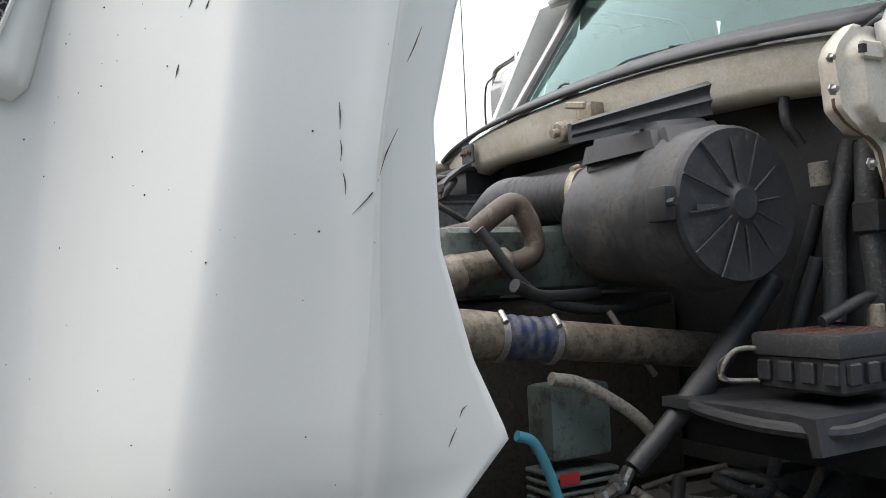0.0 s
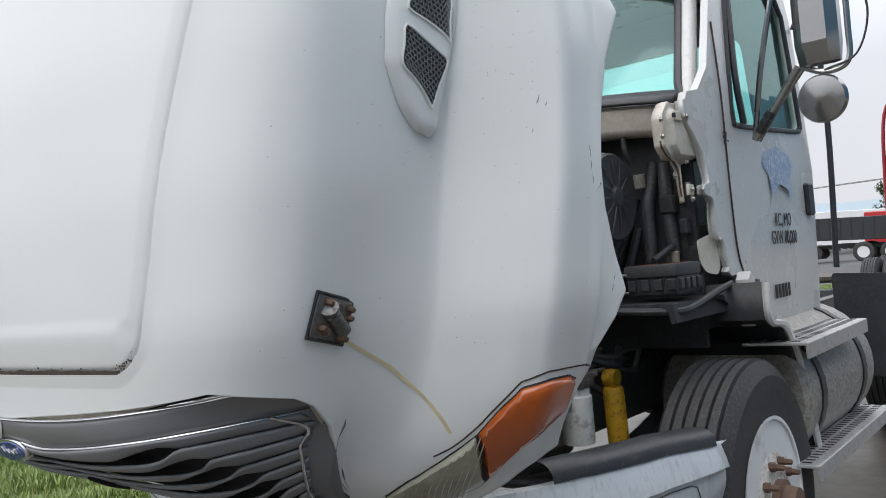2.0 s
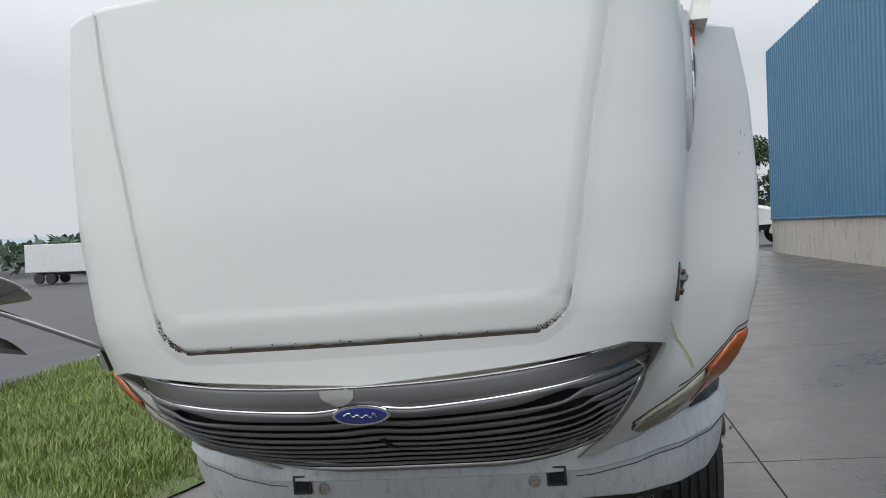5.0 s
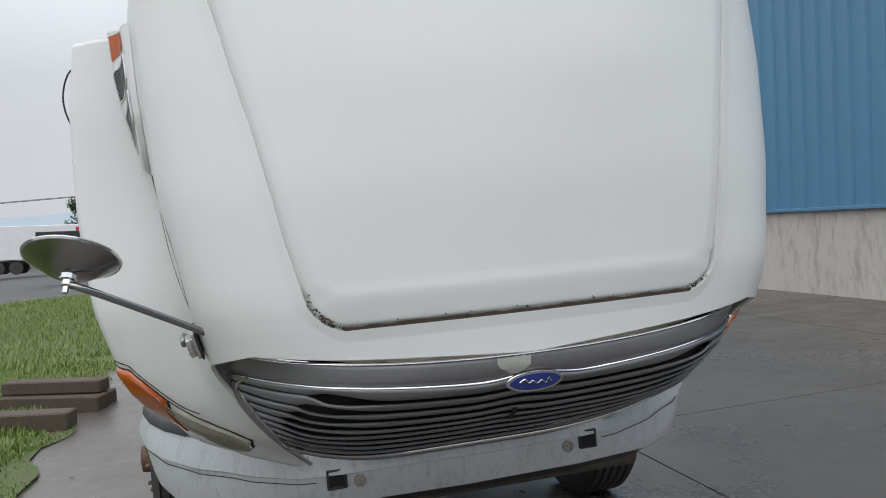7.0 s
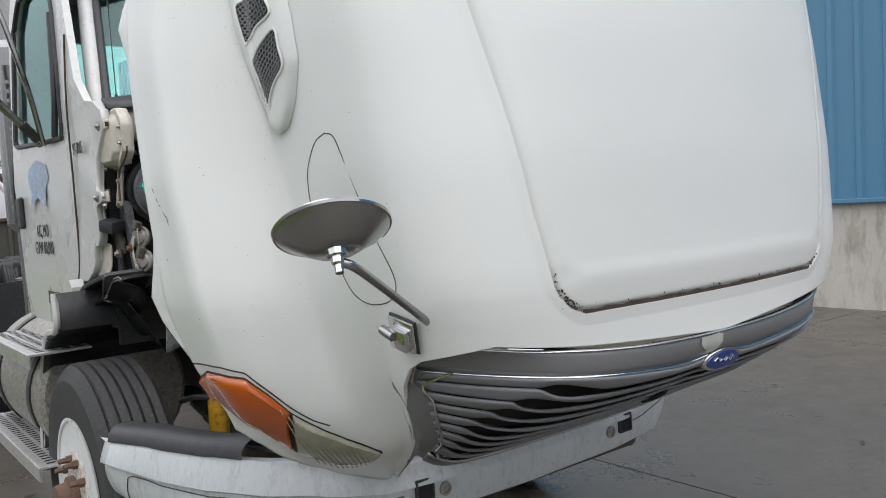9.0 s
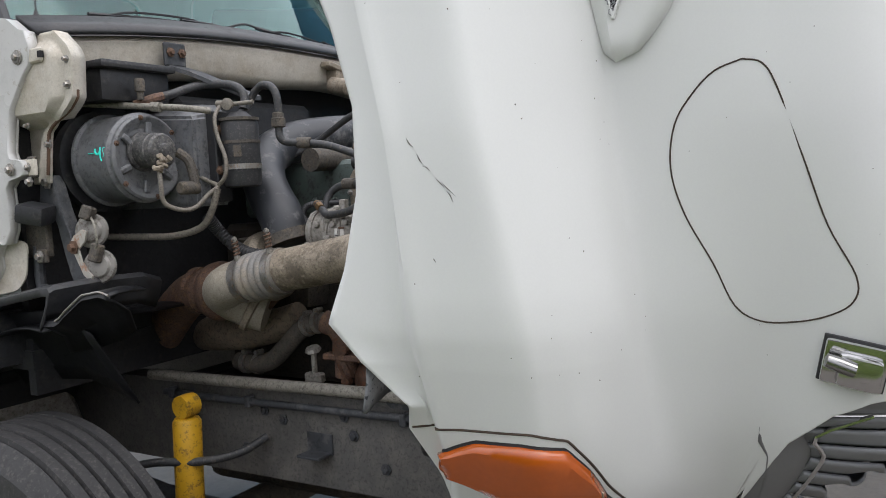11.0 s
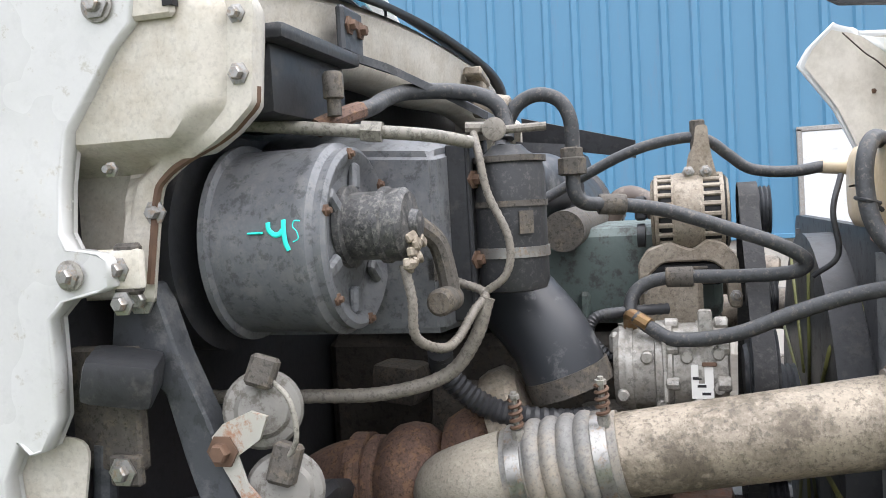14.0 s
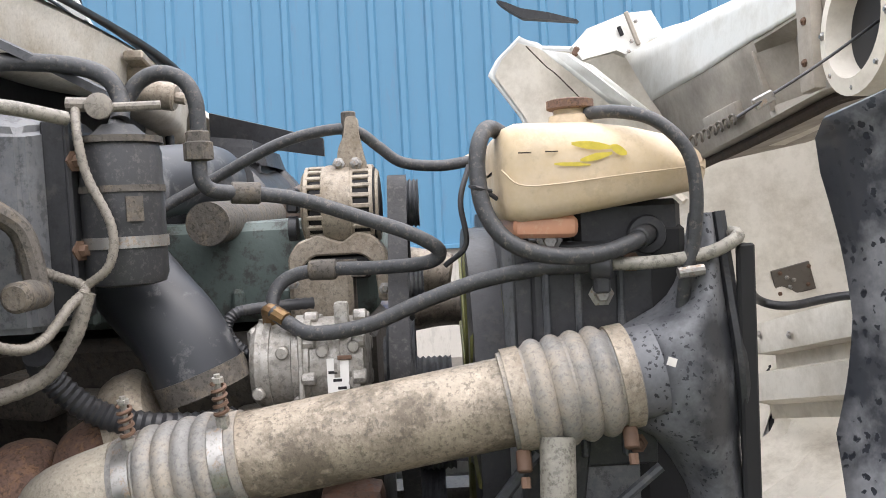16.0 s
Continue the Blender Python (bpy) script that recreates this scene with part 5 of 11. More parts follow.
# cream corner pressings at the sides of the cowl
def cowl_corner(sgn):
    front = lambda z: float(np.interp(z, [1.58, 1.636, 1.69, 1.708, 1.724, 1.736, 1.747, 1.758, 1.782, 1.88, 1.905, 1.945], [0.876, 0.867, 0.858, 0.852, 0.83, 0.805, 0.777, 0.757, 0.73, 0.721, 0.735, 0.78])) + (0.035 if sgn > 0 else 0.0)
    bm, rows = B(), []
    for z in np.linspace(1.58, 1.945, 60):
        row = []
        f = front(z)
        for k in range(31):
            t = k / 30
            y = f + (1.0 - f) * t
            # bulged upper face over a recessed web, with a flat flange along the front edge
            up = min(1, max(0, (z - 1.725) / 0.025))
            lip = min(1, max(0, (y - f - 0.028) / 0.02))
            top = min(1, max(0, (1.925 - z) / 0.03))
            bulge = 0.024 * lip * top * (0.75 + 0.25 * math.sin(math.pi * min(1, (z - 1.725) / 0.2))) if z > 1.725 else 0
            rib = 0.010 * math.exp(-((y - 0.905) / 0.006) ** 2) * (1 - up) + 0.008 * math.exp(-((y - 0.86 - 0.5 * (1.88 - z)) / 0.012) ** 2) * up * top
            x = 0.872 + 0.02 * up + bulge * up + rib - 0.03 * (1 - up) * min(1, max(0, (y - f - 0.03) / 0.03))
            row.append(V((sgn * x, y, z)))
        deep = 1.0 if z > 1.735 else 0.25
        row = [row[0] + V((-sgn * 0.045 * deep, 0.012, 0)), row[0] + V((-sgn * 0.02 * deep, 0.002, 0))] + row
        rows.append(row)
    ob = part("cowl_corner", grid(bm, rows, flip=sgn < 0), CREAM, truck, "cream pressed cowl corner bracket", sharp=40)
    md = ob.modifiers.new("thick", "SOLIDIFY")
    md.thickness, md.offset = 0.005, 0
    tb = B()
    box(tb, (sgn * 0.925, 0.875, 1.62), (0.012, 0.06, 0.042), (0, 0, sgn * 4), 0.006, 2)
    part("tab", tb, CREAM, ob)
    tk = B()
    box(tk, (sgn * 0.922, 0.866, 1.62), (0.016, 0.03, 0.054), (0, 0, sgn * 4), 0.004)
    part("rusty_clip", tk, IRON, ob, "rusty spring clip")
    tab2 = B()
    box(tab2, (sgn * 0.921, 0.822, 1.888), (0.01, 0.062, 0.036), None, 0.004)
    part("tab", tab2, CREAM, ob)
    part("square_hole", box(B(), (sgn * 0.9225, 0.795, 1.888), (0.01, 0.012, 0.016)), DEEP, ob)
    for y, z, r in ((0.815, 1.888, 0.009), (0.738, 1.872, 0.006), (0.74, 1.812, 0.007), (0.872, 1.62, 0.008), (0.862, 1.677, 0.008), (0.885, 1.724, 0.005), (0.87, 1.585, 0.008)):
        x = 0.893 if y < 0.78 else (0.875 if 1.65 < z < 1.72 else (0.93 if z < 1.65 else 0.912))
        part("bolt", bolt(B(), (sgn * x, y, z), (sgn, 0, 0), r, 0.010), STEEL, ob)
    part("rust_edge", tube(B(), [(sgn * 0.877, front(z) + 0.001, z) for z in np.linspace(1.60, 1.80, 22)], 0.0045, 6, 2), RUSTBOLT, ob, "rust along the bracket edge")


cowl_corner(1)
cowl_corner(-1)

# inner cab: seats and wheel behind the glass
for sx in (0.48, -0.48):
    st = B()
    box(st, (sx, 1.95, 1.45), (0.5, 0.5, 0.15), bevel=0.05, seg=2)
    box(st, (sx, 2.15, 1.72), (0.5, 0.14, 0.5), (-8, 0, 0), 0.05, 2)
    part("cab_seat", st, BLACK, truck, "dark cab seat")
sw_ = B()
c = V((0.45, 1.45, 1.86))
tube(sw_, [c + V((0.22 * math.cos(a), 0.22 * math.sin(a) * 0.5, 0.22 * math.sin(a) * 0.85)) for a in np.linspace(0, 2 * math.pi, 17)], 0.014, 8, 3)
part("steering_wheel", sw_, BLACK, truck, "black steering wheel")
db = B()
box(db, (0, 1.22, 1.86), (1.6, 0.3, 0.2), bevel=0.06, seg=3)
part("dashboard", db, BLACK, truck, "dark dashboard")


# wipers
def wiper(pivot, tip, b0, b1, parent=truck):
    """An arm from its pivot to the middle of a blade that lies on the glass."""
    a, t = V(pivot), V(tip)
    w = B()
    tube(w, [a, a.lerp(t, 0.12) + V((0, 0, 0.008)), a.lerp(t, 0.5) + V((0, 0, 0.014)), t], 0.009, 8, 5, radii=[0.017, 0.015, 0.009, 0.006], squash=0.6)
    revolve(w, [(0.004, -0.02), (0.022, -0.02), (0.024, 0.012), (0.014, 0.022), (0.004, 0.024)], a, (0, -0.5, 1), 14)
    ob = part("wiper_arm", w, BLACK, parent, "black wiper arm")
    bl = B()
    q0, q1 = V(b0), V(b1)
    tube(bl, [q0, q0.lerp(q1, 0.5) + V((0, -0.004, 0.004)), q1], 0.006, 6, 6)
    tube(bl, [q0.lerp(q1, 0.12), q0.lerp(q1, 0.3) + V((0, -0.012, 0.016)), q0.lerp(q1, 0.7) + V((0, -0.012, 0.016)), q0.lerp(q1, 0.88)], 0.0035, 5, 5)
    part("wiper_blade", bl, BLACK, ob, "wiper blade")


wiper((0.64, 0.90, 1.975), (0.30, 0.905, 2.075), (0.50, 0.925, 2.035), (-0.03, 0.925, 2.085))
wiper((-0.12, 0.885, 2.03), (-0.38, 0.90, 2.06), (-0.20, 0.915, 2.06), (-0.66, 0.955, 2.045))
part("washer_tube", tube(B(), [(-0.06, 0.88, 2.02), (-0.08, 0.86, 2.06), (-0.14, 0.87, 2.075), (-0.2, 0.885, 2.06)], 0.0035, 6, 5), BLACK, truck, "thin black washer tube")
an = B()
revolve(an, [(0.03, 0), (0.028, 0.012), (0.012, 0.02), (0.006, 0.05), (0.0022, 0.06), (0.0018, 0.7)], (-0.84, 0.92, 1.965), (0, 0, 1), 10)
part("antenna", an, BLACK, truck, "thin whip antenna")


# door mirrors
def door_mirror(side):
    foot, knee = V((1.0, 1.42, 1.83)), V((1.20, 1.40, 2.09))
    if side < 0:
        foot, knee = V((0.99, 1.52, 1.88)), V((1.20, 1.45, 2.1))
    s = lambda v: V((side * v[0], v[1], v[2]))
    hd = B()
    c = V((1.285, 1.40, 2.26))
    loops = []
    for z, w, d in ((-0.185, 0.05, 0.02), (-0.18, 0.075, 0.035), (-0.10, 0.082, 0.07), (0.10, 0.082, 0.07), (0.18, 0.075, 0.035), (0.185, 0.05, 0.02)):
        loops.append([s(c + V((w * a, -d * b, z))) for a, b in ((-1, -0.3), (-1, 0.5), (-0.55, 1), (0.55, 1), (1, 0.5), (1, -0.3))])
    rings(hd, loops)
    bmesh.ops.recalc_face_normals(hd, faces=hd.faces)
    ob = part("door_mirror", hd, STAINL, truck, "polished steel door mirror on tube brackets", sharp=20)
    fr = B()
    tube(fr, [s(foot), s(foot.lerp(knee, 0.5)), s(knee)], 0.013, 8, 3)
    tube(fr, [s(foot + V((0, 0.05, 0))), s(foot.lerp(knee, 0.5) + V((0, 0.04, 0))), s(knee + V((0.02, 0.02, 0)))], 0.011, 8, 3)
    tube(fr, [s(foot), s(V((1.06, 1.38, 2.1))), s(V((1.13, 1.36, 2.36))), s(V((1.17, 1.38, 2.50)))], 0.012, 8, 4)
    tube(fr, [s(knee), s(V((1.30, 1.39, 2.045))), s(V((1.385, 1.39, 2.07))), s(V((1.395, 1.39, 2.2))), s(V((1.392, 1.39, 2.42))), s(V((1.36, 1.39, 2.475))), s(V((1.22, 1.39, 2.49))), s(V((1.0, 1.40, 2.53)))], 0.0115, 8, 6)
    part("bracket", fr, STAINL, ob, "bent steel tube bracket")
    cb = B()
    tube(cb, [s(V((1.30, 1.33, 2.42))), s(V((1.42, 1.36, 2.40))), s(V((1.47, 1.38, 2.25))), s(V((1.42, 1.38, 2.09))), s(V((1.3, 1.38, 2.05)))], 0.0045, 6, 6)
    part("cable", cb, BLACK, ob, "thin black heater cable")
    rd = B()
    revolve(rd, [(0.02, -0.03), (0.088, -0.012), (0.094, 0.0), (0.094, 0.012), (0.02, 0.016)], s(V((1.285, 1.37, 1.94))), s(V((0.12, 1, 0.1))), 32)
    part("spot_mirror", rd, STAINL, ob, "round convex spot mirror")
    kb = B()
    for q in (0.1, 0.2, 0.3):
        p = foot.lerp(knee, q)
        revolve(kb, [(0.02, 0), (0.022, 0.01), (0.02, 0.03)], s(p), s(knee) - s(foot), 10)
    part("clamp", kb, BLACK, ob)
    return ob


door_mirror(1)
door_mirror(-1)

# hood mirror on the right, bracket plate of the missing one on the left
hm = B()
c, ax = V((-1.098, -1.125, 1.462)), V((0.2, 0.52, 1.0)).normalized()
revolve(hm, [(0.01, -0.03), (0.05, -0.024), (0.098, 0.006), (0.106, 0.012), (0.106, 0.02), (0.098, 0.024), (0.02, 0.03)], c, ax, 40)
hmo = part("hood_mirror", hm, STAINL, truck, "round convex hood mirror on a steel arm")
ring = tube(B(), [c + ax * 0.016 + (frame_of(ax)[0] * math.cos(a) + frame_of(ax)[1] * math.sin(a)) * 0.106 for a in np.linspace(0, 2 * math.pi, 25)], 0.005, 6, 2)
part("rim", ring, CHROME_B, hmo, "bright mirror rim")
nt = B()
revolve(nt, [(0.02, 0), (0.018, 0.012), (0.012, 0.014), (0.012, 0.026), (0.008, 0.03), (0.008, 0.045)], c - ax * 0.028, -ax, 10)
part("nut", nt, CHROME_B, hmo)
ar = B()
tube(ar, [c - ax * 0.05, V((-1.075, -1.15, 1.405)), V((-1.0, -1.11, 1.363)), V((-0.90, -1.055, 1.305)), V((-0.82, -1.01, 1.258)), V((-0.80, -0.995, 1.243)), V((-0.805, -0.985, 1.238)), V((-0.825, -0.975, 1.237))], 0.009, 12, 6)
part("arm", ar, STAINL, hmo, "grey steel mirror arm")
bmx = seat(3.28, 1.232, 0.004, -1)
for nm, ctr, size, bev, mt, lab in (("gasket", (0, 0, 0.0), (0.092, 0.078, 0.006), 0.002, BLACK, ""), ("base", (0, 0, 0.007), (0.086, 0.072, 0.012), 0.005, CHROME_B, "chrome mirror base"), ("base_block", (-0.006, -0.004, 0.02), (0.06, 0.052, 0.024), 0.010, CHROME_B, "")):
    bs = box(B(), ctr, size, None, bev, 2)
    bmesh.ops.transform(bs, matrix=bmx @ pose(0, 0, 0, 0, 0, 12), verts=bs.verts)
    part(nm, bs, mt, hmo, lab)
pv = revolve(B(), [(0.004, -0.02), (0.011, -0.02), (0.012, 0.0), (0.011, 0.02), (0.004, 0.022)], (0.02, 0.012, 0.034), (1, 0.4, 0), 16)
bmesh.ops.transform(pv, matrix=bmx, verts=pv.verts)
part("pivot", pv, STAINL, hmo)
part("scratch", tube(B(), [c - ax * 0.012 + frame_of(ax)[0] * 0.03, c - ax * 0.002 + frame_of(ax)[0] * 0.06, c + ax * 0.004 + frame_of(ax)[0] * 0.09], 0.0009, 5, 3), ALU_C, hmo)
pm = seat(3.68, 1.318, 0.004) @ pose(0, 0, 0, 0, 0, -14)
DKST = surf("dull_dark_steel", (0.15, 0.155, 0.15), 0.4, metal=0.6, var=0.2, scale=20, dirt=(0.07, 0.045, 0.035), amount=0.4, dscale=30, pit=0.3, pscale=80)
gk = box(B(), (0, 0, -0.001), (0.118, 0.102, 0.006), None, 0.002)
bmesh.ops.transform(gk, matrix=pm, verts=gk.verts)
bp = box(B(), (0, 0, 0.001), (0.108, 0.092, 0.010), None, 0.010, 2)
bmesh.ops.transform(bp, matrix=pm, verts=bp.verts)
bpo = part("bracket_plate", bp, DKST, truck, "dark steel plate left by a missing hood mirror, rusted at one end")
part("gasket", gk, BLACK, bpo, "black rubber gasket")
b2 = B()
revolve(b2, [(0.014, 0), (0.018, 0.003), (0.018, 0.060), (0.014, 0.063)], (-0.012, 0.012, 0.008), (0.8, -0.5, 0), 20)
revolve(b2, [(0.008, 0), (0.02, 0.002), (0.02, 0.012), (0.008, 0.013)], (-0.018, 0.016, 0.01), (-0.8, 0.5, 0.3), 18)
bmesh.ops.transform(b2, matrix=pm, verts=b2.verts)
part("saddle", b2, DKST, bpo, "dull half-round saddle")
for a, b in ((-0.028, 0.032), (-0.005, 0.03), (-0.03, -0.022), (-0.018, -0.026), (0.042, 0.028), (0.042, -0.034), (0.044, 0.01), (0.03, -0.034)):
    bt_ = bolt(B(), (a, b, 0.004), (0, 0, 1), 0.0065, 0.016)
    bmesh.ops.transform(bt_, matrix=pm, verts=bt_.verts)
    part("bolt", bt_, RUSTBOLT, bpo)
rst = box(B(), (0.044, -0.006, 0.0015), (0.02, 0.078, 0.0105), None, 0.004)
bmesh.ops.transform(rst, matrix=pm, verts=rst.verts)
part("rusted_end", rst, RUSTBOLT, bpo, "rusted end of the plate")
# rust run below the plate
rn = B()
path = [(3.86, 1.275), (4.1, 1.25), (4.53, 1.198), (5.08, 1.13), (5.4, 1.098), (5.7, 1.061), (5.9, 1.03)]
grid(rn, [[on_hood(u + d, z, 0.0009) for u, z in path] for d in (-0.04, 0.04)])
part("rust_run", rn, STAIN, hood, "thin yellow rust run")

# access panel outline on the right side of the hood
ol = [(4.11, 1.681), (4.3, 1.668), (4.46, 1.638), (4.60, 1.595), (4.66, 1.53), (4.6, 1.46), (4.44, 1.383), (4.31, 1.316), (4.12, 1.291), (3.85, 1.29), (3.58, 1.302), (3.38, 1.325), (3.36, 1.363), (3.57, 1.438), (3.72, 1.527), (3.88, 1.634), (3.97, 1.672)]
part("access_panel_gap", tube(B(), [on_hood(u, z, 0.0, -1) for u, z in ol + ol[:1]], 0.0014, 6, 5), GRIME, hood, "dark gap round an access panel")

# scratches and chips in the paint
random.seed(5)
for side, rows_ in ((1, ((8.69, 1.657, 8.72, 1.63), (8.73, 1.62, 8.75, 1.60), (8.77, 1.59, 8.8, 1.568), (9.43, 1.64, 9.15, 1.59), (9.1, 1.585, 8.86, 1.55), (7.3, 1.772, 7.22, 1.75), (7.5, 1.754, 7.46, 1.745), (7.15, 1.698, 7.12, 1.685), (9.6, 1.311, 9.68, 1.33), (9.72, 1.34, 9.8, 1.352), (9.55, 1.75, 9.42, 1.71))),
                    (-1, ((8.75, 1.594, 8.69, 1.58), (8.66, 1.57, 8.62, 1.556), (8.62, 1.552, 8.55, 1.545), (8.5, 1.535, 8.42, 1.52), (8.44, 1.528, 8.32, 1.508), (8.40, 1.515, 8.36, 1.50), (8.68, 1.42, 8.66, 1.414)))):
    for a, b, c_, d in rows_:
        mid = ((a + c_) / 2 + random.uniform(-0.012, 0.012), (b + d) / 2 + random.uniform(-0.002, 0.002))
        part("scratch", tube(B(), [on_hood(a, b, 0.0004, side), on_hood(*mid, 0.0006, side), on_hood(c_, d, 0.0004, side)], 0.0013, 5, 4, radii=[0.0002, 0.0007, 0.0002]), GRIME, hood)
ch = B()
for k in range(240):
    side = 1 if k % 3 else -1
    u, z = random.uniform(2.6, 9.2), random.uniform(1.22, 2.05)
    if k % 4 == 0:
        u, z = random.gauss(6.3, 0.7), random.gauss(1.86, 0.09)
    if u < 9.3 and z > hood_z(u, 0) + 0.03:
        p = on_hood(u, z, 0.0002, side)
        bmesh.ops.create_icosphere(ch, subdivisions=1, radius=random.uniform(0.0004, 0.0012), matrix=Matrix.Translation(p))
tagged(part("paint_chips", ch, GRIME, hood, "scattered small paint chips"), kind="stuff")

# steps, tank, fender liner, exhaust
for sgn in (1, -1):
    for z, y0, y1 in ((1.015, 1.15, 2.1), (0.56, 1.15, 2.42)):
        stp = B()
        box(stp, (sgn * 1.08, (y0 + y1) / 2, z), (0.24, y1 - y0, 0.012), bevel=0.002)
        box(stp, (sgn * 1.2, (y0 + y1) / 2, z - 0.025), (0.01, y1 - y0, 0.06), bevel=0.002)
        so = part("cab_step", stp, TREAD, truck, "perforated aluminium cab step")
        pf = B()
        for i in range(int((y1 - y0) / 0.045)):
            for j in range(4):
                box(pf, (sgn * (1.0 + 0.05 * j), y0 + 0.04 + i * 0.045, z + 0.0065), (0.034, 0.016, 0.0012))
        tagged(part("perforation", pf, DEEP, so, "dark punched holes"), kind="stuff")
    tk = B()
    revolve(tk, [(0.02, 0), (0.29, 0.0), (0.31, 0.02), (0.31, 1.1), (0.29, 1.12), (0.02, 1.12)], (sgn * 0.84, 1.3, 0.78), (0, 1, 0), 36)
    to = part("fuel_tank", tk, ALU_C, truck, "round aluminium fuel tank")
    for y in (1.5, 2.2):
        st = B()
        revolve(st, [(0.312, -0.03), (0.318, -0.03), (0.318, 0.03), (0.312, 0.03)], (sgn * 0.84, y, 0.78), (0, 1, 0), 36)
        part("strap", st, BLACK, to, "black tank strap")
    # black inner fender behind the front wheel and the liner over it
    ml = B()
    prof = [(1.02, 1.26), (1.03, 1.12), (1.22, 1.07), (1.39, 0.83), (1.47, 0.6), (1.51, 0.46)]
    grid(ml, [[V((sgn * x, y, z)) for y, z in prof] for x in (0.55, 0.8, 1.09, 1.12)])
    mo = part("wheel_well", ml, BLACK, truck, "black plastic wheel well liner")
    mo.modifiers.new("thick", "SOLIDIFY").thickness = 0.012
    ce = B()
    tube(ce, [V((sgn * 1.115, y, z)) for y, z in prof], 0.014, 6, 5)
    part("liner_edge", ce, WHITE_CAB, mo, "pale edge of the liner")
    fl = B()
    pts = [(1.03, 1.27), (1.05, 1.12), (1.02, 1.10), (0.98, 1.13), (0.965, 1.28), (1.0, 1.30)]
    plate(fl, [(x, z) for x, z in ((1.40, 1.27), (1.43, 1.30), (1.46, 1.27), (1.47, 1.10), (1.42, 1.09), (1.40, 1.12))], [], lambda a, z: V((sgn * 1.03, a - 0.3, z)), (-sgn * 0.05, 0, 0))
    part("fender_stub", fl, WHITE_CAB, truck, "torn white stub of the fender")
    qf = B()
    plate(qf, rounded([(2.75, 1.17), (3.55, 1.15), (3.9, 1.05), (3.9, 0.45), (2.75, 0.5)], 0.04), [], lambda a, z: V((sgn * 0.62 + 0 * a, 3.9 + 0 * a, z)) + V((sgn * (a - 2.75) * 0.5, 0, 0)), (0, 0.015, 0))
    part("mud_flap", qf, BLACK, truck, "black mud flap ahead of the drive wheels")
ex = B()
revolve(ex, [(0.065, 0), (0.065, 0.5), (0.11, 0.55), (0.11, 1.5), (0.065, 1.55), (0.065, 2.2)], (-0.86, 2.62, 1.0), (0, 0, 1), 28)
exo = part("exhaust_pipe", ex, STAINL, truck, "tall steel exhaust stack behind the cab")
hs = B()
plate(hs, [(-0.11, 1.55), (0.11, 1.55), (0.11, 2.4), (-0.11, 2.4)], [rounded([(x - 0.012, z), (x + 0.012, z), (x + 0.012, z + 0.02), (x - 0.012, z + 0.02)], 0.005) for x in (-0.07, -0.02, 0.03, 0.08) for z in np.arange(1.6, 2.35, 0.05)], lambda a, z: V((-0.86 + a * 0.9, 2.5 + 0.3 * a * a, z)), (0, -0.004, 0))
part("heat_shield", hs, CHROME_B, exo, "perforated chrome heat shield")
tk2 = B()
tube(tk2, [(1.0, 2.5, 1.25), (1.02, 2.52, 2.0), (1.0, 2.5, 2.45), (0.9, 2.48, 2.52)], 0.015, 8, 5)
part("grab_rail", tk2, BLACK, truck, "black grab rail behind the cab")


# ---------------------------------------------------------------- engine bay, right side
def hose(name, pts, r, material, label="", parent=truck, **kw):
    return part(name, tube(B(), pts, r, kw.pop("seg", 12), kw.pop("per", 7), **kw), material, parent, label)


def band(parent, p, d, r, w=0.018, material=STEEL, screw=None, name="clamp", label=""):
    """A hose clamp: a thin band with its screw housing."""
    d = V(d).normalized()
    bm = B()
    revolve(bm, [(r, -w / 2), (r + 0.0025, -w / 2), (r + 0.0025, w / 2), (r, w / 2)], V(p), d, 32)
    if screw is not None:
        s = V(screw).normalized()
        q = V(p) + s * (r + 0.006)
        t = d.cross(s)
        cyl(bm, q - t * 0.016, q + t * 0.016, 0.007, seg=10)
        box(bm, q - s * 0.003, (0.014, 0.014, 0.014), bevel=0.002)
    return part(name, bm, material, parent, label)


# blower drum of the heater
A = V((0, -1, 0))
dr = B()
revolve(dr, [(0.05, -0.135), (0.113, -0.132), (0.122, -0.130), (0.122, -0.122), (0.113, -0.120), (0.1135, -0.02), (0.117, -0.015), (0.117, 0.0), (0.112, 0.004), (0.106, 0.010), (0.098, 0.010), (0.091, 0.003), (0.07, -0.012), (0.03, -0.014)], (-0.71, 0.712, 1.634), A, 48)
drum = part("heater_blower", dr, DUSTB, truck, "dusty black heater blower drum with teal paint marks")
hs2 = B()
loop = []
for k in range(28):
    a = math.pi * (0.5 + k / 27 * 1.15)
    loop.append(V((-0.71 + 0.135 * math.cos(a), 0, 1.634 + 0.135 * math.sin(a))))
loop += [V((-0.50, 0, 1.53)), V((-0.50, 0, 1.775))]
rings(hs2, [[p + V((0, y, 0)) for p in loop] for y in (0.90, 0.885, 0.87)])
bmesh.ops.recalc_face_normals(hs2, faces=hs2.faces)
part("scroll_flange", hs2, BLACK, drum)
fc = B()
revolve(fc, [(0.110, -0.004), (0.111, 0.006), (0.105, 0.01), (0.098, 0.009), (0.088, 0.0), (0.082, -0.002), (0.07, -0.006), (0.05, 0.0)], (-0.71, 0.702, 1.634), A, 48)
part("drum_face", fc, DUSTB, drum, "dusty flange of the drum")
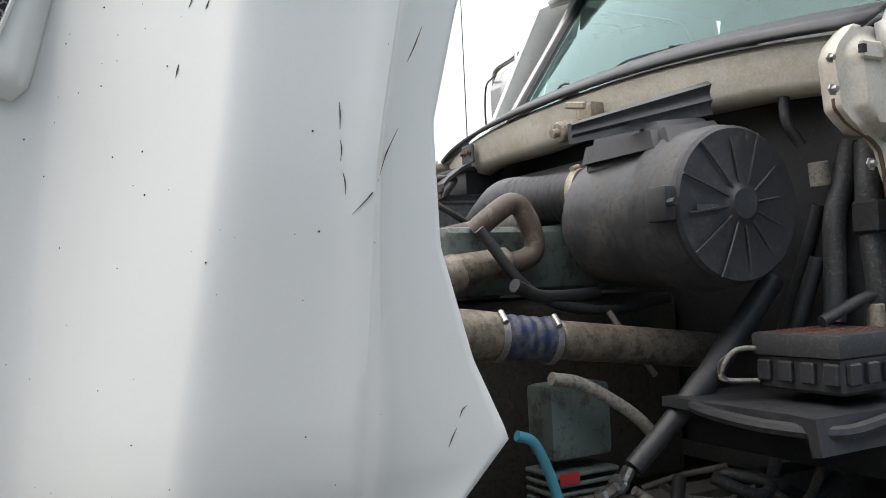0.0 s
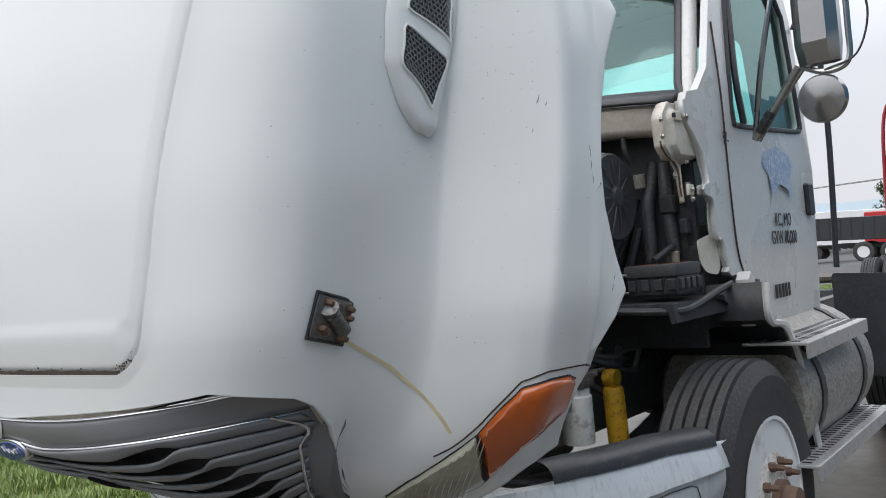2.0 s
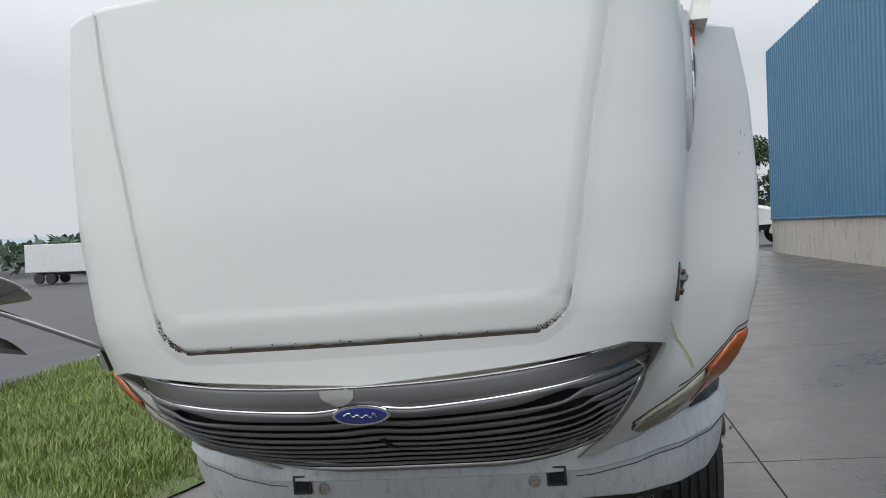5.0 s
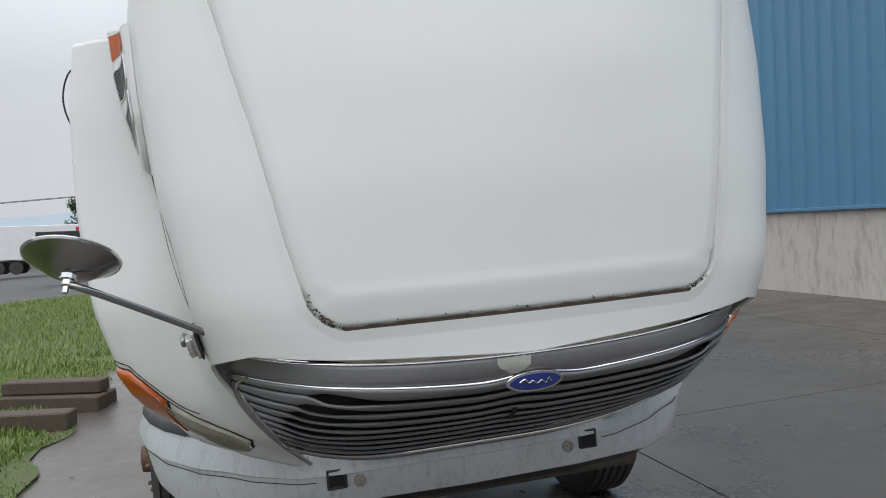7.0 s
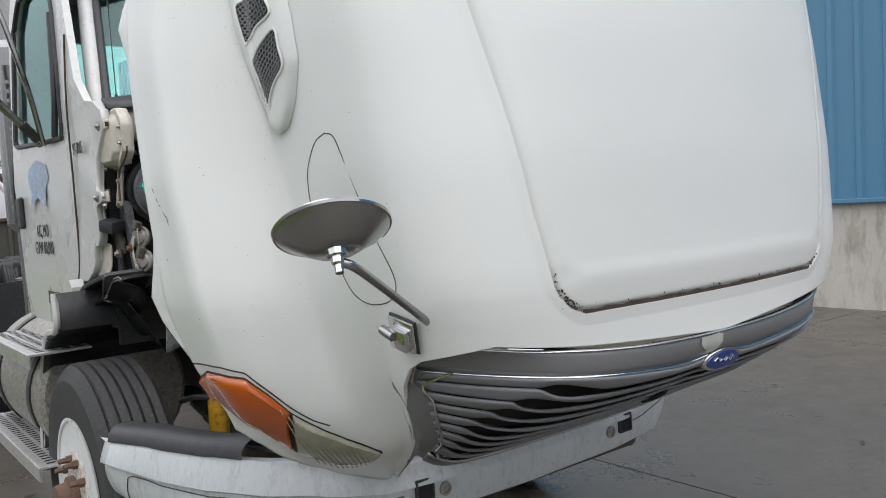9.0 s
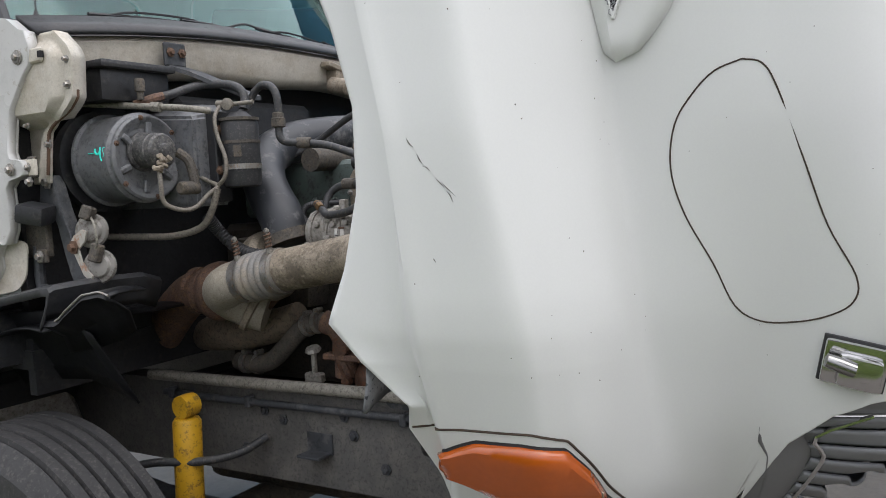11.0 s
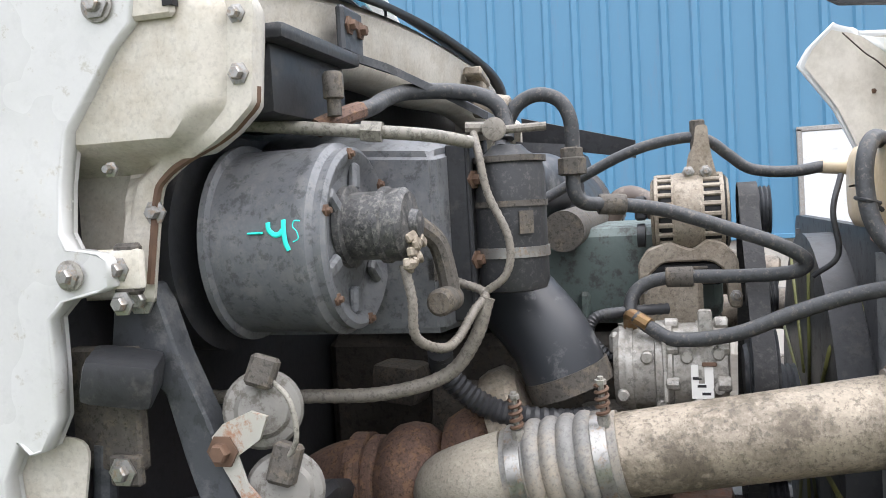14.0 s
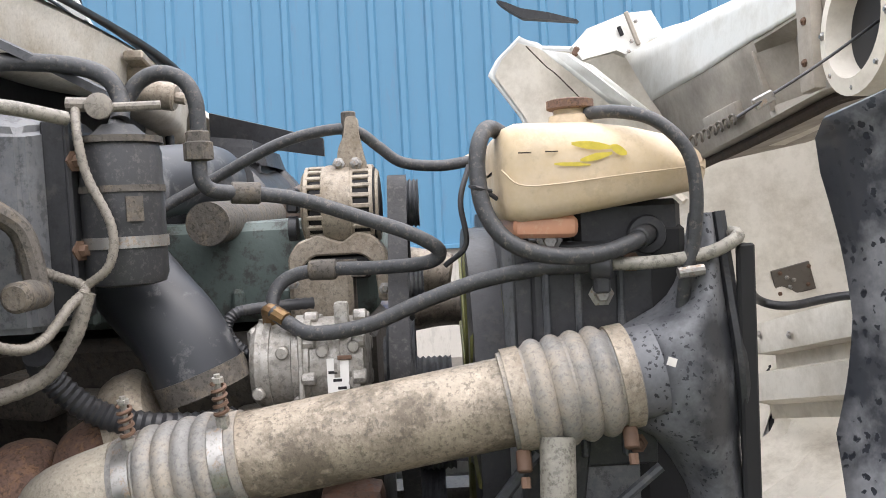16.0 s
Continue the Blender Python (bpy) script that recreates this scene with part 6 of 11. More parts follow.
for k in range(6):
    a = 2 * math.pi * k / 6 + 0.4
    bk = B()
    p = V((-0.71 + 0.076 * math.cos(a), 0.70, 1.634 + 0.076 * math.sin(a)))
    box(bk, p, (0.035, 0.012, 0.018), (0, -math.degrees(a), 0), 0.004)
    part("tab", bk, DUSTB, drum)
    part("screw", bolt(B(), (-0.71 + 0.103 * math.cos(a + 0.3), 0.694, 1.634 + 0.103 * math.sin(a + 0.3)), A, 0.0045, 0.006), RUSTBOLT, drum)
mo = B()
revolve(mo, [(0.05, 0), (0.05, 0.008), (0.041, 0.01), (0.041, 0.046), (0.046, 0.048), (0.046, 0.054), (0.043, 0.056), (0.044, 0.074), (0.038, 0.08), (0.018, 0.083), (0.016, 0.092), (0.008, 0.094)], (-0.722, 0.703, 1.648), A, 36)
mot = part("blower_motor", mo, surf("corroded_motor_case", (0.09, 0.09, 0.09), 0.5, metal=0.4, var=0.4, scale=30, dirt=(0.2, 0.19, 0.175), amount=0.45, dscale=50, bump=0.4, pit=0.5, pscale=110), truck, "corroded grey blower motor")
cn = B()
for k in range(14):
    random.seed(k + 40)
    box(cn, (-0.738 + random.uniform(-0.02, 0.022), 0.617 + random.uniform(-0.006, 0.006), 1.617 + random.uniform(-0.02, 0.022)), (0.017, 0.008, 0.011), (random.uniform(-30, 30), random.uniform(-40, 40), random.uniform(-30, 30)), 0.002)
tagged(part("corroded_connector", cn, ALU, mot, "crumbling white-corroded connector"), kind="stuff")
dn = B()
tube(dn, [(-0.675, 0.63, 1.645), (-0.655, 0.61, 1.62), (-0.65, 0.60, 1.57), (-0.652, 0.60, 1.555)], 0.013, 10, 4)
cyl(dn, (-0.70, 0.60, 1.55), (-0.64, 0.60, 1.55), 0.017, bevel=0.004)
part("vent_tube", dn, IRON, mot, "bent breather tube")
# teal strokes painted on the drum side
def on_drum(a, y, off=0.0):
    y = 0.781 - (0.778 - y) * 0.63
    return V((-0.71 + (0.1137 + off) * math.cos(a), y, 1.634 + (0.1137 + off) * math.sin(a)))


tm = B()
for st in (((3.02, 0.778), (3.02, 0.750)), ((2.92, 0.740), (2.99, 0.738), (3.04, 0.728), (3.04, 0.718), (3.0, 0.711)), ((2.90, 0.710), (3.0, 0.709), (3.12, 0.706), (3.2, 0.700)), ((2.92, 0.676), (2.92, 0.688), (2.98, 0.690), (3.02, 0.683), (3.09, 0.680), (3.12, 0.690))):
    tube(tm, [on_drum(a, y, 0.001) for a, y in st], 0.003, 6, 5, squash=0.5)
part("paint_mark", tm, TEAL, drum, "teal paint pen mark")

# heater box beside the drum, with sloped top
hb_ = B()
rings(hb_, [[V((x, y, z)) for x, y, z in q] for q in (
    ((-0.62, 0.62, 1.50), (-0.52, 0.60, 1.50), (-0.52, 0.95, 1.50), (-0.62, 0.95, 1.50)),
    ((-0.62, 0.62, 1.735), (-0.52, 0.60, 1.75), (-0.52, 0.95, 1.76), (-0.62, 0.95, 1.76)),
    ((-0.56, 0.66, 1.775), (-0.5, 0.64, 1.775), (-0.5, 0.95, 1.79), (-0.56, 0.95, 1.79)))])
bmesh.ops.bevel(hb_, geom=hb_.edges[:], offset=0.008, segments=2, affect="EDGES")
hbo = part("heater_box", hb_, DUSTB, truck, "black plastic heater box")
fr_ = B()
box(fr_, (-0.575, 0.60, 1.63), (0.016, 0.03, 0.24), bevel=0.003)
box(fr_, (-0.56, 0.585, 1.63), (0.05, 0.008, 0.24), bevel=0.003)
part("edge_strip", fr_, BLACK, hbo)
for z in (1.70, 1.593):
    part("bolt", bolt(B(), (-0.575, 0.58, z), (-0.4, -1, 0), 0.008, 0.01), RUSTBOLT, hbo)
# evaporator duct above
ed = B()
box(ed, (-0.68, 0.83, 1.825), (0.22, 0.15, 0.085), bevel=0.012, seg=2)
edo = part("fresh_air_duct", ed, BLACK, truck, "black fresh air duct under the cowl")
fm = B()
box(fm, (-0.68, 0.82, 1.875), (0.24, 0.17, 0.02), bevel=0.008, seg=2)
part("foam_seal", fm, BLACK_S, edo, "crumbling foam seal")
bx = B()
box(bx, (-0.2, 0.88, 1.72), (0.6, 0.14, 0.2), bevel=0.02)
part("firewall_box", bx, BLACK, truck, "black housing on the firewall")

# drier canister with straps
cx, cy = -0.535, 0.54
cn2 = B()
revolve(cn2, [(0.03, 0), (0.046, 0.004), (0.05, 0.015), (0.05, 0.165), (0.046, 0.18), (0.03, 0.19), (0.02, 0.20)], (cx, cy, 1.545), (0, 0, 1), 36)
can = part("drier_canister", cn2, BLACK_S, truck, "black drier canister with dusty bands")
for z in (1.60, 1.665, 1.725):
    band(can, (cx, cy, z), (0, 0, 1), 0.05, 0.008 if z > 1.6 else 0.014, IRON if z > 1.6 else STEEL, name="band")
lb = B()
box(lb, (cx - 0.044, cy - 0.03, 1.64), (0.002, 0.02, 0.03), (0, 0, 35))
part("stamp", lb, IRON, can)
sn = B()
revolve(sn, [(0.014, 0), (0.016, 0.006), (0.016, 0.012), (0.01, 0.014)], (cx - 0.02, cy + 0.012, 1.765), (-0.9, -0.2, 0.05), 20)
cyl(sn, (cx - 0.015, cy, 1.765), (cx + 0.0, cy - 0.055, 1.767), 0.006, seg=10)
cyl(sn, (cx - 0.02, cy + 0.015, 1.768), (cx - 0.025, cy + 0.05, 1.77), 0.009, seg=10)
part("pressure_switch", sn, TAPE, can, "pale pressure switch")
hose("switch_wire", [(cx - 0.025, cy + 0.04, 1.765), (cx - 0.062, 0.565, 1.73), (cx - 0.066, 0.555, 1.68), (cx - 0.068, 0.53, 1.62), (cx - 0.07, 0.535, 1.575), (cx - 0.068, 0.57, 1.548)], 0.005, TAPE, "tan ribbed wire loom", ribs=0.0008, per=14)

# wiring in silver tape that hangs below the blower
hose("wire_loom", [(-0.735, 0.63, 1.60), (-0.742, 0.62, 1.56), (-0.735, 0.62, 1.515), (-0.70, 0.60, 1.495), (-0.66, 0.59, 1.50), (-0.63, 0.575, 1.53), (-0.605, 0.565, 1.55), (-0.60, 0.60, 1.565), (-0.61, 0.628, 1.58)], 0.0055, TAPE, "silver-taped wire loom", ribs=0.001, per=12)
cnn = B()
box(cnn, (-0.61, 0.632, 1.585), (0.02, 0.014, 0.035), bevel=0.003)
part("plug", cnn, IRON, truck, "grey wire plug")
hose("heater_hose", [(-0.61, 0.56, 1.545), (-0.615, 0.58, 1.49), (-0.62, 0.62, 1.445), (-0.64, 0.70, 1.425), (-0.66, 0.80, 1.425), (-0.68, 0.93, 1.428)], 0.009, TAPE, "grey taped heater hose", ribs=0.0008, per=12)
hose("corrugated_loom", [(-0.575, 0.64, 1.47), (-0.54, 0.645, 1.435), (-0.52, 0.61, 1.39), (-0.51, 0.56, 1.365), (-0.50, 0.49, 1.355), (-0.46, 0.44, 1.35)], 0.0155, BLACK, "black corrugated wire conduit", ribs=0.0025, per=12)

# refrigerant lines
hose("tan_line", [(-0.80, 0.93, 1.79), (-0.74, 0.85, 1.783), (-0.70, 0.72, 1.768), (-0.66, 0.62, 1.757), (-0.60, 0.575, 1.748)], 0.0085, HOSE_T, "tan metal refrigerant line")
nu = B()
cyl(nu, (-0.69, 0.69, 1.765), (-0.685, 0.665, 1.762), 0.014, seg=6)
part("line_nut", nu, HOSE_T, truck)
sv = B()
revolve(sv, [(0.009, 0), (0.009, 0.02), (0.013, 0.022), (0.013, 0.05), (0.011, 0.054)], (-0.70, 0.72, 1.785), (0, 0, 1), 12)
part("service_cap", sv, IRON, truck, "dark service port cap")
bf = B()
tube(bf, [(-0.70, 0.745, 1.772), (-0.68, 0.73, 1.782), (-0.66, 0.72, 1.79), (-0.635, 0.711, 1.797)], 0.0125, 8, 4)
part("rusty_fitting", bf, RUST, truck, "rust-brown hose fitting")
hose("black_refrigerant_hose", [(-0.655, 0.718, 1.791), (-0.61, 0.703, 1.804), (-0.57, 0.70, 1.818), (-0.52, 0.68, 1.832), (-0.50, 0.61, 1.828), (-0.50, 0.565, 1.812), (-0.50, 0.548, 1.785), (-0.51, 0.545, 1.755)], 0.0115, HOSE, "black refrigerant hose")
hose("looped_line", [(-0.52, 0.55, 1.74), (-0.48, 0.553, 1.77), (-0.47, 0.535, 1.805), (-0.47, 0.505, 1.818), (-0.47, 0.475, 1.808), (-0.47, 0.46, 1.78), (-0.47, 0.458, 1.735)], 0.0105, HOSE, "looped refrigerant line")
nut = B()
revolve(nut, [(0.014, 0), (0.02, 0.002), (0.02, 0.024), (0.016, 0.026), (0.016, 0.038), (0.013, 0.04)], (-0.47, 0.46, 1.70), (0, 0, 1), 6)
part("large_nut", nut, IRON, truck, "large grey hex nut")
hose("suction_hose", [(-0.47, 0.46, 1.70), (-0.47, 0.458, 1.675), (-0.46, 0.445, 1.66), (-0.43, 0.41, 1.656), (-0.41, 0.34, 1.644), (-0.40, 0.25, 1.612), (-0.40, 0.185, 1.587), (-0.395, 0.148, 1.562), (-0.385, 0.165, 1.545), (-0.37, 0.235, 1.54), (-0.355, 0.31, 1.54), (-0.35, 0.365, 1.533), (-0.36, 0.392, 1.51), (-0.38, 0.395, 1.47)], 0.0105, HOSE, "dusty black suction hose looping back to the compressor", per=6)
for p, d in (((-0.43, 0.41, 1.656), (0.2, -0.7, -0.05)), ((-0.357, 0.32, 1.54), (0.05, 0.7, 0))):
    cyl(cb_ := B(), V(p) - V(d).normalized() * 0.02, V(p) + V(d).normalized() * 0.02, 0.0155, seg=14, bevel=0.002)
    part("crimp", cb_, IRON, truck, "crimped hose ferrule")
hose("heater_return_hose", [(-0.30, 0.66, 1.59), (-0.25, 0.60, 1.635), (-0.22, 0.52, 1.68), (-0.22, 0.40, 1.738), (-0.22, 0.315, 1.757), (-0.22, 0.27, 1.752), (-0.21, 0.235, 1.725), (-0.20, 0.20, 1.70), (-0.19, 0.14, 1.692), (-0.18, 0.085, 1.698)], 0.0095, HOSE, "black heater return hose")
cl = B()
cyl(cl, (-0.222, 0.283, 1.735), (-0.222, 0.283, 1.785), 0.012, seg=10, bevel=0.002)
part("hose_clip", cl, IRON, truck)
hose("discharge_hose", [(-0.42, 0.385, 1.49), (-0.43, 0.36, 1.472), (-0.45, 0.325, 1.46), (-0.46, 0.25, 1.469), (-0.47, 0.175, 1.498), (-0.48, 0.10, 1.522), (-0.50, 0.02, 1.537), (-0.53, -0.055, 1.541)], 0.0105, HOSE, "black discharge hose running forward")
hose("discharge_pipe", [(-0.53, -0.055, 1.541), (-0.55, -0.12, 1.542), (-0.56, -0.18, 1.55), (-0.56, -0.215, 1.565), (-0.54, -0.225, 1.572), (-0.50, -0.22, 1.572)], 0.0085, HOSE_T, "dusty metal discharge pipe")
pcl = B()
cyl(pcl, (-0.533, -0.04, 1.541), (-0.54, -0.068, 1.541), 0.019, seg=14, bevel=0.003)
box(pcl, (-0.535, -0.054, 1.52), (0.02, 0.02, 0.03), bevel=0.003)
part("hose_clip", pcl, BLACK, truck, "rubber hose clip")
ef = B()
tube(ef, [(-0.385, 0.395, 1.44), (-0.40, 0.393, 1.475), (-0.415, 0.39, 1.49), (-0.43, 0.365, 1.478)], 0.011, 10, 4)
part("rusty_elbow_fitting", ef, BRASS, truck, "rust-stained elbow fitting")
hose("ribbed_conduit", [(-0.34, 0.34, 1.49), (-0.37, 0.405, 1.49), (-0.39, 0.445, 1.485), (-0.40, 0.455, 1.46), (-0.40, 0.43, 1.43), (-0.385, 0.40, 1.42)], 0.008, BLACK, "thin ribbed conduit", ribs=0.0012, per=12)

# intake duct: from the left across the engine, then down to the turbocharger
it = B()
tube(it, [(0.16, 0.60, 1.68), (0.0, 0.575, 1.70), (-0.2, 0.635, 1.68), (-0.31, 0.65, 1.635), (-0.38, 0.61, 1.575), (-0.415, 0.56, 1.52), (-0.43, 0.51, 1.46), (-0.435, 0.48, 1.385)], 0.062, 28, 8)
itk = part("intake_duct", it, DPIPE, truck, "smooth dark grey intake duct with peeling coat")
band(itk, (-0.434, 0.484, 1.40), (0, 0.35, 1), 0.0625, 0.03, IRON)
ut = B()
cyl(ut, (0.2, 0.50, 1.625), (-0.30, 0.50, 1.615), 0.034, seg=24)
part("water_tube", ut, IRON, truck, "grimy water tube")
# turbocharger: compressor elbow, rusty turbine housing
tc_ = B()
revolve(tc_, [(0.03, -0.05), (0.075, -0.045), (0.09, -0.015), (0.09, 0.015), (0.075, 0.04), (0.07, 0.05)], (-0.44, 0.62, 1.27), (0, -1, 0.1), 36)
turbo = part("turbocharger", tc_, RUST, truck, "rusty turbocharger housing")
ch_ = B()
revolve(ch_, [(0.05, 0), (0.095, 0.005), (0.10, 0.02), (0.10, 0.045), (0.085, 0.06), (0.05, 0.065)], (-0.43, 0.595, 1.31), (0.1, -1, 0.35), 36)
part("compressor_housing", ch_, ALU, turbo, "dirty aluminium compressor housing")
eb = B()
tube(eb, [(-0.42, 1.08, 1.06), (-0.44, 1.0, 1.13), (-0.455, 0.92, 1.195), (-0.463, 0.85, 1.238), (-0.465, 0.80, 1.25), (-0.465, 0.74, 1.252)], 0.062, 24, 6)
ebo = part("exhaust_elbow", eb, RUST, truck, "rusty exhaust elbow")
band(ebo, (-0.465, 0.806, 1.251), (0, -1, 0.02), 0.067, 0.026, RUST, (-1, 0, 0.4), label="rusty band clamp")
revolve(th := B(), [(0.058, -0.012), (0.066, -0.008), (0.066, 0.004), (0.06, 0.008), (0.07, 0.018), (0.082, 0.034), (0.087, 0.055), (0.084, 0.078), (0.072, 0.096), (0.055, 0.105)], (-0.465, 0.781, 1.251), (0, -1, 0.0), 40)
part("turbine_housing", th, RUST, turbo, "reddish rusty turbine housing")
# charge pipe: cast elbow, ribbed sleeve, long pipe, front sleeve
el = B()
tube(el, [(-0.44, 0.575, 1.19), (-0.475, 0.63, 1.215), (-0.53, 0.645, 1.255), (-0.555, 0.605, 1.28), (-0.55, 0.555, 1.296)], 0.058, 28, 8)
elb = part("cast_elbow", el, CASTEL, truck, "stained cast aluminium charge elbow")
vb_ = B()
revolve(vb_, [(0.06, 0), (0.068, 0.004), (0.068, 0.02), (0.06, 0.024)], (-0.455, 0.60, 1.197), (-0.4, 0.6, 0.45), 30)
part("v_band", vb_, ALU, elb, "v-band flange")
P0, P1, P2, P3 = V((-0.55, 0.555, 1.296)), V((-0.55, 0.40, 1.324)), V((-0.55, 0.075, 1.376)), V((-0.55, -0.085, 1.403))
ax = (P1 - P0).normalized()
sl_ = B()
L = (P1 - P0).length
prof = []
for k in range(41):
    t = k / 40
    rr = 0.0595
    if 0.2 < t < 0.8:
        rr += 0.007 * abs(math.sin((t - 0.2) / 0.6 * 4 * math.pi)) ** 0.6
    prof.append((rr, L * t))
revolve(sl_, prof, P0, ax, 36)
slv = part("ribbed_sleeve", sl_, SILIC, truck, "grey ribbed silicone sleeve")
for t, sy in ((0.12, 0.52), (0.86, 0.42)):
    q = P0 + ax * L * t
    band(slv, q, ax, 0.0605, 0.02, STEEL, label="bright t-bolt clamp")
    sp = B()
    top = q + V((-0.03, 0, 0.055))
    d = V((-0.1, 0.03, 1)).normalized()
    tube(sp, [top + d * (0.012 + 0.0016 * k) + frame_of(d)[0] * 0.0075 * math.cos(k * 1.05) + frame_of(d)[1] * 0.0075 * math.sin(k * 1.05) for k in range(26)], 0.0028, 5, 2)
    part("clamp_spring", sp, RUSTBOLT, slv, "rusty coil spring of the clamp")
    rod_ = B()
    cyl(rod_, top - d * 0.02, top + d * 0.062, 0.004, seg=8)
    cyl(rod_, top - d * 0.005, top + d * 0.01, 0.0085, seg=8)
    cyl(rod_, top + d * 0.052, top + d * 0.058, 0.0075, seg=6)
    part("clamp_bolt", rod_, ALU_C, slv)
lp = B()
ax2 = (P2 - P1).normalized()
revolve(lp, [(0.054, -0.02), (0.056, 0.0), (0.056, (P2 - P1).length), (0.054, (P2 - P1).length + 0.02)], P1, ax2, 40)
part("charge_pipe", lp, PIPE, truck, "long oil-stained charge air pipe")
fs = B()
ax3 = (P3 - P2).normalized()
L3 = (P3 - P2).length
prof = []
for k in range(49):
    t = k / 48
    rr = 0.062
    if 0.2 < t < 0.82:
        rr += 0.0085 * abs(math.sin((t - 0.2) / 0.62 * 4 * math.pi)) ** 0.6
    prof.append((rr, L3 * t))
revolve(fs, prof, P2, ax3, 40)
fsl = part("ribbed_sleeve", fs, SILIC, truck, "grey silicone sleeve with rust-coloured dust")
for t in (0.1, 0.92):
    q = P2 + ax3 * L3 * t
    band(fsl, q, ax3, 0.0632, 0.022, ALU, label="dull t-bolt clamp")
    tb = B()
    cyl(tb, q + V((-0.03, 0, -0.056)), q + V((-0.042, 0, -0.08)), 0.0095, seg=12, bevel=0.002)
    cyl(tb, q + V((-0.045, 0, -0.085)), q + V((-0.05, 0, -0.097)), 0.006, seg=8)
    part("t_bolt", tb, RUSTBOLT, fsl, "rusty t-bolt")
# charge cooler end tank on the radiator side
ct, rows = B(), []
for z in [*np.linspace(1.60, 1.48, 9), *np.linspace(1.46, 1.33, 12), *np.linspace(1.31, 0.84, 16)]:
    y0 = float(np.interp(z, [0.84, 0.95, 1.10, 1.20, 1.26, 1.31, 1.335, 1.40, 1.455, 1.475, 1.50, 1.54, 1.60], [-0.228, -0.222, -0.20, -0.175, -0.155, -0.12, -0.075, -0.07, -0.075, -0.12, -0.15, -0.168, -0.178]))
    y1 = float(np.interp(z, [0.84, 1.10, 1.30, 1.45, 1.60], [-0.265, -0.243, -0.226, -0.214, -0.205]))
    deep = float(np.interp(z, [0.84, 1.10, 1.30, 1.345, 1.40, 1.45, 1.50, 1.60], [0.05, 0.06, 0.085, 0.108, 0.118, 0.11, 0.085, 0.05]))
    row = []
    for k in range(15):
        q = k / 14
        swell = min(1.0, math.sin(math.pi * min(1.0, q * 0.78 + 0.02)) ** 0.55 + 0.0)
        row.append(V((-0.488 - deep * swell * (1 - 0.35 * q ** 3), y0 + (y1 - y0) * q, z)))
    rows.append(row)
grid(ct, rows)
bmesh.ops.recalc_face_normals(ct, faces=ct.faces)
cto = part("charge_cooler_tank", ct, SPECK, truck, "spotted black charge cooler end tank with a swept elbow", sharp=60)
part("elbow_neck", tube(B(), [P3 - ax3 * 0.02, P3 + ax3 * 0.012, P3 + ax3 * 0.03], 0.0575, 30, 3), SPECK, cto)
part("rear_edge", tube(B(), [r[-1] + V((-0.006, -0.006, 0)) for r in rows[::4]], 0.009, 8, 3), BLACK, cto, "black edge seal")
part("paint_fleck", box(B(), (-0.612, -0.118, 1.428), (0.002, 0.012, 0.010), (20, 0, 20)), LABEL, cto, "small pale fleck")

# radiator, shroud, fan
rd_ = B()
box(rd_, (0, -0.14, 1.16), (1.0, 0.07, 0.86), bevel=0.01)
rad = part("radiator", rd_, DEEP, truck, "dark radiator core")
for sgn in (1, -1):
    rs = B()
    rings(rs, [[V((sgn * x, y, z)) for x, y in ((0.43, -0.2), (0.485, -0.2), (0.49, -0.13), (0.49, -0.02), (0.45, 0.05), (0.40, 0.06), (0.40, -0.02))] for z in (0.82, 1.0, 1.3, 1.57)])
    bmesh.ops.recalc_face_normals(rs, faces=rs.faces)
    part("shroud_side", rs, DUSTB, rad, "dusty black shroud side", sharp=25)
    sp = B()
    box(sp, (sgn * 0.497, -0.05, 1.42), (0.008, 0.16, 0.30), (0, 0, 0), 0.004)
    box(sp, (sgn * 0.50, 0.0, 1.15), (0.008, 0.035, 0.32), (8, 0, 0), 0.003)
    part("side_plate", sp, BLACK, rad)
    for yy, zz_ in ((-0.10, 1.30), (0.0, 1.30), (-0.10, 1.54), (0.0, 1.54)):
        part("plate_bolt", bolt(B(), (sgn * 0.501, yy, zz_), (sgn, 0, 0), 0.008, 0.008), RUSTBOLT, rad)
    for yy in (-0.085, -0.03, 0.012):
        part("plate_rib", box(B(), (sgn * 0.504, yy, 1.42), (0.01, 0.010, 0.27), bevel=0.003), RAIL, rad)
    part("plate_slot", box(B(), (sgn * 0.498, -0.06, 1.20), (0.006, 0.018, 0.05), bevel=0.002), DEEP, rad)
    part("strut", cyl(B(), (sgn * 0.54, -0.12, 1.28), (sgn * 0.54, 0.03, 1.16), 0.007, seg=8), RAIL, rad)
    st2 = B()
    box(st2, (sgn * 0.55, -0.232, 1.30), (0.012, 0.022, 0.52), bevel=0.003)
    part("front_strip", st2, DEEP, rad)
sd = B()
sh_out = [(-0.49, 0.84), (0.49, 0.84), (0.49, 1.60), (-0.49, 1.60)]
hole = [(0.40 * math.cos(a), 1.22 + 0.34 * math.sin(a)) for a in (2 * math.pi * k / 40 for k in range(40))]
plate(sd, rounded(sh_out, 0.05), [hole], lambda x, z: V((x, 0.03, z)), (0, 0.02, 0))
part("fan_shroud", sd, BLACK, rad, "black fan shroud")
shr = B()
revolve(shr, [(0.345, 0), (0.36, 0.0), (0.36, 0.05), (0.345, 0.05)], (0, 0.05, 1.22), (0, 1, 0), 48)
part("shroud_ring", shr, BLACK, rad)
fan = B()
revolve(fan, [(0.03, -0.02), (0.10, -0.02), (0.10, 0.03), (0.05, 0.05), (0.03, 0.10)], (0, 0.06, 1.22), (0, 1, 0), 28)
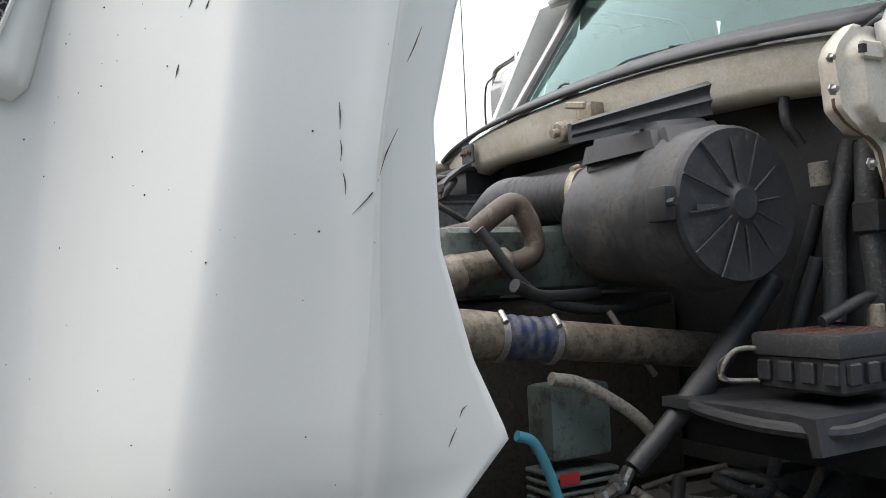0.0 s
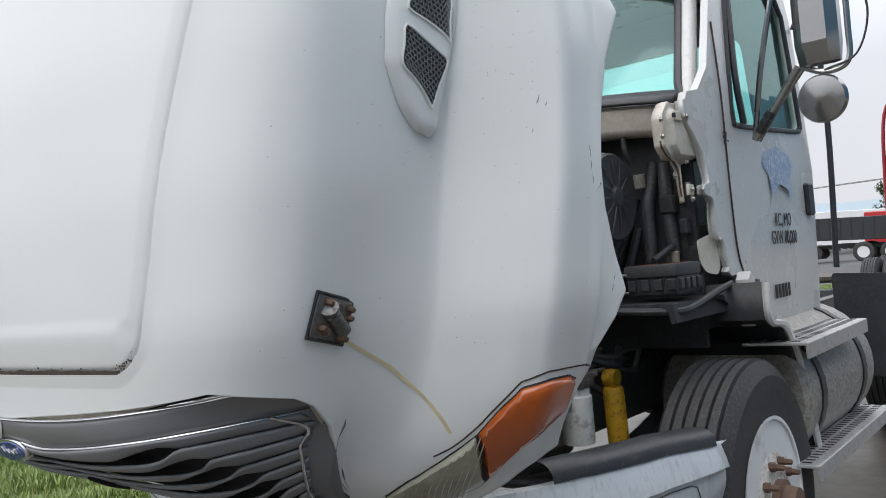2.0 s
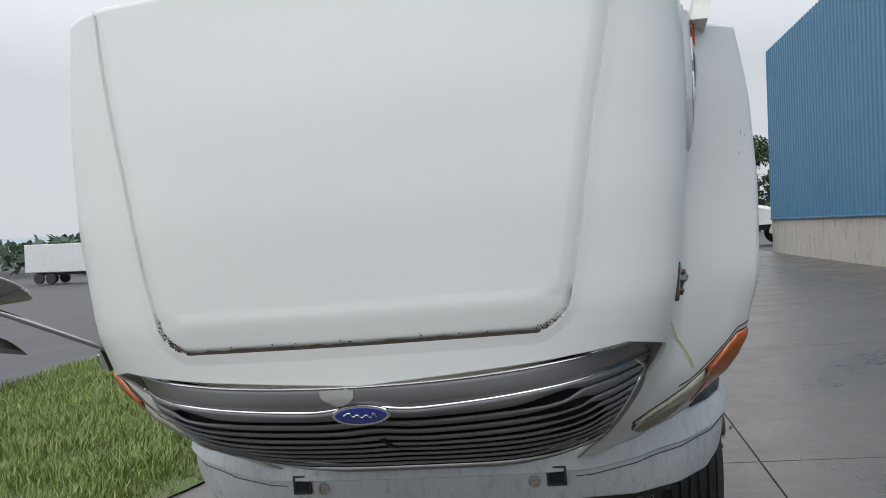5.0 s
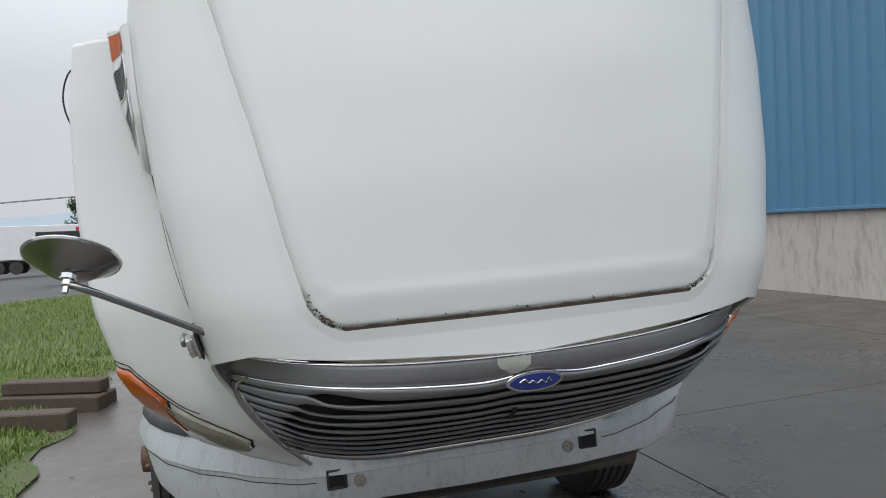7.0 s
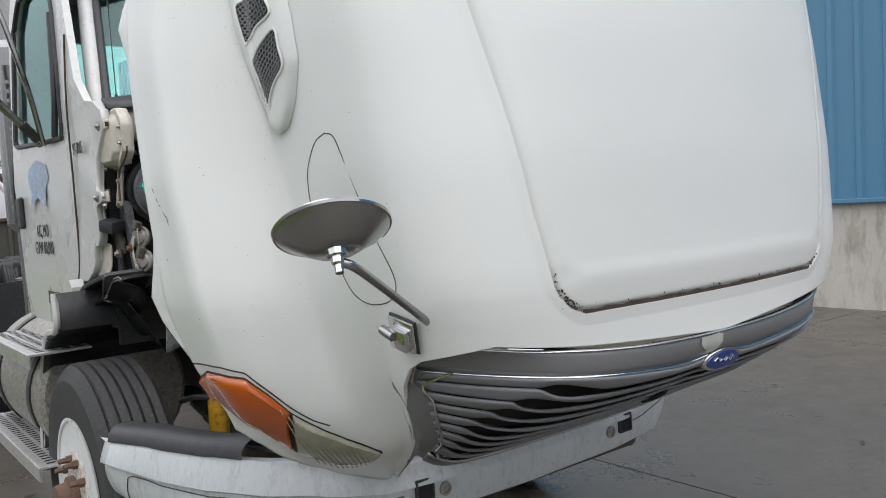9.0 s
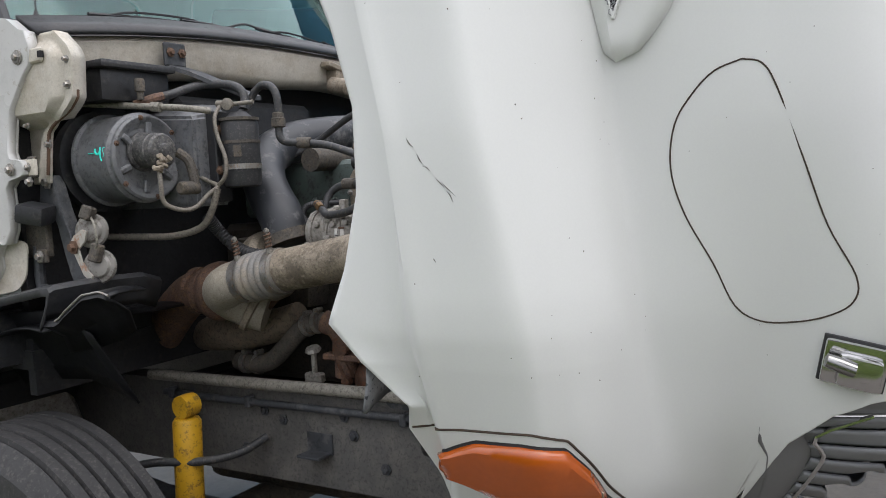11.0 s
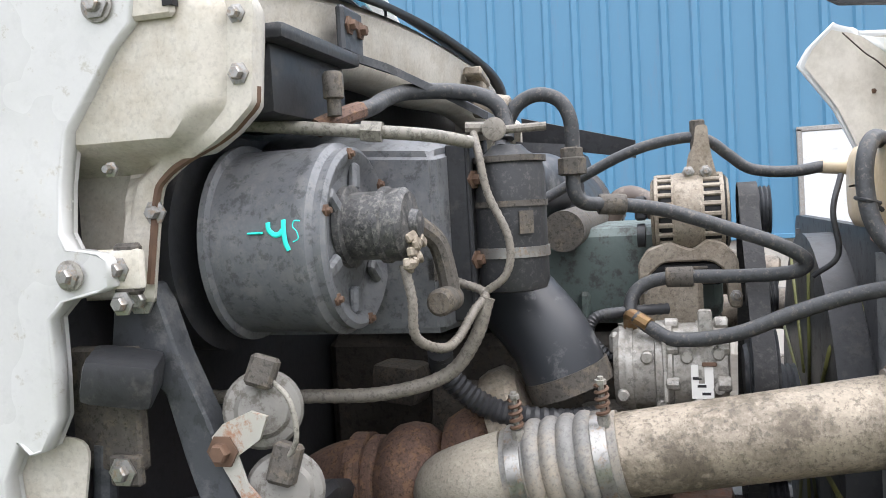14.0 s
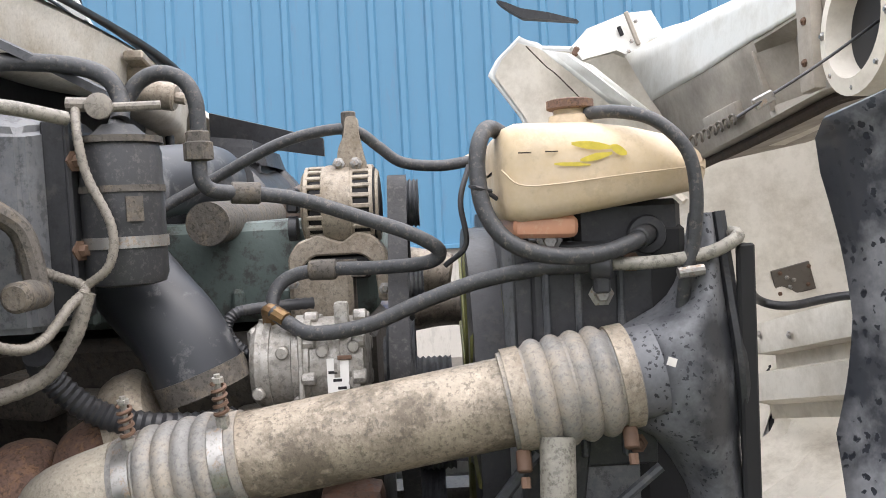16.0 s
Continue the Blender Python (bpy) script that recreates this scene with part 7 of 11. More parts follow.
fano = part("cooling_fan", fan, OLIVE, truck, "olive plastic cooling fan")
for k in range(9):
    a = 2 * math.pi * k / 9 + 0.25
    bl = B()
    u_, w_ = V((math.cos(a), 0, math.sin(a))), V((-math.sin(a), 0, math.cos(a)))
    c0 = V((0, 0.07, 1.22))
    grid(bl, [[c0 + u_ * r + w_ * s * (0.03 + 0.09 * r) + V((0, s * (0.035), 0)) for s in (-1, -0.5, 0, 0.5, 1)] for r in (0.09, 0.17, 0.25, 0.33)])
    bo = part("fan_blade", bl, OLIVE, fano)
    bo.modifiers.new("thick", "SOLIDIFY").thickness = 0.006
# expansion tank
et = B()
loops = []
for y, x0, x1, z0, z1 in ((0.072, -0.45, -0.30, 1.635, 1.69), (0.069, -0.51, -0.26, 1.615, 1.708), (0.06, -0.54, -0.24, 1.602, 1.72), (0.045, -0.55, -0.23, 1.598, 1.725), (0.0, -0.553, -0.22, 1.602, 1.724), (-0.05, -0.553, -0.22, 1.609, 1.722), (-0.10, -0.55, -0.22, 1.616, 1.715), (-0.15, -0.543, -0.23, 1.623, 1.703), (-0.18, -0.53, -0.25, 1.628, 1.693), (-0.20, -0.51, -0.28, 1.636, 1.682), (-0.212, -0.47, -0.32, 1.645, 1.67)):
    q = rounded([(x0 + 0.012, z0), (x1 - 0.012, z0), (x1, z0 + 0.03), (x1, z1 - 0.03), (x1 - 0.02, z1), (x0 + 0.022, z1), (x0 + 0.002, z1 - 0.03), (x0, z0 + 0.035)], 0.028, 3)
    loops.append([V((a, y, b)) for a, b in q])
rings(et, loops)
bmesh.ops.recalc_face_normals(et, faces=et.faces)
tank = part("expansion_tank", et, TANKM, truck, "yellowed plastic coolant expansion tank", sharp=60)
lo_ = B()
box(lo_, (-0.43, 0.012, 1.592), (0.2, 0.085, 0.03), (2, 0, 0), 0.013, 3)
part("tank_base", lo_, TANKB, tank, "rust-stained lower part of the tank")
ck = B()
revolve(ck, [(0.03, 0), (0.028, 0.012), (0.022, 0.014), (0.022, 0.024)], (-0.484, -0.032, 1.722), (0, 0, 1), 24)
part("neck", ck, TANKM, tank)
cpp = B()
revolve(cpp, [(0.028, 0), (0.031, 0.002), (0.031, 0.012), (0.024, 0.014), (0.01, 0.015)], (-0.484, -0.032, 1.742), (0, 0, 1), 20)
part("cap", cpp, RUST, tank, "rusty filler cap")
sm_ = B()
tube(sm_, [(-0.535, 0.066, 1.666), (-0.5535, 0.045, 1.646), (-0.5555, 0.0, 1.645), (-0.555, -0.08, 1.652), (-0.548, -0.15, 1.657), (-0.53, -0.19, 1.66)], 0.0011, 5, 4)
part("tank_seam", sm_, TANKM, tank, "moulded seam")
YMARK = surf("yellow_marker", (0.62, 0.5, 0.06), 0.5, var=0.2, scale=40, grain=0.3)
for y, z, w, h, a in ((-0.045, 1.69, 0.05, 0.010, 8), (-0.05, 1.676, 0.04, 0.008, -10), (-0.078, 1.683, 0.02, 0.012, 25), (-0.02, 1.668, 0.045, 0.005, 4)):
    bm = grid(B(), [[V((-0.5545 - 0.0006 * math.sin(math.pi * i / 6), y + w * (0.5 - i / 6), z + h * (0.5 - j / 2) * (1 - 0.7 * abs(i / 3 - 1) ** 2) + (0.5 - i / 6) * w * math.tan(radians(a)) + 0.0015 * noise.noise(V((i, j, y * 90))))) for i in range(7)] for j in range(3)])
    part("marker_smear", bm, YMARK, tank, "yellow marker smear")
for y in (0.038, 0.005):
    part("scuff", box(B(), (-0.554, y, 1.685), (0.0015, 0.016, 0.0016), (2, 0, 0)), GRIME, tank)
npl = B()
cyl(npl, (-0.17, 0.09, 1.698), (-0.24, 0.04, 1.69), 0.012, seg=12, bevel=0.002)
part("nipple", npl, TANKM, tank)
hose("tank_hose", [(-0.47, 0.055, 1.715), (-0.50, 0.078, 1.722), (-0.52, 0.092, 1.70), (-0.53, 0.096, 1.66), (-0.54, 0.088, 1.612), (-0.55, 0.06, 1.575), (-0.555, 0.01, 1.557), (-0.552, -0.05, 1.556), (-0.54, -0.095, 1.568), (-0.505, -0.122, 1.575)], 0.0108, HOSE, "black hose curling under the tank")
hose("overflow_hose", [(-0.50, -0.05, 1.735), (-0.53, -0.085, 1.732), (-0.552, -0.125, 1.717), (-0.565, -0.158, 1.68), (-0.567, -0.168, 1.63), (-0.562, -0.165, 1.57), (-0.555, -0.155, 1.52), (-0.54, -0.15, 1.46)], 0.0085, HOSE, "black overflow hose over the tank")
tb_ = B()
box(tb_, (-0.38, -0.10, 1.57), (0.235, 0.14, 0.10), bevel=0.008)
part("tank_bracket", tb_, BLACK, truck, "black tank bracket")
gl_ = B()
revolve(gl_, [(0.026, 0), (0.024, 0.006), (0.014, 0.007), (0.012, 0.002)], (-0.502, -0.122, 1.575), (-1, 0, 0), 20)
part("grommet", gl_, BLACK, truck)
for p in ((-0.50, 0.005, 1.573), (-0.505, 0.03, 1.318), (-0.50, -0.06, 1.50)):
    part("bolt", bolt(B(), p, (-1, 0, 0), 0.01, 0.012), STEEL, truck)
band(truck, (-0.556, -0.157, 1.53), (0, 0.1, 1), 0.009, 0.012, STEEL, (-1, 0, 0), name="hose_clamp", label="small steel hose clamp")
part("hose_sleeve", cyl(B(), (-0.532, -0.103, 1.571), (-0.495, -0.124, 1.576), 0.0145, seg=16, bevel=0.002), BLACK, truck, "thick rubber end of a hose")
part("cable_tie", tube(B(), [(-0.53, 0.08, 1.64), (-0.545, 0.098, 1.645), (-0.52, 0.105, 1.648), (-0.505, 0.09, 1.645), (-0.5, 0.07, 1.63)], 0.003, 6, 4), BLACK, truck, "black cable tie")
hose("tank_wire", [(-0.40, 0.10, 1.68), (-0.42, 0.115, 1.63), (-0.42, 0.11, 1.57), (-0.40, 0.14, 1.54)], 0.004, BLACK, "thin black wire behind the tank")
# cab-side return spring and cable to the hood
hc = B()
tube(hc, [V((-0.5, -0.176, 1.687)).lerp(V((-0.5, -0.245, 1.72)), k / 40) + V((0.007 * math.cos(k * 1.25), 0, 0.007 * math.sin(k * 1.25))) for k in range(41)], 0.002, 5, 2)
part("return_spring", hc, IRON, truck, "coil spring on the hood cable")
part("cable_clamp", box(B(), (-0.49, -0.285, 1.742), (0.008, 0.03, 0.016), (-26, 0, 0), 0.002), STEEL, truck, "steel cable clamp")
hose("hood_cable", [(-0.5, -0.245, 1.72), (-0.49, -0.29, 1.745), (-0.47, -0.38, 1.795), (-0.44, -0.50, 1.87)], 0.0022, BLACK, "black hood restraint cable")

# alternator
al = B()
AC = V((-0.22, 0.0, 1.632))
revolve(al, [(0.02, 0.362), (0.05, 0.36), (0.062, 0.345), (0.062, 0.245), (0.045, 0.238), (0.02, 0.236)], AC, (0, 1, 0), 36)
alt = part("alternator", al, DEEP, truck, "dirty aluminium alternator with cooling fins")
st_a = B()
revolve(st_a, [(0.06, 0.282), (0.0675, 0.283), (0.068, 0.288), (0.068, 0.318), (0.0675, 0.323), (0.06, 0.324)], AC, (0, 1, 0), 40)
part("stator_band", st_a, ALU, alt, "smooth cast middle band")
for y0, y1 in ((0.325, 0.352), (0.25, 0.281)):
    for r0, yy in ((0.066, y0), (0.066, y1)):
        part("end_ring", revolve(B(), [(0.056, yy - 0.003), (r0, yy - 0.003), (r0, yy + 0.003), (0.056, yy + 0.003)], AC, (0, 1, 0), 36), ALU, alt)
    for k in range(24):
        a = 2 * math.pi * k / 24
        d = V((math.cos(a), 0, math.sin(a)))
        fn = box(B(), (0, 0, 0), (0.010, y1 - y0, 0.0075), None, 0.0015)
        bmesh.ops.transform(fn, matrix=Matrix.Translation(AC + d * 0.0615 + V((0, (y0 + y1) / 2, 0))) @ Matrix.Rotation(-a, 4, "Y"), verts=fn.verts)
        part("cooling_fin", fn, ALU, alt)
for y0 in (0.357, 0.243):
    part("end_bell", revolve(B(), [(0.012, y0 - 0.004), (0.055, y0 - 0.004), (0.06, y0), (0.055, y0 + 0.004), (0.012, y0 + 0.006)], AC, (0, 1, 0), 32), ALU, alt)
ab = B()
plate(ab, rounded([(0.385, 1.50), (0.372, 1.50), (0.368, 1.535), (0.345, 1.556), (0.27, 1.556), (0.25, 1.54), (0.245, 1.48), (0.225, 1.48), (0.23, 1.56), (0.25, 1.585), (0.275, 1.592), (0.30, 1.575), (0.335, 1.59), (0.37, 1.578), (0.385, 1.555)], 0.008), [], lambda y, z: V((-0.275, y, z)), (0.05, 0, 0))
bmesh.ops.bevel(ab, geom=[e for e in ab.edges if e.calc_face_angle(0) > 0.6], offset=0.003, segments=1, affect="EDGES")
part("alternator_bracket", ab, ALU, alt, "cast arched alternator bracket")
part("bracket_grille", box(B(), (-0.245, 0.31, 1.535), (0.05, 0.11, 0.035), None, 0.004), DEEP, alt)
for k in range(3):
    part("bracket_bar", box(B(), (-0.272, 0.31, 1.522 + 0.012 * k), (0.004, 0.09 - 0.012 * k, 0.005), None, 0.001), IRON, alt)
lug = B()
plate(lug, rounded([(0.305, 1.69), (0.30, 1.725), (0.29, 1.745), (0.286, 1.775), (0.268, 1.775), (0.266, 1.745), (0.262, 1.72), (0.255, 1.69)], 0.006), [], lambda y, z: V((-0.245, y, z)), (0.03, 0, 0))
part("adjuster_lug", lug, ALU, alt, "cast adjuster lug")
for y, z in ((0.30, 1.70), (0.272, 1.70), (0.378, 1.515), (0.235, 1.50)):
    part("bolt", bolt(B(), (-0.277 if z < 1.6 else -0.247, y, z), (-1, 0, 0), 0.006, 0.01), STEEL, alt)
tc2 = B()
cyl(tc2, (-0.24, 0.372, 1.60), (-0.24, 0.385, 1.60), 0.02, seg=16)
box(tc2, (-0.235, 0.378, 1.645), (0.03, 0.02, 0.04), None, 0.004)
part("terminal_block", tc2, BLACK, alt, "black terminal block")
eb2 = B()
box(eb2, (-0.22, 0.335, 1.48), (0.12, 0.10, 0.11), bevel=0.008)
part("front_housing", eb2, ALU, truck, "grimy cast front housing")
# pulleys and belt


def pulley(name, c, r, w=0.04, material=RAIL, parent=truck):
    bm = B()
    prof = [(0.015, 0), (r * 0.6, 0.0), (r * 0.65, 0.006), (r, 0.006)]
    for k in range(6):
        prof += [(r, 0.006 + w * k / 6), (r - 0.004, 0.006 + w * (k + 0.5) / 6)]
    prof += [(r, 0.006 + w), (r * 0.7, 0.006 + w), (r * 0.6, w - 0.004), (0.02, w)]
    revolve(bm, prof, c, A, 40)
    return part(name, bm, material, parent, "ribbed belt pulley")


pulley("alternator_pulley", (-0.22, 0.222, 1.632), 0.04)
pulley("compressor_pulley", (-0.37, 0.235, 1.40), 0.062)
pulley("idler_pulley", (-0.26, 0.22, 1.50), 0.03)
pulley("crank_pulley", (-0.10, 0.22, 1.05), 0.11, 0.06)
pulley("fan_pulley", (-0.12, 0.2, 1.26), 0.10, 0.06)
bt = B()
def belt_pts():
    out = []
    for c, r, a0, a1 in (((-0.22, 1.632), 0.042, -20, 180), ((-0.37, 1.40), 0.064, 150, 270), ((-0.12, 1.2), 0.11, 200, 350)):
        out += [V((c[0] + r * math.cos(radians(a)), 0, c[1] + r * math.sin(radians(a)))) for a in np.linspace(a0, a1, 10)]
    return out


bp_ = belt_pts()
cen = V((-0.23, 0, 1.42))
rings(bt, [[p + V((0, y, 0)) + (p - cen).normalized() * o for p in bp_] for y, o in ((0.225, 0), (0.225, 0.005), (0.195, 0.005), (0.195, 0), (0.225, 0))], cap0=False, cap1=False)
part("drive_belt", bt, RUBBER, truck, "ribbed rubber drive belt")
# compressor
co = B()
revolve(co, [(0.02, 0), (0.056, 0.002), (0.063, 0.01), (0.063, 0.06), (0.068, 0.062), (0.068, 0.085), (0.064, 0.087), (0.064, 0.16), (0.03, 0.165)], (-0.385, 0.42, 1.41), A, 32)
com = part("ac_compressor", co, ALU_C, truck, "cast aluminium air conditioning compressor")
for k in range(8):
    a = 2 * math.pi * k / 8 + 0.2
    c = V((-0.385 + 0.065 * math.cos(a), 0, 1.41 + 0.065 * math.sin(a)))
    for y0, y1, r in ((0.345, 0.325, 0.01), (0.275, 0.256, 0.011)):
        part("ear", cyl(B(), c + V((0, y0, 0)), c + V((0, y1, 0)), r, seg=10, bevel=0.002), ALU_C, com)
hd_ = B()
box(hd_, (-0.39, 0.405, 1.448), (0.05, 0.04, 0.035), bevel=0.006)
cyl(hd_, (-0.385, 0.395, 1.44), (-0.385, 0.395, 1.475), 0.018, seg=6)
part("port_block", hd_, ALU_C, com, "port block with hex fitting")
for y0, y1, r in ((0.40, 0.39, 0.067), (0.352, 0.346, 0.0655), (0.30, 0.292, 0.0665)):
    part("casting_ring", revolve(B(), [(0.05, 0), (r, 0), (r, y0 - y1), (0.05, y0 - y1)], (-0.385, y0, 1.41), A, 36), ALU_C, com)
for y, z in ((0.405, 1.38), (0.37, 1.435), (0.315, 1.435), (0.30, 1.368), (0.272, 1.44), (0.272, 1.39), (0.35, 1.365)):
    part("boss", cyl(B(), (-0.43, y, z), (-0.455, y, z), 0.009, seg=10, bevel=0.002), ALU_C, com)
part("rib", box(B(), (-0.448, 0.345, 1.415), (0.012, 0.008, 0.09), (0, 6, 0), 0.002), ALU_C, com)
part("mount_ear", box(B(), (-0.43, 0.288, 1.475), (0.02, 0.02, 0.05), None, 0.006, 2), ALU_C, com)
part("rust_mark", box(B(), (-0.4515, 0.285, 1.425), (0.003, 0.02, 0.006), None, 0.001), RUSTBOLT, com, "rust smear")
lbl = B()
box(lbl, (-0.4495, 0.295, 1.40), (0.0012, 0.03, 0.048), (0, 3, 0))
lbo = part("type_label", lbl, LABEL, com, "white type label")
for k in range(4):
    b4 = B()
    box(b4, (-0.4508, 0.302 - 0.006 * (k % 3), 1.405 - 0.011 * k), (0.0006, 0.012, 0.004))
    part("print_bar", b4, INK, com)
# block, valve cover, front cover
bk_ = B()
box(bk_, (0.0, 0.62, 1.18), (0.40, 0.72, 0.50), bevel=0.02)
blk = part("engine_block", bk_, surf("oily_block_iron", (0.05, 0.044, 0.037), 0.65, metal=0.1, var=0.3, scale=10, dirt=(0.08, 0.065, 0.05), amount=0.35, dscale=14, bump=0.35, bscale=100, pit=0.6, pscale=70), truck, "grimy diesel engine block")
vc = B()
box(vc, (0.0, 0.56, 1.53), (0.42, 0.62, 0.17), bevel=0.035, seg=3)
part("valve_cover", vc, GREENB, blk, "faded grey-green valve cover")
for k in range(7):
    rbb = B()
    box(rbb, (-0.21, 0.32 + 0.08 * k, 1.48), (0.03, 0.02, 0.05), bevel=0.006)
    part("cover_boss", rbb, GREENB, blk)
for y, z, s in ((0.70, 1.30, 0.12), (0.60, 1.22, 0.10), (0.45, 1.28, 0.08), (0.82, 1.35, 0.09), (0.36, 1.30, 0.09), (0.9, 1.15, 0.1)):
    lpb = B()
    box(lpb, (-0.22, y, z), (0.09, s, s * 0.8), (random.uniform(-10, 10), 0, random.uniform(-15, 15)), 0.015, 2)
    part("casting_boss", lpb, IRON, blk)
# exhaust manifold with ports
mf = B()
tube(mf, [(-0.30, 0.98, 1.08), (-0.33, 0.88, 1.10), (-0.34, 0.76, 1.12), (-0.34, 0.65, 1.13), (-0.33, 0.55, 1.16)], 0.055, 20, 6, radii=[0.05, 0.06, 0.07, 0.05, 0.045])
mfo = part("exhaust_manifold", mf, surf("scaled_manifold_iron", (0.2, 0.162, 0.122), 0.75, metal=0.1, var=0.3, scale=10, dirt=(0.26, 0.2, 0.15), amount=0.4, dscale=14, bump=0.35, bscale=100, pit=0.6, pscale=90), truck, "grey-brown exhaust manifold")
for y in (0.9, 0.75, 0.6):
    fl2 = B()
    box(fl2, (-0.28, y, 1.13), (0.10, 0.07, 0.07), bevel=0.012, seg=2)
    part("port_flange", fl2, IRON, mfo)
# lower oil return and water hoses
hose("lower_water_hose", [(-0.36, 0.78, 1.02), (-0.37, 0.73, 1.02), (-0.38, 0.68, 1.02), (-0.38, 0.62, 1.04), (-0.385, 0.56, 1.085), (-0.38, 0.51, 1.13), (-0.37, 0.46, 1.155), (-0.36, 0.42, 1.15)], 0.027, IRON, "grimy lower water pipe")
for y, z, d in ((0.735, 1.02, (0, 1, 0)), (0.685, 1.02, (0, 1, 0)), (0.485, 1.145, (0, 1, -0.4)), (0.445, 1.155, (0, 1, -0.2))):
    band(truck, (-0.375 if y < 0.6 else -0.372, y, z), d, 0.0295, 0.016, STEEL, (0, 0, 1), name="hose_clamp", label="steel hose clamp")
ip = B()
tube(ip, [(-0.365, 0.43, 1.155), (-0.36, 0.39, 1.14), (-0.35, 0.375, 1.09), (-0.35, 0.375, 1.0)], 0.034, 18, 5)
box(ip, (-0.34, 0.36, 1.06), (0.10, 0.14, 0.018), bevel=0.004)
part("rusty_pump_neck", ip, RUST, truck, "rusty water pump neck")
pc = B()
revolve(pc, [(0.02, -0.03), (0.066, -0.03), (0.07, -0.006), (0.06, 0.0), (0.055, 0.02), (0.03, 0.028), (0.028, 0.04)], (-0.32, 0.30, 1.12), (-1, 0, 0), 24)
revolve(pc, [(0.02, -0.03), (0.07, -0.03), (0.072, 0.0), (0.06, 0.03), (0.03, 0.05)], (-0.32, 0.29, 0.99), (-1, -0.2, 0), 20)
box(pc, (-0.30, 0.30, 1.06), (0.07, 0.10, 0.28), bevel=0.02, seg=2)
tube(pc, [(-0.36, 0.36, 1.0), (-0.37, 0.38, 1.08), (-0.36, 0.36, 1.17)], 0.022, 10, 4)
for k in range(6):
    cyl(pc, (-0.375, 0.25 + 0.1 * (k % 2), 0.95 + 0.045 * k), (-0.395, 0.25 + 0.1 * (k % 2), 0.95 + 0.045 * k), 0.014, seg=8)
part("gear_cover", pc, surf("rust_stained_casting", (0.11, 0.062, 0.042), 0.45, metal=0.2, var=0.3, scale=14, dirt=(0.16, 0.06, 0.028), amount=0.35, dscale=22, bump=0.5, pit=0.5, pscale=60), truck, "rust-stained cast gear cover")
bt2 = B()
cyl(bt2, (-0.40, 0.45, 1.0), (-0.40, 0.45, 1.075), 0.008, seg=8)
revolve(bt2, [(0.02, 0), (0.024, 0.004), (0.02, 0.014), (0.008, 0.016)], (-0.40, 0.45, 1.075), (-0.3, 0, 1), 8)
box(bt2, (-0.395, 0.455, 1.0), (0.03, 0.06, 0.03), bevel=0.006)
part("drain_tap", bt2, ALU_C, truck, "grey drain tap")
# radiator lower pipe
lw = B()
tube(lw, [(-0.30, 0.27, 1.07), (-0.40, 0.24, 1.15), (-0.50, 0.195, 1.168), (-0.565, 0.145, 1.148), (-0.595, 0.08, 1.143), (-0.60, -0.01, 1.15)], 0.03, 20, 6)
lwo = part("lower_radiator_pipe", lw, surf("rust_brown_pipe", (0.2, 0.13, 0.08), 0.55, metal=0.2, var=0.3, scale=8, dirt=(0.42, 0.36, 0.26), amount=0.4, dscale=9, bump=0.25), truck, "rust-brown lower radiator pipe")
lh = B()
cyl(lh, (-0.60, -0.005, 1.15), (-0.61, -0.113, 1.157), 0.036, seg=28, bevel=0.004)
lho = part("lower_radiator_hose", lh, SILIC, truck, "grey lower radiator hose")
for t in (0.1, 0.85):
    q = V((-0.60, -0.005, 1.15)).lerp(V((-0.61, -0.113, 1.157)), t)
    band(lho, q, (-0.1, -1, 0.06), 0.0365, 0.018, STEEL)
    rg = B()
    cyl(rg, q + V((-0.02, 0, 0.045)), q + V((-0.04, 0, 0.045)), 0.011, seg=14, bevel=0.002)
    cyl(rg, q + V((-0.04, 0, 0.045)), q + V((-0.046, 0, 0.045)), 0.005, seg=8)
    part("clamp_nut", rg, ALU_C, lho)
en = B()
cyl(en, (-0.61, -0.105, 1.156), (-0.60, -0.185, 1.16), 0.040, seg=24, bevel=0.006)
box(en, (-0.585, -0.17, 1.155), (0.05, 0.07, 0.12), bevel=0.008)
part("radiator_outlet", en, RAIL, truck, "black radiator outlet")
hose("bypass_hose", [(-0.59, 0.018, 1.34), (-0.605, 0.022, 1.27), (-0.605, 0.028, 1.21), (-0.598, 0.03, 1.165)], 0.022, HOSE_T, "dusty bypass hose", seg=16)
band(truck, (-0.603, 0.028, 1.205), (0, 0, 1), 0.023, 0.014, STEEL, (-1, 0, 0), name="hose_clamp")
sy_ = B()
cyl(sy_, (-0.575, 0.04, 1.32), (-0.54, 0.10, 1.23), 0.008, seg=8)
part("stay_rod", sy_, RAIL, truck)
gs = B()
plate(gs, rounded([(0.19, 1.06), (0.14, 1.05), (0.04, 0.97), (0.04, 0.955), (0.16, 0.955), (0.20, 1.0)], 0.015), [], lambda y, z: V((-0.455, y, z)), (0.01, 0, 0))
gso = part("engine_mount_gusset", gs, RAIL, truck, "black triangular mount gusset")
part("bolt", bolt(B(), (-0.456, 0.165, 1.037), (-1, 0, 0), 0.016, 0.02), RUSTBOLT, gso)
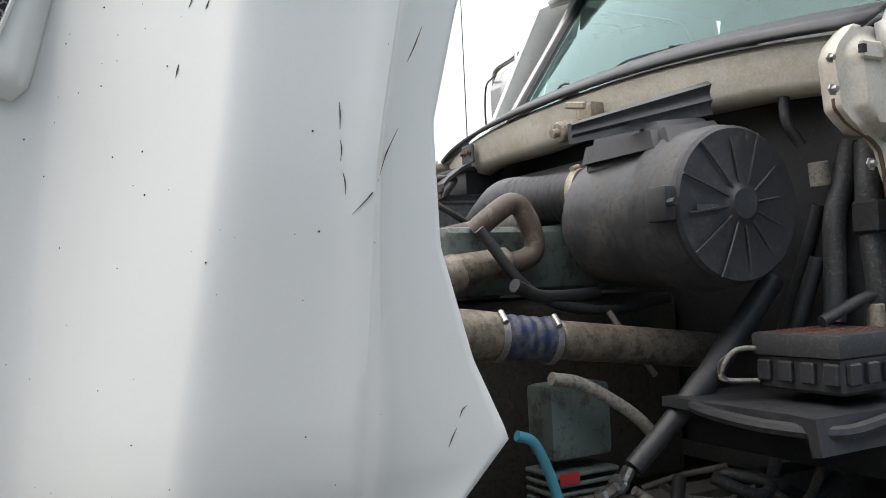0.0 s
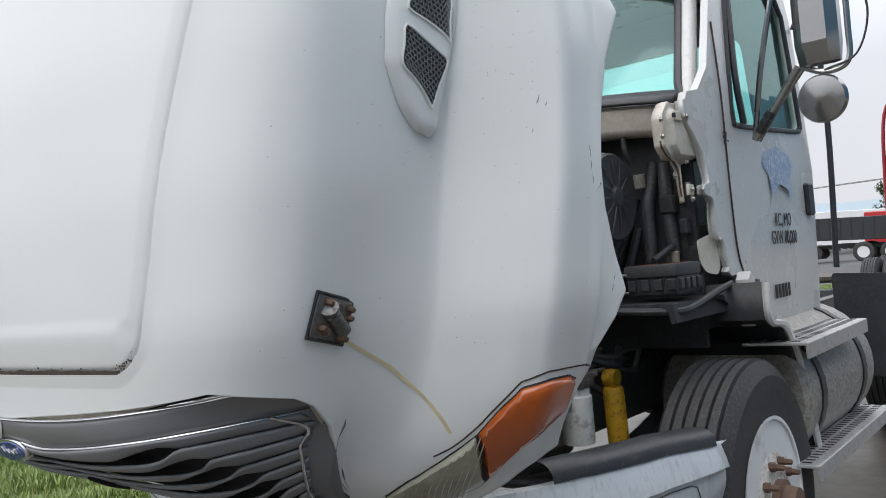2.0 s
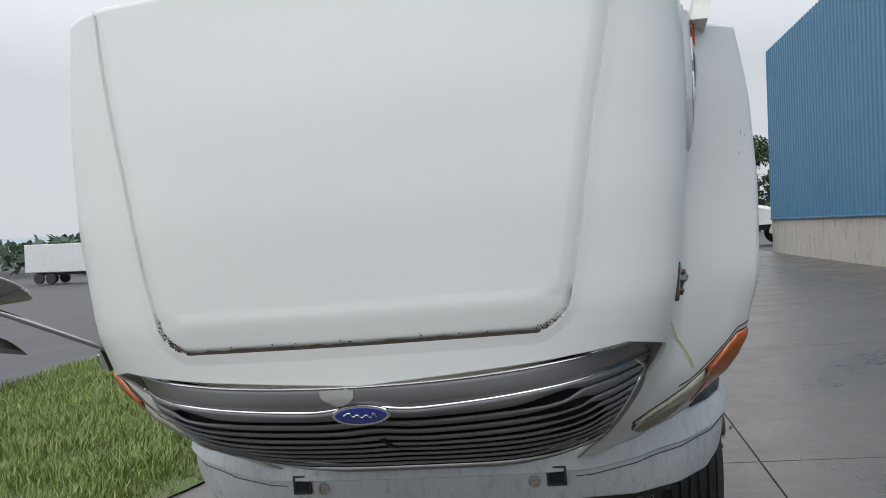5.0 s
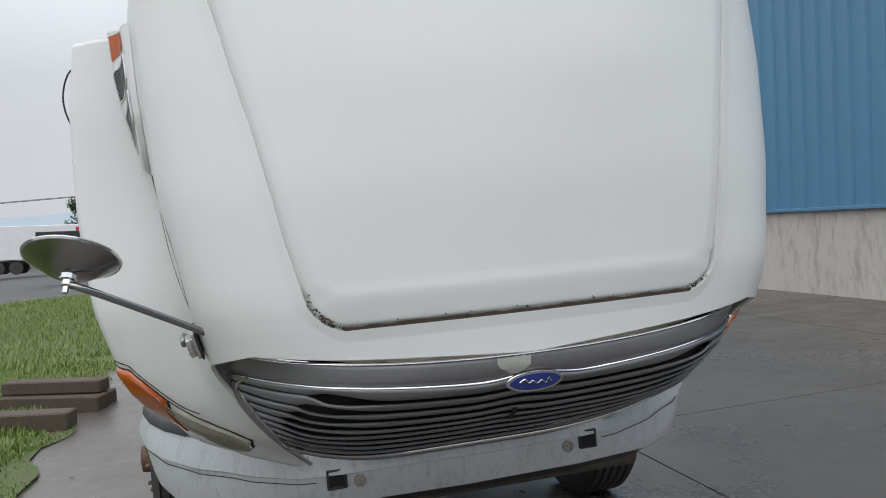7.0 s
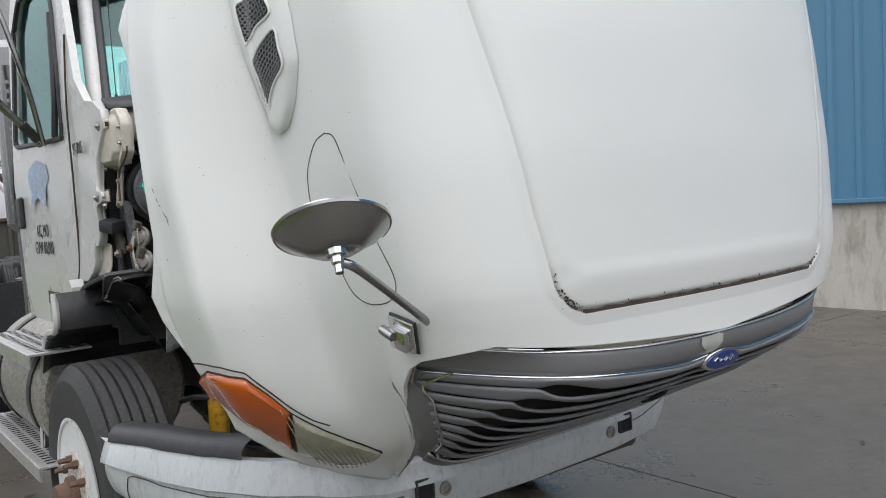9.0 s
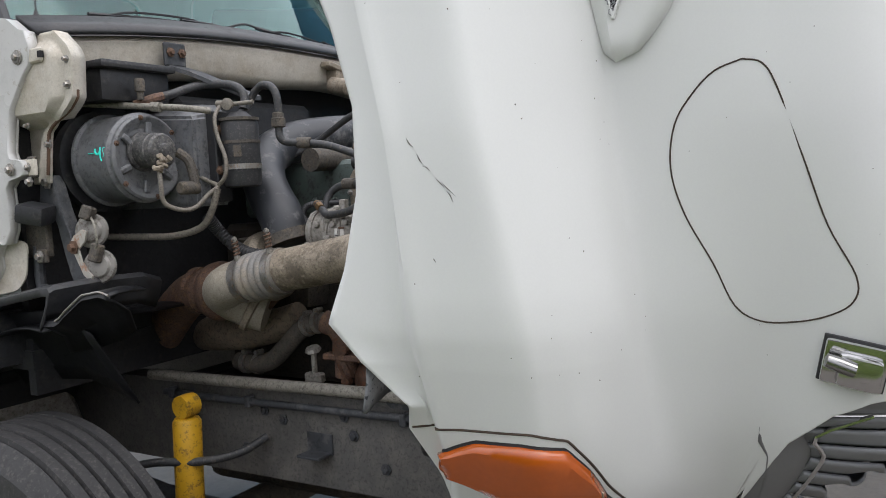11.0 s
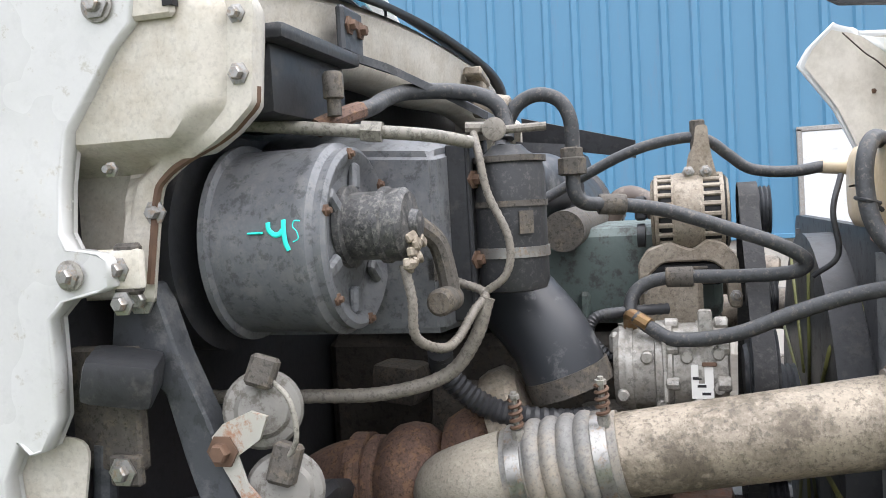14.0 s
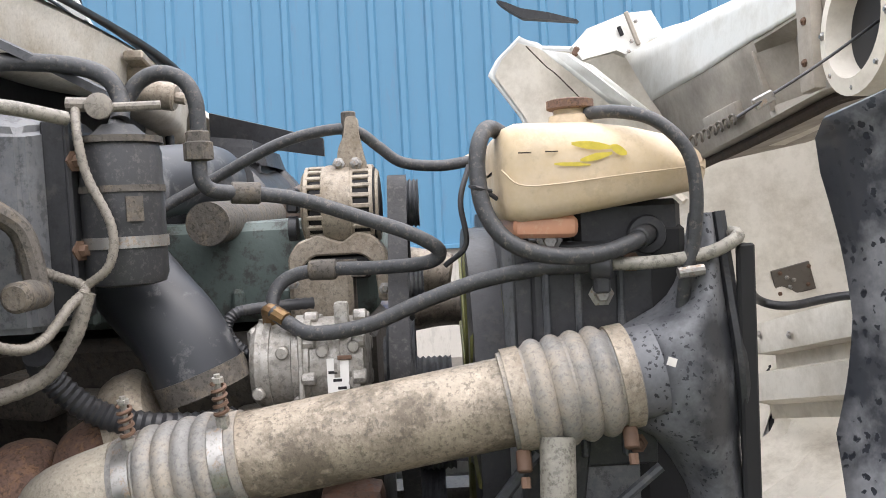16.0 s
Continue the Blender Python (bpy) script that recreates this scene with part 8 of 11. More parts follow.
# frame rail lines, bracket, shock
hose("frame_line", [(-0.445, 1.02, 0.925), (-0.45, 0.8, 0.925), (-0.45, 0.5, 0.928), (-0.45, 0.2, 0.93), (-0.45, 0.05, 0.935), (-0.46, -0.02, 0.955), (-0.46, -0.1, 0.96)], 0.011, RAIL, "grey air line along the frame")
hose("frame_pipe", [(-0.47, 1.05, 0.984), (-0.47, 0.8, 0.986), (-0.47, 0.5, 0.99), (-0.47, 0.25, 0.994), (-0.465, 0.1, 0.99)], 0.017, HOSE_T, "dusty grey pipe along the frame")
for y in (0.66, 0.12, 0.98):
    fc2 = B()
    box(fc2, (-0.45, y, 0.928), (0.03, 0.02, 0.035), bevel=0.004)
    part("line_clip", fc2, RAIL, truck)
sb_ = B()
box(sb_, (-0.46, 0.42, 0.80), (0.06, 0.08, 0.008), bevel=0.002)
box(sb_, (-0.433, 0.42, 0.825), (0.006, 0.09, 0.06), bevel=0.002)
part("rail_bracket", sb_, RAIL, truck, "small bracket on the frame rail")
for y, z in ((0.9, 0.85), (0.7, 0.78), (0.55, 0.88), (0.3, 0.86), (0.2, 0.78), (0.05, 0.85), (0.33, 0.91), (0.62, 0.9)):
    part("rail_bolt", bolt(B(), (-0.432, y, z), (-1, 0, 0), 0.01, 0.008), RAIL, truck)
for sgn in (-1, 1):
    sk = B()
    revolve(sk, [(0.02, 0), (0.036, 0.004), (0.04, 0.02), (0.04, 0.38), (0.034, 0.39), (0.02, 0.395)], (sgn * 0.60, 0.775, 0.52), (0, -0.05, 1), 28)
    sko = part("shock_absorber", sk, YELLOW, truck, "yellow shock absorber")
    ey = B()
    revolve(ey, [(0.012, -0.025), (0.032, -0.025), (0.034, 0), (0.032, 0.025), (0.012, 0.025)], (sgn * 0.60, 0.752, 0.945), (sgn, 0, 0), 20)
    part("eye", ey, YELLOW, sko, "yellow mounting eye")
hose("brake_hose", [(-0.45, 0.60, 0.83), (-0.52, 0.64, 0.80), (-0.60, 0.71, 0.79), (-0.66, 0.83, 0.79), (-0.68, 0.95, 0.76)], 0.012, HOSE, "black brake hose")
# wiper motor on the cowl, grey flange behind the engine
wm = B()
cyl(wm, (0.12, 0.735, 1.885), (0.12, 0.66, 1.87), 0.028, seg=20, bevel=0.004)
cyl(wm, (0.12, 0.66, 1.87), (0.12, 0.64, 1.866), 0.012, seg=10)
box(wm, (0.16, 0.74, 1.92), (0.07, 0.05, 0.05), bevel=0.01, seg=2)
box(wm, (0.13, 0.73, 1.945), (0.09, 0.04, 0.02), (0, 12, 0), 0.004)
part("wiper_motor", wm, ALU, truck, "stained wiper motor")
# bracket from the cowl beam to the heater
br = B()
box(br, (-0.545, 0.755, 1.92), (0.075, 0.012, 0.065), bevel=0.004)
rings(br, [[V((x, y, z)) + V(d) for d in ((-0.03, 0, 0), (0.03, 0, 0), (0.03, 0, -0.012), (-0.03, 0, -0.012))] for x, y, z in ((-0.545, 0.75, 1.89), (-0.52, 0.70, 1.87), (-0.47, 0.62, 1.825), (-0.43, 0.58, 1.80))])
bro = part("cowl_bracket", br, RAIL, truck, "dark steel bracket on the cowl beam")
for x in (-0.565, -0.525):
    part("bolt", bolt(B(), (x, 0.748, 1.925), (0, -1, 0), 0.008, 0.01), RUSTBOLT, bro)

# support arm, horns and relay on the cab corner
sa = B()
plate(sa, [(0.93, 1.60), (0.88, 1.60), (0.855, 1.52), (0.82, 1.44), (0.80, 1.37), (0.75, 1.28), (0.80, 1.28), (0.835, 1.34), (0.855, 1.40), (0.875, 1.475), (0.90, 1.50), (0.945, 1.50)], [], lambda y, z: V((-0.865, y, z)), (0.035, 0, 0))
bmesh.ops.bevel(sa, geom=sa.edges[:], offset=0.003, segments=1, affect="EDGES")
sao = part("support_arm", sa, RAIL, truck, "black curved support arm")
tube(sa2 := B(), [(-0.868, 0.955, 1.42), (-0.868, 0.96, 1.33), (-0.868, 0.94, 1.305), (-0.868, 0.85, 1.30), (-0.868, 0.79, 1.30)], 0.014, 10, 4)
part("lower_strut", sa2, RAIL, sao)
part("bolt", bolt(B(), (-0.868, 0.893, 1.583), (-1, 0, 0), 0.011, 0.012), STEEL, sao)
rl = B()
box(rl, (-0.91, 0.892, 1.505), (0.07, 0.075, 0.05), (12, -8, 25), 0.012, 2)
part("relay_box", rl, BLACK, truck, "black relay box")
rp = B()
box(rp, (-0.87, 0.95, 1.46), (0.02, 0.10, 0.14), bevel=0.004)
box(rp, (-0.885, 0.915, 1.395), (0.012, 0.04, 0.035), (0, 0, 0), 0.003)
rpo = part("mount_plate", rp, IRON, truck, "rusty mounting plate")
part("bolt", bolt(B(), (-0.892, 0.915, 1.395), (-1, 0, 0), 0.01, 0.01), STEEL, rpo)
HORN = surf("dusty_horn_metal", (0.24, 0.23, 0.21), 0.5, metal=0.3, var=0.2, scale=20, dirt=(0.1, 0.085, 0.07), amount=0.4, dscale=20, bump=0.2)
for z, y in ((1.455, 0.765), (1.365, 0.745)):
    hn = B()
    revolve(hn, [(0.01, -0.03), (0.034, -0.025), (0.046, -0.008), (0.05, 0.0), (0.046, 0.006), (0.036, 0.008), (0.03, 0.014), (0.012, 0.016)], (-0.845, y, z), (-1, -0.5, 0.15), 32, (0.88, 0.88))
    part("horn", hn, HORN, truck, "grey disc horn")
hb2 = B()
plate(hb2, [(0.815, 1.43), (0.80, 1.445), (0.765, 1.46), (0.745, 1.455), (0.755, 1.43), (0.785, 1.41), (0.775, 1.38), (0.75, 1.355), (0.735, 1.345), (0.74, 1.33), (0.77, 1.345), (0.805, 1.40)], [], lambda y, z: V((-0.872 - 0.2 * (0.815 - y) * 0.3, y, z)), (0.005, 0, 0))
hbo2 = part("horn_bracket", hb2, surf("rusty_zinc_bracket", (0.5, 0.48, 0.43), 0.5, metal=0.3, var=0.15, scale=12, dirt=(0.35, 0.13, 0.04), amount=0.4, dscale=10), truck, "zinc horn bracket with rust patches")
part("bolt", bolt(B(), (-0.875, 0.80, 1.416), (-1, 0, 0), 0.011, 0.012), RUSTBOLT, hbo2)
part("connector", box(B(), (-0.86, 0.755, 1.50), (0.03, 0.03, 0.035), (20, 10, 20), 0.004), IRON, truck, "grey wire connector")
part("connector", box(B(), (-0.86, 0.735, 1.40), (0.025, 0.03, 0.045), (15, 10, 10), 0.004), IRON, truck, "grey wire connector")
hose("horn_wire", [(-0.86, 0.745, 1.49), (-0.87, 0.72, 1.47), (-0.87, 0.715, 1.43), (-0.865, 0.735, 1.40)], 0.003, HOSE_T, "thin tan horn wire")

# black liner over the wheels
for sgn in (1, -1):
    lr, rows = B(), []
    for k in range(9):
        a = radians(82 + 55 * k / 8)
        r = 0.62
        rows.append([V((sgn * x, 0.88 - r * math.cos(a) * 0.75, 0.60 + r * math.sin(a))) for x in (0.5, 0.75, 0.97)])
    lro = part("wheel_arch_liner", grid(lr, rows), LINER, truck, "black wheel arch liner")
    lro.modifiers.new("thick", "SOLIDIFY").thickness = 0.006
# right liner: a flat rear shelf with a raised end, then an arched lip with a worn edge and a skirt under it
ll, rows = B(), []
for y, z in ((1.16, 1.235), (1.10, 1.262), (1.05, 1.282), (0.95, 1.302), (0.86, 1.318), (0.80, 1.328), (0.765, 1.334), (0.735, 1.336), (0.728, 1.325), (0.735, 1.30), (0.75, 1.27), (0.762, 1.252)):
    rows.append([V((-x, y + 0.04 * (1.0 - x), z + dz)) for x, dz in ((0.66, -0.02), (0.72, 0.0), (0.86, 0.004), (0.985, 0.0), (1.0, -0.006), (1.004, -0.024))])
lo3 = part("liner_shelf", grid(ll, rows), BLACK, truck, "black plastic fender liner shelf")
lo3.modifiers.new("thick", "SOLIDIFY").thickness = 0.006
la, rows = B(), []
for k in range(15):
    t = k / 14
    y = 0.765 - 0.255 * t
    z = float(np.interp(y, [0.505, 0.54, 0.604, 0.673, 0.703, 0.765], [1.318, 1.328, 1.318, 1.277, 1.255, 1.251]))
    zl = float(np.interp(y, [0.505, 0.56, 0.66, 0.77], [1.225, 1.195, 1.17, 1.15]))
    rows.append([V((-x, y + dy, zz)) for x, dy, zz in ((0.86, 0.05, z - 0.005), (0.92, 0.03, z + 0.002), (0.965, 0.01, z + 0.003), (1.0, 0, z), (1.006, 0, z - 0.012), (0.985, 0.004, z - 0.02), (0.93, 0.03, 0.5 * (z + zl)), (0.90, 0.05, zl))])
lao = part("arched_lip", grid(la, rows), LINER, lo3, "arched black liner lip")
lao.modifiers.new("thick", "SOLIDIFY").thickness = 0.006
lw_ = B()
tube(lw_, [r[3] + V((-0.004, 0, 0.0)) for r in rows[3:]], 0.0024, 6, 2)
part("worn_edge", lw_, STEEL, lo3, "pale worn edge of the lip")
sk3 = B()
grid(sk3, [[V((-0.93 + 0.03 * j, y, z - 0.05 * j)) for y, z in ((1.15, 1.225), (1.0, 1.255), (0.86, 1.265), (0.74, 1.235), (0.68, 1.215))] for j in range(5)])
sko3 = part("liner_skirt", sk3, LINER, lo3, "black skirt of the liner")
sko3.modifiers.new("thick", "SOLIDIFY").thickness = 0.006

# ---------------------------------------------------------------- engine bay, left side
ac = B()
AX = V((1, -0.04, 0.0)).normalized()
revolve(ac, [(0.07, -0.5), (0.10, -0.49), (0.125, -0.44), (0.155, -0.40), (0.163, -0.14), (0.174, -0.13), (0.174, -0.10), (0.168, -0.09), (0.166, -0.03), (0.158, -0.01), (0.05, -0.005)], (0.735, 0.65, 1.612), AX, 56)
acl_ = part("air_cleaner", ac, surf("smudged_blue_black_plastic", (0.035, 0.037, 0.042), 0.45, var=0.35, scale=5, dirt=(0.11, 0.1, 0.085), amount=0.34, soft=0.06, dscale=4, bump=0.12, bscale=90, pit=0.5, pscale=70), truck, "large round black plastic air cleaner")
af = B()
revolve(af, [(0.16, -0.02), (0.16, 0.0), (0.153, 0.008), (0.05, 0.012), (0.035, 0.02), (0.03, 0.024), (0.01, 0.025)], (0.73, 0.65, 1.612), AX, 56)
afo = part("air_cleaner_cover", af, BLACK, acl_, "round ribbed cover")
for k in range(12):
    a = 2 * math.pi * k / 12 + 0.13
    u_ = V((0, math.cos(a), math.sin(a)))
    rb2 = B()
    tube(rb2, [V((0.745, 0.65, 1.612)) + u_ * 0.03, V((0.744, 0.65, 1.612)) + u_ * 0.09, V((0.738, 0.65, 1.612)) + u_ * (0.156 if k % 3 else 0.135)], 0.0028, 5, 3)
    part("cover_rib", rb2, BLACK_S, acl_)
for yy in (0.56, 0.745):
    eb4 = B()
    box(eb4, (0.742, yy, 1.605), (0.003, 0.055, 0.012))
    part("raised_mark", eb4, RAIL, acl_)
lt = B()
box(lt, (0.70, 0.478, 1.615), (0.06, 0.03, 0.07), bevel=0.01, seg=2)
cyl(lt, (0.73, 0.473, 1.615), (0.755, 0.468, 1.615), 0.008, seg=8)
part("cover_latch", lt, BLACK, acl_)
sp3 = B()
rings(sp3, [[V((x, y, z)) for x, y, z in q] for q in (((0.36, 0.53, 1.72), (0.66, 0.53, 1.72), (0.68, 0.72, 1.76), (0.36, 0.72, 1.76)), ((0.37, 0.55, 1.80), (0.62, 0.55, 1.80), (0.62, 0.72, 1.82), (0.37, 0.72, 1.82)))])
bmesh.ops.bevel(sp3, geom=sp3.edges[:], offset=0.02, segments=2, affect="EDGES")
part("inlet_boot", sp3, BLACK, acl_, "black inlet boot")
fp = B()
blade = []
for k in range(13):
    t = k / 12
    c = V((0.603, 0.72, 1.897)).lerp(V((0.505, 0.415, 1.808)), t)
    h = 0.075 - 0.03 * t
    blade.append([c + V((dx, 0, dz * h)) for dx, dz in ((0.0, 0.0), (0.012, -0.12), (0.005, -0.30), (0.005, -0.45), (0.012, -0.58), (0.006, -0.72), (0.010, -1.0), (-0.004, -1.0), (-0.006, -0.5), (-0.006, -0.02))])
rings(fp, blade)
bmesh.ops.recalc_face_normals(fp, faces=fp.faces)
part("rubber_flap", fp, BLACK, truck, "black ribbed rubber inlet seal", sharp=50)
hose("outlet_boot", [(0.27, 0.64, 1.685), (0.20, 0.615, 1.685), (0.13, 0.59, 1.685), (0.05, 0.565, 1.69)], 0.062, BLACK, "ribbed black outlet boot", ribs=0.004, per=8, seg=24)
band(truck, (0.25, 0.635, 1.685), (1, 0.35, 0), 0.067, 0.02, ALU, (0, -0.3, 1), name="hose_clamp", label="dull hose clamp")
hose("breather_elbow", [(0.22, 0.33, 1.60), (0.25, 0.38, 1.645), (0.25, 0.42, 1.665), (0.25, 0.45, 1.65), (0.25, 0.478, 1.59), (0.25, 0.475, 1.545), (0.25, 0.43, 1.525), (0.25, 0.38, 1.525)], 0.026, surf("brown_rubber_elbow", (0.1, 0.075, 0.06), 0.5, var=0.25, scale=14, dirt=(0.2, 0.17, 0.14), amount=0.3), "brown breather elbow", seg=16)
cc = B()
cyl(cc, (0.25, 0.40, 1.525), (0.25, 0.26, 1.51), 0.036, seg=24, bevel=0.004)
cyl(cc, (0.25, 0.27, 1.50), (0.25, 0.12, 1.47), 0.05, seg=24, bevel=0.006)
part("thermostat_neck", cc, OILP, truck, "stained thermostat neck")
lpp = B()
cyl(lpp, (0.45, 0.39, 1.35), (0.45, 0.86, 1.29), 0.042, seg=28, bevel=0.004)
part("left_charge_pipe", lpp, OILP, truck, "oily left charge pipe")
bh = B()
prof = [(0.045 + 0.003 * (0.5 + 0.5 * math.cos(k * 1.2)), 0.16 * k / 30) for k in range(31)]
revolve(bh, prof, (0.452, 0.22, 1.37), (0, 1, -0.12), 28)
bho = part("blue_ribbed_hose", bh, BLUEH, truck, "dark blue ribbed hose")
for y in (0.24, 0.37):
    band(bho, (0.451, y, 1.368 - 0.12 * (y - 0.22)), (0, 1, -0.12), 0.049, 0.016, STEEL, (0.6, 0, 0.7))
ah = B()
tube(ah, [(0.452, 0.23, 1.369), (0.455, 0.14, 1.38), (0.45, 0.02, 1.38), (0.46, -0.06, 1.39)], 0.05, 24, 5)
part("left_charge_elbow", ah, OILP, truck, "cast aluminium charge elbow")
# steering shaft
ss = B()
tube(ss, [(0.62, 0.86, 1.455), (0.615, 0.77, 1.365), (0.605, 0.66, 1.25)], 0.027, 14, 4)
tube(ss, [(0.605, 0.66, 1.25), (0.595, 0.56, 1.165), (0.585, 0.47, 1.09)], 0.021, 14, 4, radii=[0.03, 0.022, 0.021])
sso = part("steering_shaft", ss, BLACK, truck, "black steering shaft with rubber boot")
uj = B()
for k in range(4):
    box(uj, V((0.58, 0.455 - 0.02 * k, 1.075 - 0.014 * k)), (0.045 if k % 2 else 0.03, 0.02, 0.045 if k % 2 == 0 else 0.03), (-35, 20 * k, 0), 0.006)
part("universal_joint", uj, surf("oily_steel", (0.12, 0.12, 0.12), 0.25, metal=0.7, var=0.3, scale=40), sso, "oily universal joint")
# fuse box on a black shelf
fb = B()
box(fb, (0.838, 0.765, 1.335), (0.20, 0.22, 0.045), (0, 0, 0), 0.010, 2)
fbo = part("fuse_box", fb, BLACK_S, truck, "black fuse box with rust-coloured print")
f2b = B()
box(f2b, (0.838, 0.768, 1.282), (0.192, 0.205, 0.07), (0, 0, 0), 0.006)
part("fuse_box_base", f2b, BLACK, fbo)
for k in range(4):
    for place, size in (((0.765 + 0.05 * k, 0.66, 1.285), (0.03, 0.012, 0.04)), ((0.938, 0.69 + 0.05 * k, 1.285), (0.012, 0.03, 0.04))):
        clip = B()
        box(clip, place, size, bevel=0.003)
        part("clip", clip, BLACK, fbo)
tp = B()
random.seed(12)
for i in range(12):
    for j in range(8):
        if random.random() < 0.8:
            box(tp, (0.752 + 0.023 * j, 0.67 + 0.017 * i, 1.358), (random.uniform(0.006, 0.015), random.uniform(0.003, 0.006), 0.0012), (0, 0, random.uniform(-25, 25)))
tagged(part("rust_specks", tp, surf("rust_print", (0.2, 0.06, 0.035), 0.7, var=0.3, scale=30), fbo, "worn red print on the lid"), kind="stuff")
hose("fuse_hose", [(0.79, 0.80, 1.37), (0.80, 0.85, 1.39), (0.815, 0.89, 1.41), (0.82, 0.92, 1.415), (0.82, 0.925, 1.39)], 0.012, BLACK, "black cable boot")
ft = B()
cyl(ft, (0.82, 0.925, 1.35), (0.82, 0.925, 1.40), 0.018, seg=16, bevel=0.003)
part("cable_terminal", ft, ALU, truck, "dull grey cable terminal")
for k in range(3):
    hose("cable", [(0.76, 0.70, 1.32), (0.735, 0.64 - 0.01 * k, 1.325), (0.71, 0.60, 1.30 - 0.01 * k), (0.715, 0.61, 1.265), (0.75, 0.66, 1.262)], 0.005, RUSTBOLT if k == 1 else (HOSE_T if k else HOSE), "battery cable")
sh2 = B()
rings(sh2, [[V((x, y + dy, z + dz)) for x, z, dz in ((0.58, 1.225, 0), (0.90, 1.225, 0), (0.955, 1.222, 0.0), (0.965, 1.16, 0), (0.945, 1.155, 0), (0.935, 1.20, 0), (0.58, 1.205, 0))] for y, dy in ((0.56, 0), (0.62, 0), (0.75, 0), (0.95, 0), (1.03, 0))])
bmesh.ops.recalc_face_normals(sh2, faces=sh2.faces)
sh2o = part("lower_shelf", sh2, BLACK, truck, "black plastic shelf under the fuse box")
sl2 = B()
tube(sl2, [(0.60, 0.62, 1.215), (0.68, 0.56, 1.212), (0.80, 0.54, 1.205), (0.90, 0.555, 1.20), (0.965, 0.62, 1.195), (0.97, 0.75, 1.21), (0.97, 0.9, 1.235), (0.98, 1.05, 1.26)], 0.013, 8, 6)
part("rolled_edge", sl2, BLACK, sh2o)
# firewall hoses and wiring
for pts, r, mt in ((((0.70, 0.90, 1.90), (0.69, 0.86, 1.88), (0.69, 0.855, 1.80), (0.70, 0.885, 1.745)), 0.012, BLACK),
                   (((0.74, 0.99, 1.75), (0.73, 0.97, 1.66), (0.72, 0.95, 1.58), (0.72, 0.94, 1.45), (0.72, 0.93, 1.36)), 0.024, HOSE),
                   (((0.78, 0.99, 1.74), (0.79, 0.97, 1.65), (0.79, 0.97, 1.55), (0.80, 0.97, 1.44), (0.79, 0.97, 1.35)), 0.026, HOSE),
                   (((0.68, 0.94, 1.50), (0.66, 0.92, 1.42), (0.64, 0.9, 1.34)), 0.018, BLACK),
                   (((0.66, 0.98, 1.62), (0.60, 0.97, 1.45), (0.55, 0.95, 1.3)), 0.015, BLACK),
                   (((0.50, 0.34, 1.275), (0.50, 0.42, 1.255), (0.52, 0.53, 1.185), (0.53, 0.60, 1.11)), 0.014, HOSE_T),
                   (((0.50, 0.25, 1.17), (0.50, 0.29, 1.15), (0.50, 0.325, 1.08), (0.50, 0.35, 1.0), (0.50, 0.36, 0.92)), 0.011, CYANH),
                   (((0.30, 0.3, 1.60), (0.33, 0.42, 1.45), (0.35, 0.6, 1.40), (0.35, 0.8, 1.42)), 0.013, BLACK),
                   (((0.42, 0.56, 1.40), (0.44, 0.60, 1.33), (0.45, 0.66, 1.25)), 0.007, TAPE),
                   (((0.36, 0.35, 1.47), (0.34, 0.44, 1.44), (0.33, 0.6, 1.44)), 0.016, BLACK)):
    hose("firewall_hose", list(pts), r, mt, "pale blue air line" if mt is CYANH else "dusty engine bay hose")
wv = B()
cyl(wv, (0.70, 0.935, 1.71), (0.70, 0.94, 1.655), 0.022, seg=16, bevel=0.003)
part("washer_valve", wv, HOSE_T, truck, "grey valve with label")
md2 = B()
box(md2, (0.80, 0.96, 1.58), (0.06, 0.05, 0.07), bevel=0.006)
box(md2, (0.86, 0.955, 1.49), (0.03, 0.05, 0.06), bevel=0.006)
part("junction_block", md2, BLACK, truck, "black junction block")
# lower left clutter: filter, pump, linkage
of = B()
revolve(of, [(0.03, 0), (0.054, 0.006), (0.056, 0.02), (0.056, 0.17), (0.05, 0.175), (0.05, 0.20), (0.02, 0.202)], (0.60, 0.48, 0.75), (0, 0, 1), 32)
ofo = part("oil_filter", of, surf("white_filter_can", (0.66, 0.66, 0.63), 0.4, var=0.08, scale=9, dirt=(0.3, 0.28, 0.24), amount=0.3), truck, "white spin-on filter")
fhd = B()
box(fhd, (0.60, 0.48, 0.975), (0.11, 0.10, 0.05), bevel=0.012, seg=2)
part("filter_head", fhd, IRON, ofo)
pmp = B()
box(pmp, (0.40, 0.45, 1.17), (0.10, 0.16, 0.16), bevel=0.015, seg=2)
fmo = part("fuel_module", pmp, GREENB, truck, "dark green engine module")
for k in range(4):
    fin = B()
    box(fin, (0.40, 0.45, 1.06 - 0.02 * k), (0.12, 0.17, 0.01), bevel=0.003)
    part("cooling_fin", fin, GREENB, fmo)
tg = B()
box(tg, (0.462, 0.40, 1.055), (0.002, 0.05, 0.025))
part("red_tag", tg, surf("red_label", (0.4, 0.03, 0.03), 0.5), truck, "small red label")
random.seed(9)
for k in range(14):
    y, z = 0.35 + 0.045 * k, 0.98 + random.uniform(-0.06, 0.05)
    hose("brake_line", [(0.52 + random.uniform(-0.05, 0.05), y, z), (0.55 + random.uniform(-0.05, 0.05), y + 0.07, z + random.uniform(-0.05, 0.05)), (0.56 + random.uniform(-0.04, 0.04), y + 0.15, z + random.uniform(-0.05, 0.05))], random.uniform(0.007, 0.016), random.choice((HOSE, IRON, BLACK, HOSE_T)), "grimy chassis line")
sgx = B()
